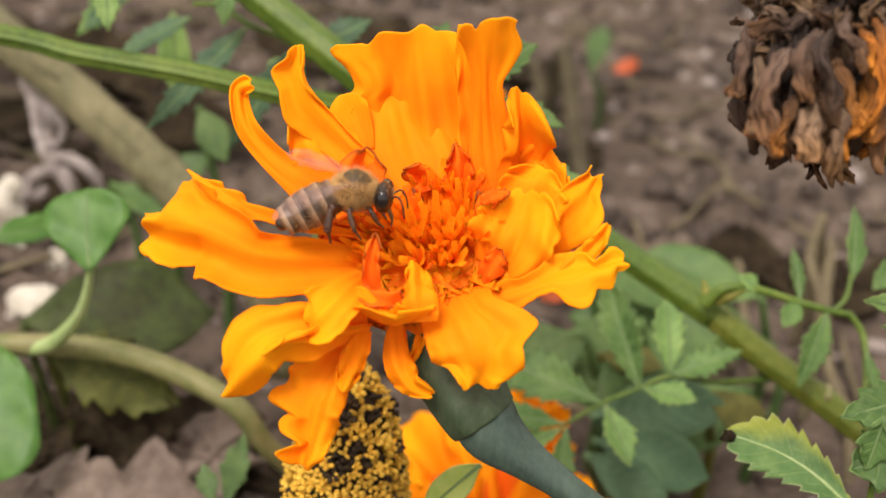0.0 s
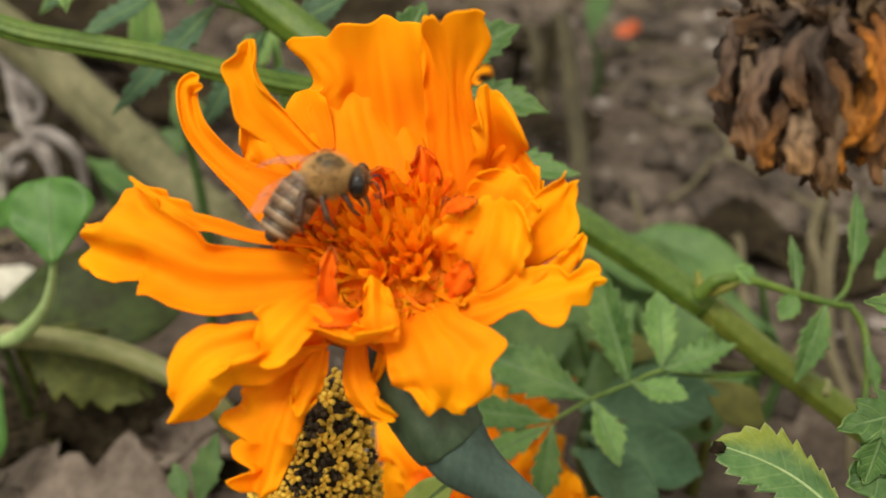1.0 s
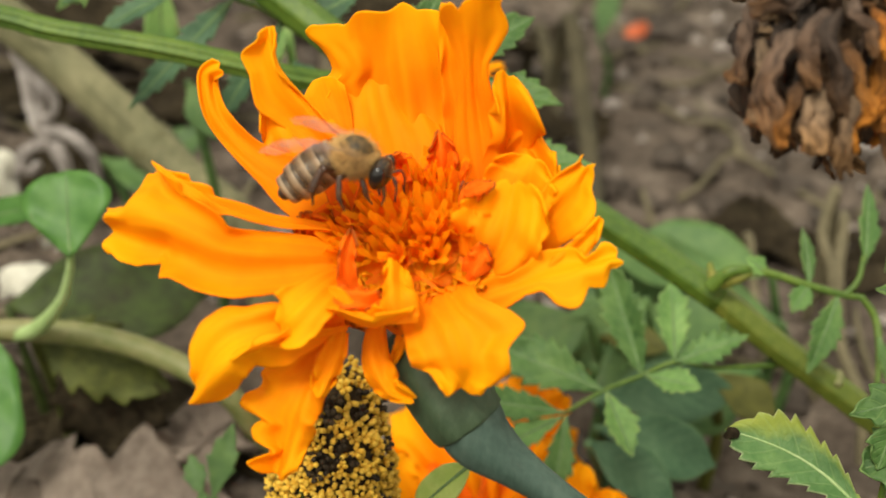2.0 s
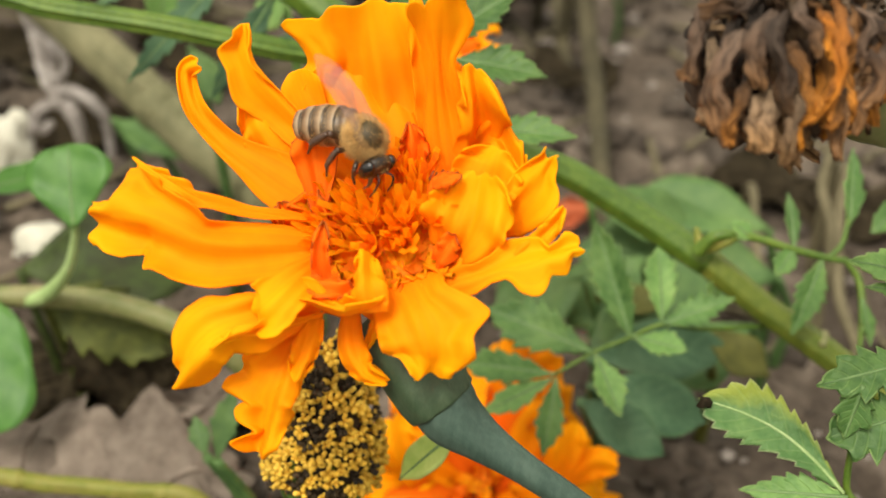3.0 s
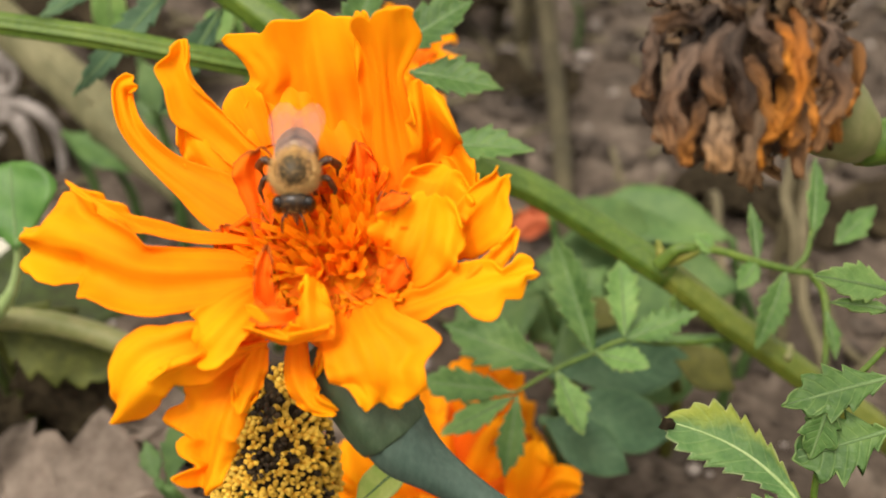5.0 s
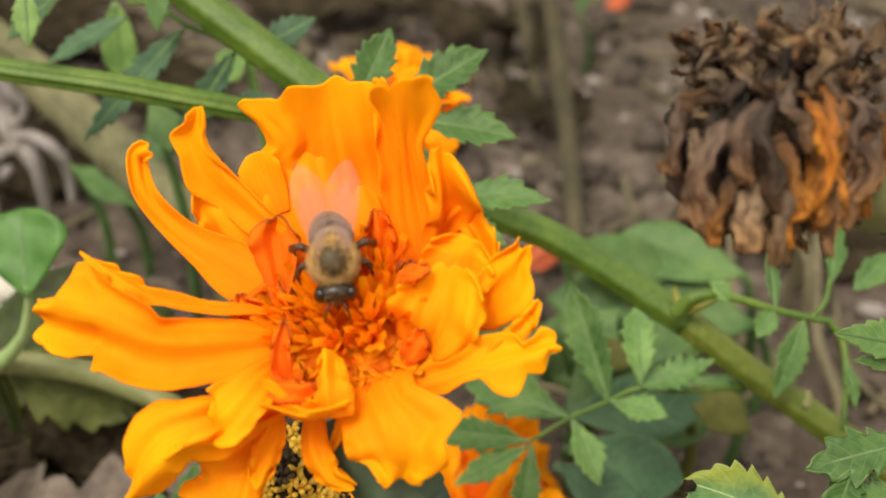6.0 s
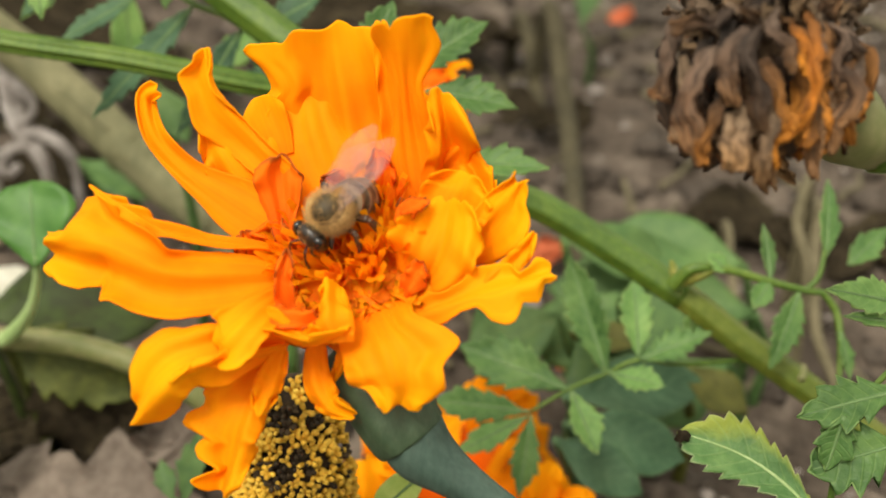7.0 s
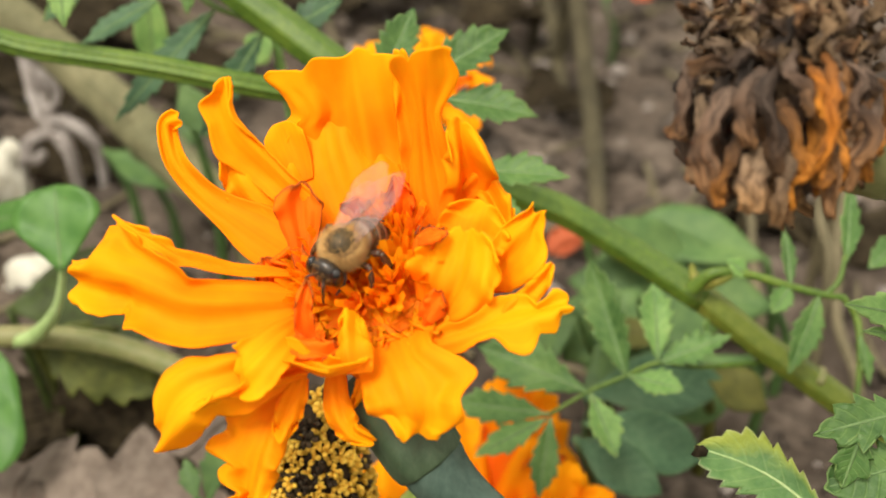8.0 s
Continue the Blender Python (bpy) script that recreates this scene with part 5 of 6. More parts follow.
leaflet(BRANCH, "leaflet", (-45.0, 163.3, 90.6), (-44.8, 159.8, 85.0), 3.6, (0.07, -0.72, 0.69), LEAF, seed=509, teeth=5)
leaflet(BRANCH, "leaflet", (-63.5, 175.3, 84.4), (-73.1, 171.7, 76.8), 6.9, (0.03, -0.51, 0.86), LEAF, seed=510, teeth=6)
leaflet(BRANCH, "leaflet", (-64.0, 193.3, 74.7), (-62.7, 190.3, 59.7), 6.0, (0.17, -0.72, 0.67), LEAF_PALE, seed=511, teeth=0)
stalk(BRANCH, "rachis", [(-16.6, 153.8, 74.6), (-13.6, 149.8, 82.7), (-12.8, 149.2, 85.4)], (0.38, 0.33, 0.29), STEM)
leaflet(BRANCH, "leaflet", (-13.9, 147.2, 84.3), (-11.2, 151.5, 92.4), 6.3, (0.07, -0.72, 0.69), LEAF, seed=512, teeth=6, fold=0.4)
leaflet(BRANCH, "leaflet", (-7.6, 147.2, 85.0), (1.0, 151.0, 91.3), 7.1, (0.04, -0.58, 0.81), LEAF, seed=513, teeth=6, fold=0.35)
leaflet(BRANCH, "leaflet", (-5.8, 146.8, 82.2), (6.2, 145.8, 82.4), 6.3, (0.03, -0.51, 0.86), LEAF, seed=514, teeth=6, fold=0.3)
leaflet(BRANCH, "leaflet", (-1.4, 143.3, 74.1), (10.8, 141.4, 76.6), 5.6, (0.02, -0.45, 0.89), LEAF, seed=515, teeth=6, fold=0.3)
leaflet(BRANCH, "leaflet", (0.4, 141.6, 71.2), (6.0, 140.1, 69.9), 3.9, (0.03, -0.51, 0.86), LEAF_PALE, seed=516, teeth=5)
stalk(BRANCH, "rachis", [(43.4, 152.5, 43.2), (32.3, 148.0, 43.8), (26.2, 146.5, 44.7), (22.0, 145.5, 42.5), (16.8, 143.0, 40.6), (11.8, 140.0, 38.1)], (0.45, 0.34, 0.36, 0.35, 0.32, 0.26), STEM)
leaflet(BRANCH, "leaflet", (16.8, 143.0, 40.6), (0.4, 147.0, 43.4), 8.2, (0.06, -0.67, 0.74), LEAF, seed=517, teeth=7, sag=0.03, shape=0.5)
leaflet(BRANCH, "leaflet", (11.8, 140.0, 38.1), (-1.6, 138.5, 39.4), 6.0, (0.05, -0.60, 0.80), LEAF, seed=518, teeth=6, sag=0.03, shape=0.55)
leaflet(BRANCH, "leaflet", (11.6, 139.5, 37.7), (2.2, 134.0, 34.0), 4.4, (0.04, -0.54, 0.84), LEAF_PALE, seed=519, teeth=5, sag=0.03, shape=0.5)
leaflet(BRANCH, "leaflet", (12.1, 139.5, 38.0), (11.7, 131.0, 30.5), 4.5, (0.16, -0.65, 0.74), LEAF, seed=520, teeth=6, sag=0.03, shape=0.5, fold=0.5)
leaflet(BRANCH, "leaflet", (17.2, 142.5, 40.8), (21.8, 136.0, 35.5), 5.2, (0.25, -0.63, 0.73), LEAF_PALE, seed=521, teeth=6, sag=0.03, shape=0.5, fold=0.45)
leaflet(BRANCH, "leaflet", (22.0, 145.5, 42.5), (14.7, 155.0, 55.6), 6.6, (-0.25, -0.70, 0.65), LEAF, seed=522, teeth=8, sag=0.03, shape=0.45, fold=0.5)
leaflet(BRANCH, "leaflet", (26.2, 146.5, 44.7), (24.3, 153.0, 53.7), 5.8, (0.18, -0.78, 0.60), LEAF_PALE, seed=523, teeth=6, sag=0.03, shape=0.55)
leaflet(BRANCH, "leaflet", (26.4, 146.3, 44.9), (35.8, 149.0, 49.3), 5.2, (0.03, -0.47, 0.88), LEAF, seed=524, teeth=7, sag=0.03, depth=0.45)
leaflet(BRANCH, "leaflet", (22.3, 145.0, 42.8), (29.6, 141.0, 44.9), 4.9, (0.03, -0.47, 0.88), LEAF_PALE, seed=525, teeth=6, sag=0.03, shape=0.55)
leaflet(BRANCH, "leaflet", (33.1, 152.0, 46.5), (33.3, 152.0, 51.2), 2.6, (0.1, -0.7, 0.6), LEAF_PALE, seed=560, teeth=4, sag=0.03)
stalk(BRANCH, "bud_scar", [(49.6, 151.2, 43.4), (49.2, 148.8, 43.5), (49.0, 148.0, 43.8)], (0.8, 0.7, 0.4), WEED_STALK)
leaflet(BRANCH, "leaflet", (2.0, 105.7, 55.2), (-4.5, 103.8, 48.1), 4.3, (0.13, -0.49, 0.86), LEAF_LIME, seed=526, teeth=0, fold=0.4, label='pale green leaflet')
stalk(BRANCH, "twig", [(29.4, 150.4, 55.2), (31.9, 150.4, 58.3), (36.6, 151.1, 58.3), (42.3, 151.1, 57.2), (47.1, 151.2, 56.4), (50.3, 151.5, 56.1)], (1.04, 0.79, 0.59, 0.55, 0.51, 0.43), STEM)
stalk(BRANCH, "twig", [(49.9, 151.5, 56.3), (52.2, 150.2, 53.8), (53.0, 146.8, 50.3), (53.1, 142.1, 45.0)], (0.43, 0.51, 0.47, 0.35), STEM)
stalk(BRANCH, "twig", [(47.6, 151.2, 56.4), (49.2, 152.6, 58.1), (49.9, 155.7, 60.7)], (0.40, 0.40, 0.32), STEM)
stalk(BRANCH, "bud_scar", [(29.1, 153.7, 57.2), (30.3, 151.6, 55.5), (32.7, 150.5, 57.0), (34.6, 150.4, 58.4)], (0.32, 0.87, 0.70, 0.39), STEM_OLIVE)
leaflet(BRANCH, "leaflet", (50.0, 155.0, 59.7), (50.2, 162.0, 68.5), 4.3, (0.53, -0.62, 0.58), LEAF, seed=527, teeth=4)
leaflet(BRANCH, "leaflet", (42.6, 151.2, 57.3), (41.4, 156.2, 63.4), 2.8, (0.44, -0.60, 0.67), LEAF, seed=528, teeth=4)
leaflet(BRANCH, "leaflet", (42.6, 151.1, 57.1), (40.4, 147.1, 55.2), 3.8, (0.07, -0.64, 0.76), LEAF, seed=529, teeth=4)
leaflet(BRANCH, "leaflet", (46.7, 151.0, 56.1), (44.1, 143.8, 47.6), 4.9, (0.29, -0.73, 0.62), LEAF, seed=530, teeth=7)
leaflet(BRANCH, "leaflet", (36.6, 150.9, 58.1), (33.6, 150.9, 60.6), 3.2, (0.04, -0.50, 0.86), LEAF_PALE, seed=531, teeth=4)
leaflet(BRANCH, "leaflet", (52.6, 148.0, 52.3), (54.9, 144.0, 47.6), 2.8, (0.51, -0.56, 0.65), LEAF, seed=532, teeth=4)
leaflet(BRANCH, "leaflet", (54.2, 158.7, 56.8), (60.0, 164.2, 60.9), 4.4, (0.05, -0.60, 0.80), LEAF, seed=533, teeth=4)

# ---- the leafy shoot near the lens ----
SHOOT = thing("marigold_shoot", np.array((50.3, 101.3, 0.0)) * 0.001, 'young marigold shoot with a yellow-mottled toothed leaf', 'plant')
stalk(SHOOT, "stem", [(50.2, 112.8, 72.2), (45.6, 107.6, 68.0), (45.1, 104.4, 57.0), (48.2, 104.1, 51.0), (50.2, 109.1, 23.0), (52.2, 114.1, -6.0)], (0.31, 0.37, 0.48, 0.55), STEM)
leaflet(SHOOT, "leaflet", (44.7, 103.0, 56.7), (28.5, 108.3, 62.8), 7.6, (-0.04, -0.65, 0.76), LEAF_SPOTTED, seed=534, teeth=10, fold=0.22, depth=0.28, rib_r=0.24, rib_material=RIB_PALE, sag=0.03, shape=0.62, blunt=0.8, bow=0.1, label='green leaflet mottled yellow with a brown tip')
leaflet(SHOOT, "leaflet", (50.5, 109.5, 71.0), (39.8, 106.0, 68.5), 6.4, (0.05, -0.60, 0.80), LEAF, seed=535, teeth=5, depth=0.5, sag=0.03, shape=0.5)
leaflet(SHOOT, "leaflet", (51.5, 107.4, 65.9), (41.7, 104.0, 63.2), 9.2, (0.06, -0.67, 0.74), LEAF, seed=536, teeth=5, depth=0.5, sag=0.03, shape=0.55)
leaflet(SHOOT, "leaflet", (44.4, 106.4, 69.0), (43.4, 104.0, 63.4), 5.0, (0.17, -0.72, 0.67), LEAF, seed=537, teeth=3, depth=0.4, sag=0.03)
leaflet(SHOOT, "leaflet", (52.5, 123.5, 72.6), (43.7, 121.6, 75.0), 4.8, (0.05, -0.60, 0.80), LEAF_PALE, seed=538, teeth=6, depth=0.25)
leaflet(SHOOT, "leaflet", (52.7, 122.4, 70.7), (45.9, 120.3, 72.6), 2.2, (0.05, -0.60, 0.80), LEAF_PALE, seed=539, teeth=3)
leaflet(SHOOT, "leaflet", (45.2, 102.7, 56.4), (33.9, 103.7, 54.8), 4.5, (0.06, -0.57, 0.82), LEAF_PALE, seed=540, teeth=7)
part("dead_tip", lump(np.array((29.0, 107.6, 62.9)) * 0.001, (0.0006, 0.0004, 0.0009), 3, 0.8), ROT_AND_SHADE, SHOOT, "brown withered leaf tip")

# ---- other blooms, the spent head and the withered head: where they sit ----
LOW_BLOOM = np.array((2.4, 144.1, 9.1)) * 0.001
REAR_BLOOM = np.array((-15.8, 189.4, 61.1)) * 0.001
SPENT_TOP = np.array((-14.5, 111.3, 61.6)) * 0.001
SPENT_LOW = np.array((-13.6, 105.3, 44.9)) * 0.001
DEAD = np.array((28.7, 97.8, 110.5)) * 0.001
DEAD_RIGHT, DEAD_UP, DEAD_NEAR = np.array((0.99, 0.14, 0.07)), np.array((-0.13, 0.47, 0.87)), np.array((0.08, -0.87, 0.48))

# ---- the round-leaved weed ----
WEED = thing("round_leaved_weed", np.array((-83.3, 146.0, 0.0)) * 0.001, 'low weed with round green leaves on a pale creeping stalk', 'plant')
stalk(WEED, "stem", [(-89.1, 146.9, 31.5), (-78.4, 148.2, 31.9), (-67.2, 149.6, 32.5), (-57.6, 150.2, 31.9), (-48.2, 149.9, 29.6), (-39.6, 148.7, 26.1), (-35.4, 150.5, 18.1), (-30.4, 155.5, 8.2), (-25.4, 160.5, -6.0)], (1.72, 1.81, 1.90, 1.90, 1.81, 1.72, 1.57), WEED_STALK)
stalk(WEED, "petiole", [(-75.0, 148.9, 30.5), (-68.5, 146.6, 34.8), (-62.5, 143.0, 42.7), (-59.9, 141.5, 49.1), (-58.8, 140.3, 54.3)], (0.82, 1.24, 0.85, 0.62, 0.44), RIB_PALE)
leaflet(WEED, "round_leaf", (-58.6, 139.4, 53.0), (-61.6, 146.6, 62.6), 12.3, (-0.03, -0.58, 0.81), LEAF_ROUND, seed=541, teeth=0, blunt=0.55, shape=0.62, sag=0.05, fold=0.12, rib_r=0.25)
leaflet(WEED, "round_leaf", (-77.0, 145.6, 33.2), (-71.8, 129.0, 20.9), 14.3, (0.14, -0.68, 0.72), LEAF_ROUND, seed=542, teeth=0, blunt=0.5, shape=0.55, fold=0.12)
leaflet(WEED, "round_leaf", (-85.8, 164.2, 41.4), (-77.0, 171.6, 42.7), 5.8, (0.02, -0.57, 0.82), LEAF_ROUND, seed=543, teeth=0, blunt=0.5, shape=0.5)

# ---- leaves and stalks lying deeper ----
fallen_leaf("broad_leaf", (50.5, 201.0, 20.0), (11.7, 200.0, 23.0), 24.0, (0.04, -0.60, 0.80), LEAF_FAR, 'broad green leaf low over the soil', 544)
fallen_leaf("broad_leaf", (47.6, 206.0, 27.2), (22.0, 210.0, 31.0), 13.0, (0.04, -0.50, 0.86), LEAF_FAR, 'broad green leaf low over the soil', 545)
fallen_leaf("broad_leaf", (17.2, 151.0, 28.2), (36.3, 151.0, 24.8), 10.0, (0.04, -0.60, 0.80), LEAF_BLUE, 'dark blue-green leaf near the soil', 546)
fallen_leaf("broad_leaf", (16.7, 160.0, 26.7), (40.0, 167.0, 28.4), 11.0, (0.04, -0.60, 0.80), LEAF_BLUE, 'dark blue-green leaf near the soil', 547)
fallen_leaf("broad_leaf", (16.0, 147.0, 28.2), (29.7, 143.0, 23.6), 8.0, (0.04, -0.60, 0.80), LEAF_BLUE, 'dark blue-green leaf near the soil', 557)
fallen_leaf("low_leaf", (14.4, 172.0, 33.6), (-0.5, 168.0, 25.0), 15.0, (0.04, -0.55, 0.83), LEAF_FAR, 'dark green leaf under the compound leaf', 570)
fallen_leaf("low_leaf", (23.5, 182.0, 32.9), (12.4, 172.0, 24.1), 14.0, (0.04, -0.55, 0.83), LEAF_FAR, 'dark green leaf under the compound leaf', 571)
fallen_leaf("low_leaf", (30.1, 176.0, 26.3), (16.7, 166.0, 23.3), 12.0, (0.04, -0.55, 0.83), LEAF_FAR, 'dark green leaf under the compound leaf', 572)
fallen_leaf("low_leaf", (44.3, 182.0, 21.7), (28.6, 170.0, 16.2), 12.0, (0.04, -0.55, 0.83), LEAF_FAR, 'dark green leaf under the compound leaf', 573)
fallen_leaf("yellowed_leaf", (34.5, 170.0, 27.7), (46.4, 165.0, 24.6), 7.4, (0.04, -0.50, 0.86), LEAF_OLD, 'yellowing olive leaf under the branch', 548)
fallen_leaf("yellowed_leaf", (17.0, 176.0, 28.0), (27.2, 172.0, 30.7), 6.0, (0.04, -0.50, 0.86), LEAF_OLD, 'yellowing olive leaf under the branch', 558)
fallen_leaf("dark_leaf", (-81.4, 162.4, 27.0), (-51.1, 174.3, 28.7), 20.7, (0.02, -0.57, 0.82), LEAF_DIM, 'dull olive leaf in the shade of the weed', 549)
fallen_leaf("mossy_leaf", (-73.5, 153.0, 31.0), (-50.5, 152.0, 22.0), 15.0, (0.1, -0.85, 0.5), LEAF_MOSS, 'olive green ragged leaf hanging under the weed stalk', 561, 6)
fallen_leaf("rotten_leaf", (-64.5, 157.0, 29.0), (-57.5, 151.0, 7.0), 22.0, (0.0, -0.85, 0.5), ROT_AND_SHADE, 'dark brown rotten leaf hanging under the weed', 562, 4)
fallen_leaf("green_leaf", (-34.7, 126.0, 25.3), (-33.2, 130.0, 35.3), 4.5, (0.0, -0.7, 0.7), LEAF_FAR, 'small green leaf behind the hanging petals', 574, 4)
fallen_leaf("green_leaf", (-37.0, 128.0, 23.8), (-39.6, 131.0, 28.3), 3.6, (0.0, -0.7, 0.7), LEAF_FAR, 'small green leaf behind the hanging petals', 575, 4)
fallen_leaf("green_leaf", (-40.0, 186.0, 72.2), (-44.2, 184.0, 66.5), 5.5, (0.0, -0.7, 0.7), LEAF_PALE, 'pale green leaf under the branch fork', 576)
fallen_leaf("green_leaf", (-60.6, 196.0, 56.5), (-53.7, 190.0, 49.0), 6.0, (0.0, -0.7, 0.7), LEAF_FAR, 'green leaf behind the curled petal', 577)
fallen_leaf("green_leaf", (-80.4, 222.5, 21.4), (-70.1, 230.3, 31.8), 8.2, (0.03, -0.51, 0.86), LEAF_FAR, 'small green leaf by the thick stalk', 550)
fallen_leaf("green_leaf", (-90.2, 225.4, 23.5), (-71.5, 215.5, 22.9), 7.2, (0.04, -0.50, 0.86), LEAF_FAR, 'small green leaf by the thick stalk', 551)
fallen_leaf("green_leaf", (13.5, 198.8, 33.0), (34.7, 203.7, 27.4), 11.8, (0.02, -0.58, 0.82), LEAF_FAR, 'green leaf under the branch', 552)
fallen_leaf("green_leaf", (10.8, 373.6, 8.7), (13.4, 402.2, 18.9), 8.1, (0.02, -0.58, 0.82), LEAF_FAR, 'small green leaf standing out of the soil', 553)
lying_stalk("thick_stalk", [(-209.0, 333.4, 47.0), (-158.7, 288.3, 41.5), (-122.8, 251.5, 42.3), (-106.7, 243.7, 36.3), (-87.6, 230.6, 30.8), (-69.6, 217.5, 25.5), (-52.6, 204.7, 20.9)], (6.02, 5.35, 4.76, 4.81, 4.76, 4.35, 3.95), STALK_PALE, 'thick tan woody stalk lying on soil')
lying_stalk("yellow_stalk", [(-72.7, 125.0, 14.0), (-61.6, 126.8, 14.3), (-49.7, 128.2, 14.0), (-38.5, 129.1, 13.0)], (1.29, 1.37, 1.29, 1.12), STEM_OLIVE, 'pale yellow-green stalk on the litter')
lying_stalk("upright_stalk", [(67.1, 246.6, 21.0), (65.4, 230.8, 14.6), (65.5, 215.2, 8.1), (68.5, 201.7, 4.6)], (1.22, 1.17, 1.13, 1.08), STRAW, 'tan upright stalk behind the branch')
lying_stalk("upright_stalk", [(62.6, 238.3, 29.9), (59.8, 228.9, 25.3), (61.9, 219.2, 19.4)], (1.06, 1.04, 0.90), STRAW, 'tan upright stalk behind the branch')
lying_stalk("upright_stalk", [(1.2, 347.9, 22.8), (7.5, 323.3, 11.4), (12.6, 294.2, 2.4), (15.7, 263.3, 0.4)], (2.3, 2.6, 2.4, 1.9), BARK, 'dark brown upright stalk standing in soil')
lying_stalk("upright_stalk", [(-9.0, 383.9, 6.5), (-2.1, 361.0, -2.5), (3.4, 337.8, -11.8)], (1.8, 2.0, 1.7), BARK, 'dark brown stalk leaning over soil')
lying_stalk("upright_stalk", [(50.0, 257.9, 7.4), (50.7, 238.0, 4.5), (51.7, 221.2, 2.5)], (0.92, 0.93, 0.83), STRAW, 'thin tan upright stalk standing in soil')
white_bit((-126.6, 247.0, 0.0), 4.6, 7.8, 0)
white_bit((-102.3, 209.7, 0.0), 4.5, 3.8, 1)
white_bit((-106.7, 231.6, 0.0), 1.9, 1.8, 2)
fallen_petal((9.0, 249.8, 11.6), 968)
fallen_petal((24.0, 430.9, -14.5), 1105)
fallen_petal((18.1, 213.6, 19.8), 1080)
LITTER_AT = [(-70.0, 128.9, 8.0), (-52.6, 129.4, 8.0), (-42.6, 139.2, 8.0), (-46.8, 157.7, 8.0)]
SHADE_PATCH_AT = [((-167.6, 368.6, 0.0), 0.02), ((-145.0, 300.4, 0.0), 0.014), ((-117.0, 265.7, 0.0), 0.013), ((-141.0, 345.8, 0.0), 0.018), ((-104.9, 320.1, 0.0), 0.016), ((-71.9, 399.8, 0.0), 0.026), ((-17.5, 385.2, 0.0), 0.017), ((60.1, 273.7, 0.0), 0.014), ((82.0, 269.1, 0.0), 0.014), ((3.6, 327.1, 0.0), 0.011)]
HOLLOW_SHADE_AT = [(-76.0, 160.5, 3.0), (-62.8, 165.1, 3.0), (-71.7, 168.1, 3.0)]


def dry_grey_leaf():
    """A shrivelled grey leaf: a thick rolled rib that splits into stiff curls, arching over the soil."""
    foot = np.array((-0.1095, 0.2505, ground_height(-0.1095, 0.2505) - 0.001))
    ob = thing("shrivelled_grey_leaf", foot, "shrivelled grey dead leaf rolled into curls on soil", "dead leaf")

    def rolled(points, radii, seed):
        pts = [np.array(p) * 0.001 for p in points]
        part("curl", tube(pts, [r * 0.001 for r in radii], 14, 34, 3, 0.22, 0.1, seed), GREY_LEAF, ob)

    def down(x, y):
        return (x, y, 1000 * ground_height(x * 0.001, y * 0.001) - 0.5)

    rolled([(-121.0, 253.0, 36.0), (-117.4, 250.0, 28.0), (-116.3, 249.0, 21.0), (-113.2, 248.0, 14.5), (-110.2, 248.5, 8.0), down(-109.5, 250.5)], (2.4, 2.2, 2.3, 2.0, 1.5, 1.1), 1)
    rolled([(-114.0, 248.6, 15.8), (-109.5, 247.0, 17.0), (-104.6, 247.0, 14.4), (-102.6, 249.0, 8.0), down(-103.4, 251.0)], (1.2, 1.5, 1.4, 1.1, 0.8), 2)
    rolled([(-113.0, 248.0, 13.5), (-116.5, 246.5, 13.0), (-119.6, 246.0, 9.8), (-118.2, 246.5, 6.4), (-115.8, 247.5, 8.2)], (1.1, 1.2, 1.2, 1.1, 0.9), 3)
    rolled([(-111.5, 247.8, 13.5), (-108.8, 245.5, 10.5), down(-107.9, 246.5)], (0.9, 1.0, 0.8), 4)
    rolled([(-116.2, 248.8, 20.5), (-112.6, 247.4, 20.0), (-110.8, 247.6, 22.6)], (0.9, 0.8, 0.6), 5)
    rolled([(-119.0, 250.5, 30.0), (-114.0, 248.0, 28.5), (-111.4, 249.0, 24.0), (-112.8, 250.5, 19.0)], (1.0, 1.2, 1.0, 0.7), 6)
    rolled([(-118.5, 247.0, 9.5), (-121.5, 247.5, 5.0), down(-124.0, 249.0)], (1.0, 0.9, 0.7), 7)


dry_grey_leaf()


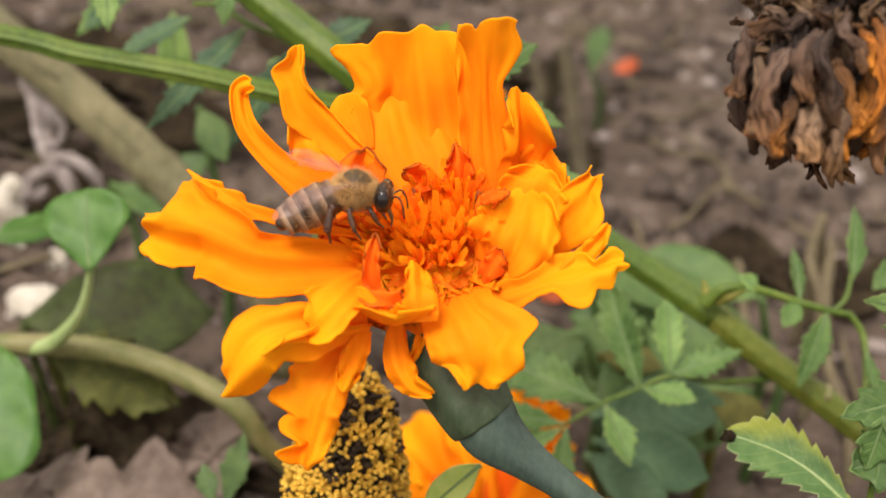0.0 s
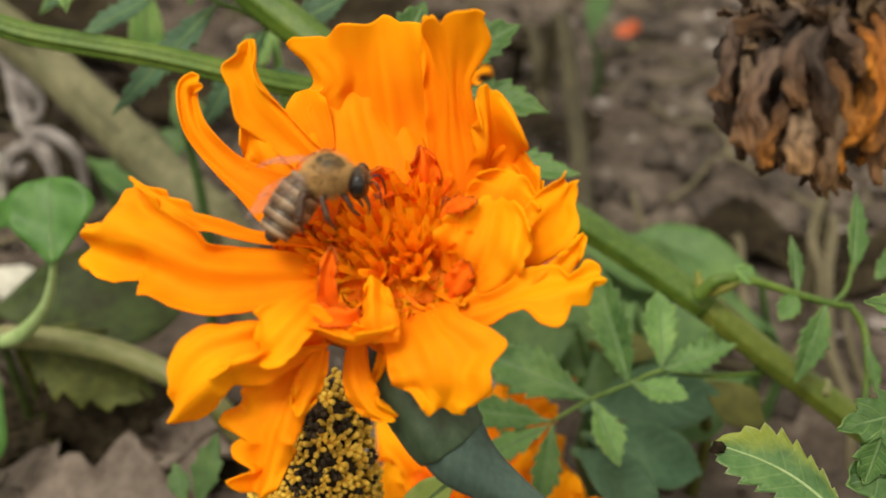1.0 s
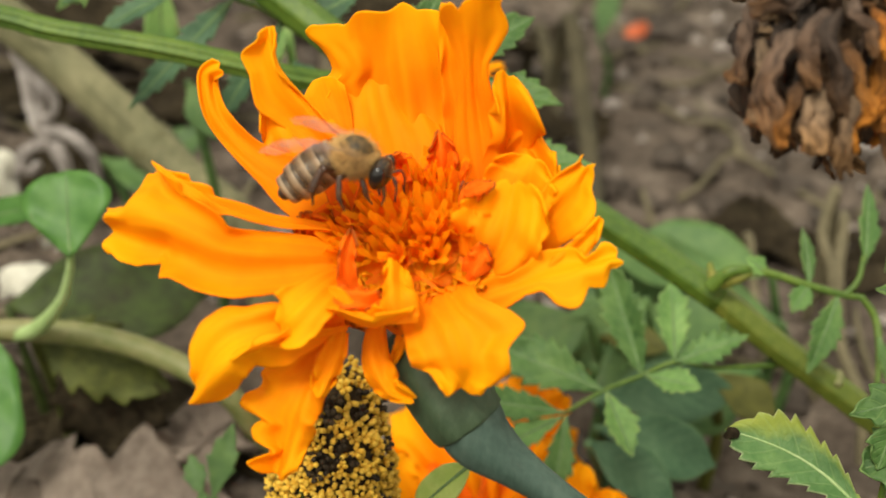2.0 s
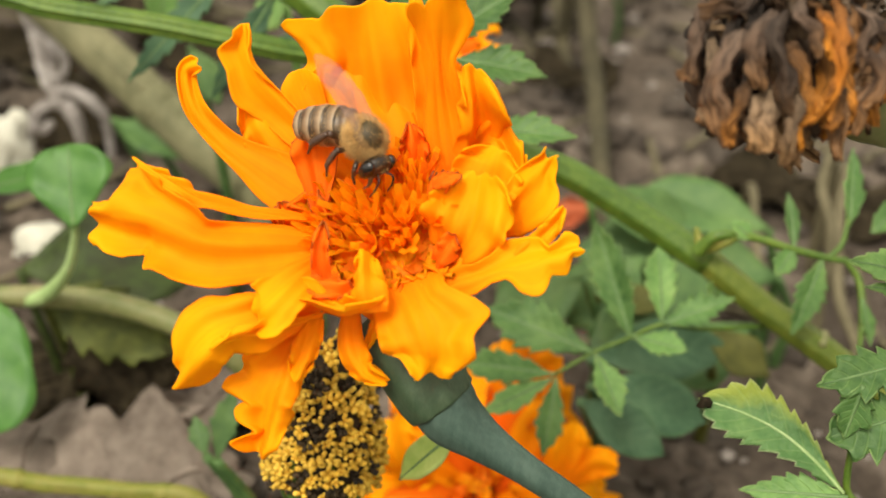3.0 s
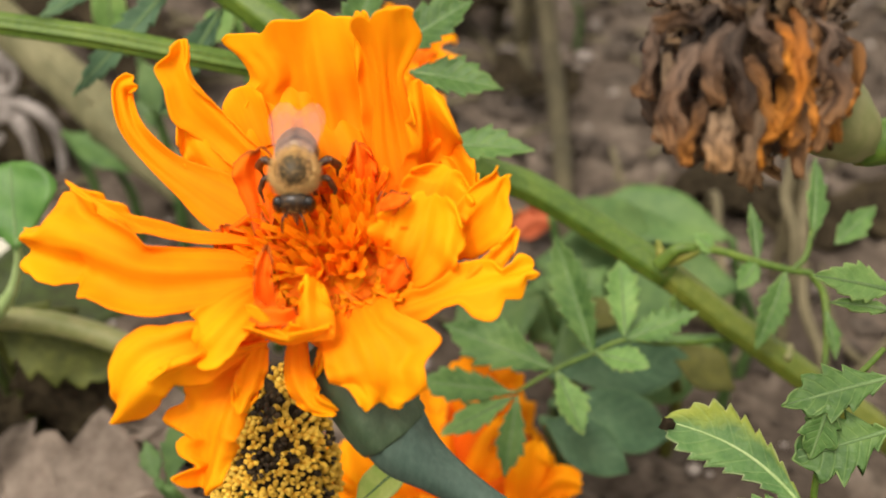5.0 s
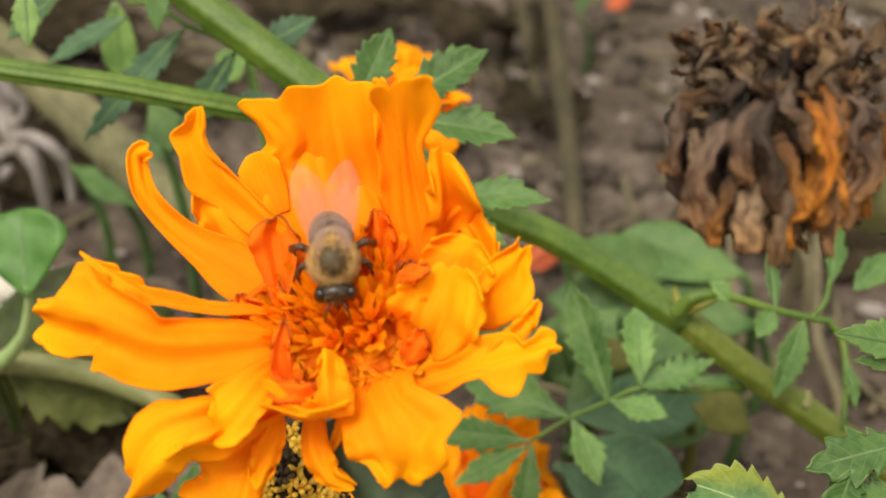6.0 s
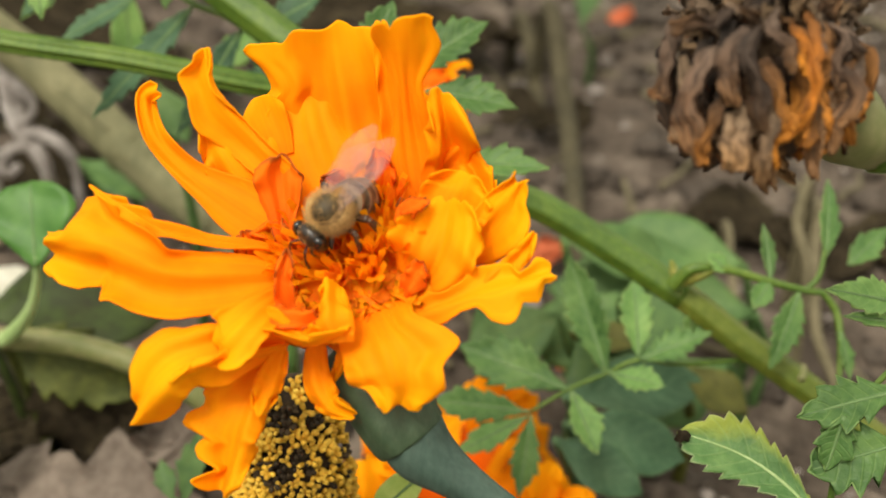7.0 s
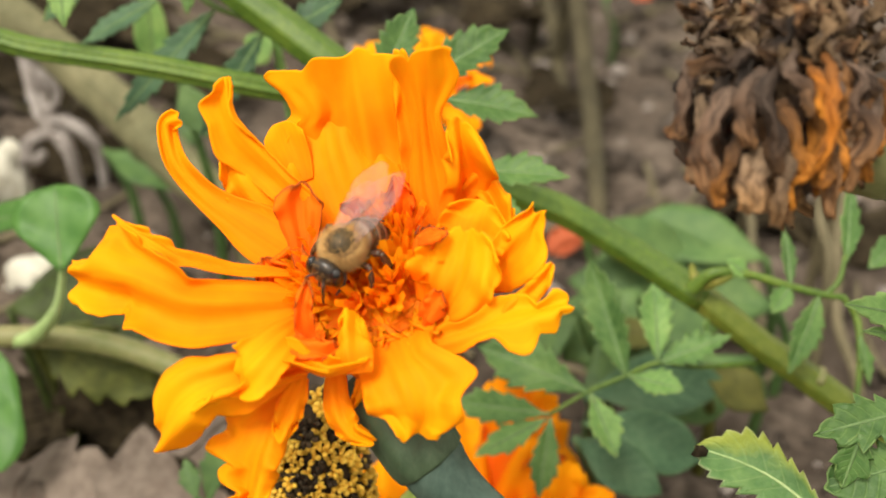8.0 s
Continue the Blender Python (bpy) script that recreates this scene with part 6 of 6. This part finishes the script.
def litter_leaf(at, size, seed, rise, material=LITTER, label="pale grey-brown dead leaf with a lobed edge on soil"):
    """A dead leaf on the soil with a lobed rim, a worn hole and a curled edge. Dark ones stand in for shade."""
    rng = np.random.RandomState(seed)
    nr, na = 16, 96
    c = np.array(at) * 0.001
    v, f = [], []
    ph = rng.uniform(0, 6.28, 6)
    for top in (1, 0):
        for i in range(nr):
            for j in range(na):
                t = 2 * np.pi * j / na
                edge = size * (0.8 + 0.24 * abs(np.sin(3.5 * t + ph[0])) + 0.13 * np.sin(5 * t + ph[1]) + 0.07 * np.sin(13 * t + ph[2]) + 0.03 * np.sin(29 * t))
                r = edge * (0.05 + 0.95 * i / (nr - 1))
                x, y = c[0] + r * np.cos(t) * 1.25, c[1] + r * np.sin(t) * 0.8
                z = c[2] + rise * (y - c[1]) / size + 0.004 * noise.noise(Vector((x * 90, y * 90, seed))) + 0.0016 * noise.noise(Vector((x * 260, y * 260, seed))) + 0.005 * (i / nr) ** 4 * np.sin(3 * t + ph[3])
                z = max(z, ground_height(x, y) + 0.0015)
                v.append((x, y, z - 0.0005 * (1 - top)))
    n = nr * na
    for i in range(nr - 1):
        for j in range(na):
            a, b, cc, d = i * na + j, i * na + (j + 1) % na, (i + 1) * na + (j + 1) % na, (i + 1) * na + j
            f += [(a, d, cc, b), (n + a, n + b, n + cc, n + d)]
    for j in range(na):
        for i in (0, nr - 1):
            a, b = i * na + j, i * na + (j + 1) % na
            f.append((a, b, n + b, n + a) if i == 0 else (b, a, n + a, n + b))
    foot = np.array((c[0], c[1], ground_height(c[0], c[1])))
    ob = thing("dead_leaf_or_shade", foot, label, "dead leaf", "leaf litter")
    part("leaf_blade", (np.array(v), f, None), material, ob)
    grid = np.array(v)[:n].reshape(nr, na, 3)
    # the rib runs across the blade from rim to rim, side veins leave the middle
    rim = int(ph[4] / 6.283 * na) % na
    rise_by = np.array((0, 0, 0.0003))
    part("midrib", tube(np.vstack([grid[::-3, rim], grid[2::3, (rim + na // 2) % na]]) + rise_by, [0.0004, 0.0006, 0.0003], 6, 24), material, ob)
    for k in (1, 2, 4, 5):
        part("side_vein", tube(grid[1::3, (rim + k * na // 6 + 3) % na] + rise_by, [0.0004, 0.0002], 6, 14), material, ob)
    return ob


for k, (p, s, rise) in enumerate(zip(LITTER_AT, (0.021, 0.019, 0.007, 0.008), (0.004, 0.006, 0.003, 0.003))):
    litter_leaf(p, s, 60 + k, rise)
# dark sheets laid in the hollow in place of its shade
for k, p in enumerate(HOLLOW_SHADE_AT):
    litter_leaf(p, 0.021, 80 + k, -0.004, ROT_AND_SHADE, "dark leaf-shaped sheet standing in for shade in the hollow under the weed")
# added dark sheets farther off, standing in for shaded gaps in the soil
for k, (p, size) in enumerate(SHADE_PATCH_AT):
    litter_leaf(p, size, 90 + k, 0.002, ROT_AND_SHADE, "dark brown leaf-shaped sheet standing in for shade on the soil")


def small_bloom(name, at, size, petals, label, seed, tilt):
    """Another marigold bloom: rings of ruffled petals round a bed of curled ones, on a calyx and stalk."""
    rng = random.Random(seed)
    axis = unit(tilt)
    x = unit(np.cross(axis, (0, 0, 1)))
    y = np.cross(x, axis)
    foot = np.array((at[0] + 0.006, at[1] + 0.012, ground_height(at[0] + 0.006, at[1] + 0.012) - 0.001))
    ob = thing(name, foot, label, "flower")
    low = at - axis * 0.4 * size
    part("stalk", tube([foot, (foot + low) / 2 + np.array((0.002, 0.001, 0)), low - axis * 0.004, low], [0.0018, 0.0017, 0.002, 0.0034], 14, 24), CALYX, ob)
    part("calyx", tube([low - axis * 0.002, low + axis * size * 0.2, at], [0.0026, 0.0046, 0.0056], 24, 14, 8, 0.05), CALYX, ob)
    for k in range(petals):
        ring = k % 3
        t = 6.283 * k / petals + rng.uniform(-0.12, 0.12) + ring * 0.3
        out = x * math.cos(t) + y * math.sin(t)
        l = size * (1.0 - 0.2 * ring) * rng.uniform(0.68, 1.12)
        up = 0.15 + 0.28 * ring
        pts = [at + out * l * 0.12, at + out * l * 0.45 + axis * l * up * 0.5, at + out * l * 0.8 + axis * l * up * 0.7, at + out * l + axis * l * (up * 0.6 - 0.12)]
        w = [size * q * rng.uniform(0.7, 1.05) for q in (0.08, 0.13, 0.17, 0.2, 0.15)]
        part("ray_petal", blade(pts, w, w, axis, ruffle=size * 0.05, waves=2, lobes=0.12, lobe_n=3, round_tip=0.2, seed=seed * 50 + k, nu=18, nv=11), PETAL if ring < 2 or k % 2 else PETAL_RED, ob)
    for k in range(34):
        t, r = rng.uniform(0, 6.283), size * 0.36 * rng.random() ** 0.5
        out = x * math.cos(t) + y * math.sin(t)
        part("curled_floret", curl(at + out * r + axis * 0.001, axis, out * (1 if k % 2 else -1), size * 0.3, 0.0008, 2.0, k), FLORET if k % 3 else FLORET_RED, ob)
    return ob


LOW_HEAD = small_bloom("low_marigold", LOW_BLOOM, 0.0268, 42, "second orange marigold low among the leaves", 3, (0.1, -0.55, 0.8))
# its longer outer petals
part("ray_petal", blade([np.array(p) * 0.001 for p in ((5.0, 148.2, 25.8), (5.1, 148.5, 31.7), (3.5, 149.7, 35.6))], (0.00202, 0.00322, 0.00403, 0.00403, 0.00322), (0.00202, 0.00322, 0.00403, 0.00403, 0.00322), (0.09, -0.71, 0.70), ruffle=0.0006, waves=2, lobes=0.09, lobe_n=3, round_tip=0.16, cup=-0.0006, seed=554, nu=30, nv=15), PETAL, LOW_HEAD)
part("ray_petal", blade([np.array(p) * 0.001 for p in ((9.7, 149.2, 26.3), (9.9, 149.0, 31.5), (11.7, 149.8, 34.2))], (0.00131, 0.00210, 0.00263, 0.00263, 0.00210), (0.00131, 0.00210, 0.00263, 0.00263, 0.00210), (0.09, -0.71, 0.70), ruffle=0.0006, waves=2, lobes=0.09, lobe_n=3, round_tip=0.16, cup=-0.0006, seed=555, nu=30, nv=15), PETAL, LOW_HEAD)
part("ray_petal", blade([np.array(p) * 0.001 for p in ((13.7, 140.3, 15.8), (14.5, 140.6, 23.3), (14.5, 142.2, 27.5))], (0.00165, 0.00264, 0.00330, 0.00330, 0.00264), (0.00165, 0.00264, 0.00330, 0.00330, 0.00264), (0.09, -0.71, 0.70), ruffle=0.0006, waves=2, lobes=0.09, lobe_n=3, round_tip=0.16, cup=-0.0006, seed=556, nu=30, nv=15), PETAL, LOW_HEAD)
part("ray_petal", blade([np.array(p) * 0.001 for p in ((14.9, 141.0, 16.5), (19.0, 140.3, 21.9), (22.6, 140.2, 22.9))], (0.00121, 0.00194, 0.00243, 0.00243, 0.00194), (0.00121, 0.00194, 0.00243, 0.00243, 0.00194), (0.09, -0.71, 0.70), ruffle=0.0006, waves=2, lobes=0.09, lobe_n=3, round_tip=0.16, cup=-0.0006, seed=557, nu=30, nv=15), PETAL, LOW_HEAD)
part("ray_petal", blade([np.array(p) * 0.001 for p in ((-6.7, 137.5, 15.6), (-9.6, 135.1, 23.5), (-11.4, 136.7, 28.2))], (0.00156, 0.00250, 0.00312, 0.00312, 0.00250), (0.00156, 0.00250, 0.00312, 0.00312, 0.00250), (0.09, -0.71, 0.70), ruffle=0.0006, waves=2, lobes=0.09, lobe_n=3, round_tip=0.16, cup=-0.0006, seed=558, nu=30, nv=15), PETAL, LOW_HEAD)
part("ray_petal", blade([np.array(p) * 0.001 for p in ((-7.2, 137.9, 16.3), (-10.7, 134.5, 22.9), (-13.4, 134.1, 24.6))], (0.00113, 0.00180, 0.00225, 0.00225, 0.00180), (0.00113, 0.00180, 0.00225, 0.00225, 0.00180), (0.09, -0.71, 0.70), ruffle=0.0006, waves=2, lobes=0.09, lobe_n=3, round_tip=0.16, cup=-0.0006, seed=559, nu=30, nv=15), PETAL, LOW_HEAD)
small_bloom("rear_marigold", REAR_BLOOM, 0.0145, 24, "small orange marigold behind the leaves", 7, (0.0, -0.5, 0.85))


def spent_head():
    """A dome of dark seeds tipped with dry yellow florets."""
    top, low = SPENT_TOP, SPENT_LOW
    axis = unit(top - low)
    x = unit(np.cross(axis, (0.2, -0.9, 0.1)))
    y = np.cross(axis, x)
    h = np.linalg.norm(top - low)
    foot = np.array((low[0] + 0.002, low[1] + 0.01, ground_height(low[0], low[1] + 0.01) - 0.001))
    ob = thing("spent_marigold_head", foot, "spent marigold head of dark seeds with dry yellow tips", "flower")
    prof = [0.0010, 0.0032, 0.0044, 0.0055, 0.0062, 0.0056]
    part("core", tube([top - axis * h * k for k in (0, 0.12, 0.3, 0.55, 0.8, 1.0)], prof, 24, 24, 0, 0, 0.06), SEED_DARK, ob)
    part("stalk", tube([low, low - axis * 0.006, (low + foot) / 2, foot], [0.004, 0.0022, 0.0016, 0.0016], 14, 24), STEM, ob)
    rng = random.Random(8)
    n = 430
    for k in range(n):
        s = (k + 0.5) / n
        s = s**0.72 * 0.97
        t = k * 2.39996
        r = float(np.interp(s, [0, 0.12, 0.3, 0.55, 0.8, 1.0], prof))
        out = x * math.cos(t) + y * math.sin(t)
        at = top - axis * h * s + out * r
        d = unit(out + axis * (0.9 - 0.7 * s))
        if d @ np.array((0, -0.85, 0.5)) < -0.1:
            continue
        u1 = unit(np.cross(d, axis + x * 0.3))
        u2 = np.cross(d, u1)
        turn, count, size = rng.uniform(0, 6), rng.choice((2, 3, 4, 5)), rng.uniform(0.7, 1.15)
        at = at + (u1 * rng.uniform(-1, 1) + u2 * rng.uniform(-1, 1)) * 0.0004
        tuft = []
        for q in range(count):
            w = turn + 6.283 * q / count + rng.uniform(-0.4, 0.4)
            ray = unit(u1 * math.cos(w) + u2 * math.sin(w) + d * rng.uniform(0.1, 1.5))
            a = at + d * 0.0006
            tuft.append(tube([a + ray * 0.0001, a + ray * 0.0005 * size, a + ray * 0.00095 * size + d * 0.0002], [0.0001, 0.00031 * size, 0.00026 * size], 7, 7, 0, 0, 0.12, k + q))
        tuft.append(tube([at - d * 0.0008, at + d * 0.0006], [0.0002, 0.00026], 7, 5))
        part("floret_tuft", joined(tuft), SEED_DARK if rng.random() < 0.22 else SEED_TIP, ob)
    for k in range(5):
        t = 2.6 + k * 0.75
        out = x * math.cos(t) + y * math.sin(t)
        a = low + out * 0.0042
        part("sepal", blade([a - axis * 0.003, a + out * 0.0012, a + axis * 0.005 + out * 0.0022], [0.0012, 0.0016, 0.0014, 0.0009, 0.0003], [0.0012, 0.0016, 0.0014, 0.0009, 0.0003], out, cup=-0.0003, seed=k, nu=10, nv=7), STEM, ob)


spent_head()


def withered_head():
    """A dead bloom: matted florets on top, shrivelled straps of petals hanging all round, on its own calyx."""
    c, rt, up, near = DEAD, DEAD_RIGHT * 0.93, DEAD_UP * 0.94, DEAD_NEAR * 0.93
    foot = np.array((c[0] + 0.05, c[1] + 0.035, ground_height(c[0] + 0.05, c[1] + 0.035) - 0.001))
    ob = thing("withered_marigold_head", foot, "withered brown marigold head with drooping shrivelled petals", "dead flower")
    low = c + rt * 0.0088 - up * 0.0062 - near * 0.006
    part("calyx", tube([c - near * 0.002, c + rt * 0.003 - up * 0.002 - near * 0.004, low, low + rt * 0.003 - up * 0.002 - near * 0.003], [0.0026, 0.0038, 0.0034, 0.002], 20, 18, 8, 0.05), WEED_STALK, ob, "fading green calyx")
    part("stalk", tube([low + rt * 0.003 - up * 0.002 - near * 0.003, low + rt * 0.014 - up * 0.005 - near * 0.006, (low + foot) / 2 + np.array((0.016, 0, 0.008)), foot], [0.0021, 0.0018, 0.0018], 14, 30), STEM, ob)
    part("core", lump(c, (0.0050, 0.0046, 0.0062), 4, 0.3, 3), DARK, ob)
    rng = random.Random(21)
    # hanging straps, ring by ring
    for k in range(96):
        ring = k % 4
        t = 6.283 * (k // 4) / 24 + ring * 0.05 + rng.uniform(-0.09, 0.09)
        out = rt * math.cos(t) + near * math.sin(t) * 0.9
        start = c + out * (0.0030 + 0.0010 * ring + rng.uniform(-0.0006, 0.0006)) + up * (0.0050 - 0.0011 * ring + rng.uniform(-0.0008, 0.0008))
        end = -0.0104 + rng.uniform(-0.0016, 0.0030) + 0.0026 * abs(math.cos(t)) ** 3
        l = max(0.003, (start - c) @ up / (up @ up) - end) * (1 if rng.random() < 0.72 else rng.uniform(0.4, 0.8))
        bulge = rng.uniform(0.0004, 0.0017)
        sway = rt * rng.uniform(-0.0009, 0.0009) + near * rng.uniform(-0.0005, 0.0005)
        pts = [start, start + out * bulge - up * l * 0.16 + sway * 0.8, start + out * bulge * 1.2 - up * l * 0.38 - sway, start + out * bulge * 0.7 - up * l * 0.6 + sway * 0.7, start + out * bulge * rng.uniform(0.2, 1.1) - up * l * 0.82 - sway * 0.5, start + out * bulge * rng.uniform(-1.4, 0.8) - up * l + sway * 1.6]
        w = rng.uniform(0.0004, 0.00115)
        ws = [w * q for q in (0.6, 0.9, 0.8, 1.0, 1.15, 0.6)]
        warm = math.cos(t) > 0.0 and math.sin(t) > -0.3 and rng.random() < 0.2
        part("shrivelled_petal", blade(pts, ws, ws, out, cup=rng.choice([-1, -1, 1]) * w * rng.uniform(0.9, 1.7), ruffle=w * 0.3, waves=rng.uniform(0.8, 1.8), lobes=0.1, lobe_n=2, twist=rng.uniform(-0.7, 0.7), thick=0.00025, crumple=0.0005, seed=700 + k, nu=34, nv=9), STRAP_WARM if warm else STRAP_TAN if rng.random() < 0.25 else STRAP, ob)
    # matted florets on the top
    for k in range(240):
        t, r = rng.uniform(0, 6.283), 0.0066 * rng.random() ** 0.5
        out = rt * math.cos(t) + near * math.sin(t)
        at = c + out * r + up * (0.0048 - 0.25 * r + rng.uniform(-0.0034, 0.0018))
        d = unit(up * rng.uniform(0.2, 1.0) + out * rng.uniform(-0.3, 1.0) + rt * rng.uniform(-0.8, 0.8) + near * rng.uniform(-0.5, 0.8))
        l = rng.uniform(0.002, 0.004)
        e = unit(np.array([rng.uniform(-1, 1) for _ in range(3)]))
        pts = [at, at + d * l * 0.4 + e * 0.0005, at + d * l * 0.8 - e * 0.0003, at + d * l * 0.9 + e * 0.0014]
        w = rng.uniform(0.0002, 0.0006)
        part("dry_floret", blade(pts, [w, w, w, w * 0.6], [w, w, w, w * 0.6], near + e * 0.5, cup=w, ruffle=w * 0.5, twist=rng.uniform(-2, 2), nu=12, nv=5, crumple=0.0003, seed=900 + k), rng.choice([DRY, STRAP, DRY_TAN]), ob)
    return ob


def dead_petal(ob, line, w, material, seed, twist=0.0, cup=1.0, label=""):
    """A shrivelled petal that hangs over the front of the dead bloom, rolled in at its rims."""
    ws = [w * 0.001 * q for q in (0.55, 0.95, 0.85, 1.05, 1.1, 0.8)]
    geo = blade([np.array(p) * 0.001 for p in line], ws, ws, DEAD_NEAR, cup=-cup * w * 0.001, ruffle=w * 0.00035, waves=1.6, lobes=0.1, lobe_n=3, round_tip=0.12, twist=twist, thick=0.00025, crumple=0.0004, seed=1200 + seed, nu=44, nv=13)
    part("shrivelled_petal", geo, material, ob, label)


DEAD_HEAD = withered_head()
dead_petal(DEAD_HEAD, [(26.1, 91.4, 114.4), (25.0, 89.5, 113.2), (25.1, 88.1, 111.5), (25.9, 87.6, 110.0)], 0.65, STRAP, 1, 0.4, 1.2)
dead_petal(DEAD_HEAD, [(27.0, 91.3, 115.0), (26.1, 89.2, 113.5), (27.2, 87.8, 111.6), (27.2, 87.2, 110.2), (27.9, 86.5, 108.4)], 0.67, STRAP, 2, -0.5, 1.3)
dead_petal(DEAD_HEAD, [(24.1, 91.5, 113.1), (23.1, 89.6, 111.8), (22.3, 87.9, 109.9), (23.1, 86.8, 107.6), (24.1, 86.1, 105.7)], 0.87, STRAP, 3, 0.3, 1)
dead_petal(DEAD_HEAD, [(21.0, 95.2, 113.9), (20.7, 92.9, 112.0), (20.6, 91.1, 109.6), (20.3, 90.6, 108.4)], 0.69, STRAP, 4, 0.5, 1)
dead_petal(DEAD_HEAD, [(28.0, 91.8, 116.2), (27.8, 90.2, 115.2), (29.0, 89.1, 113.9), (29.4, 88.6, 112.4)], 0.50, STRAP, 5, -0.3, 1.2)
dead_petal(DEAD_HEAD, [(31.1, 96.4, 115.7), (32.6, 94.8, 114.3), (34.6, 93.9, 113.1), (35.5, 94.2, 112.9)], 0.56, STRAP, 6, 0.2, 1)
dead_petal(DEAD_HEAD, [(35.3, 95.7, 111.9), (34.8, 93.6, 110.1), (34.2, 91.8, 108.1), (34.0, 90.5, 105.5)], 0.67, STRAP, 7, 0.4, 1.2)
dead_petal(DEAD_HEAD, [(26.5, 88.9, 109.2), (26.1, 86.8, 107.5), (26.7, 85.4, 105.8)], 1.28, STRAP_TAN, 8, 0.1, 0.5)
dead_petal(DEAD_HEAD, [(28.5, 89.0, 110.3), (28.5, 87.0, 108.6), (28.1, 85.6, 107.1), (28.2, 84.8, 105.2)], 0.59, STRAP_TAN, 9, -0.4, 1)
dead_petal(DEAD_HEAD, [(30.3, 92.8, 115.8), (31.1, 91.1, 114.5), (31.3, 89.6, 112.6), (31.4, 88.5, 110.5), (30.3, 87.6, 108.7), (29.2, 87.2, 107.7), (29.3, 86.5, 106.2)], 0.62, STRAP_GOLD, 10, 0.3, 0.9, 'golden shrivelled petal')
dead_petal(DEAD_HEAD, [(29.2, 92.0, 115.2), (30.0, 90.5, 114.2), (30.5, 89.1, 112.5)], 0.42, STRAP_GOLD, 11, 0.2, 0.8)
dead_petal(DEAD_HEAD, [(27.4, 90.6, 112.5), (28.3, 89.0, 111.4), (29.3, 87.7, 109.7), (29.9, 87.3, 108.4)], 0.65, STRAP_WARM, 12, -0.2, 1)
dead_petal(DEAD_HEAD, [(24.7, 88.8, 109.9), (24.3, 86.9, 108.6), (23.7, 85.7, 107.3), (24.1, 85.2, 106.0)], 0.52, STRAP_WARM, 13, 0.3, 1)
dead_petal(DEAD_HEAD, [(32.1, 91.3, 109.3), (32.0, 89.3, 107.8), (31.4, 88.2, 106.8)], 0.61, STRAP_WARM, 14, 0, 0.8)
dead_petal(DEAD_HEAD, [(33.6, 95.7, 114.0), (33.8, 93.6, 112.3), (33.8, 91.8, 110.0)], 0.46, STRAP, 15, 0.3, 1)
dead_petal(DEAD_HEAD, [(21.5, 92.0, 111.6), (22.2, 89.8, 109.5), (21.8, 87.9, 107.2), (22.1, 87.5, 106.1)], 0.59, STRAP_TAN, 16, -0.3, 1)
dead_petal(DEAD_HEAD, [(25.0, 93.6, 115.3), (23.7, 92.1, 114.7), (22.1, 91.5, 114.6), (20.6, 91.1, 113.7)], 0.61, STRAP, 17, 0.4, 1)
dead_petal(DEAD_HEAD, [(28.3, 95.0, 117.7), (27.4, 93.0, 116.3), (26.2, 91.8, 115.2)], 0.65, STRAP, 18, 0.5, 1)
dead_petal(DEAD_HEAD, [(32.9, 96.7, 117.6), (31.2, 95.3, 117.3), (29.5, 95.0, 117.7)], 0.65, STRAP, 19, 0.5, 1)
dead_petal(DEAD_HEAD, [(32.9, 92.2, 107.8), (33.8, 92.5, 109.6), (35.3, 92.5, 109.8)], 0.50, STRAP_TAN, 20, 0.5, 1)


motions()
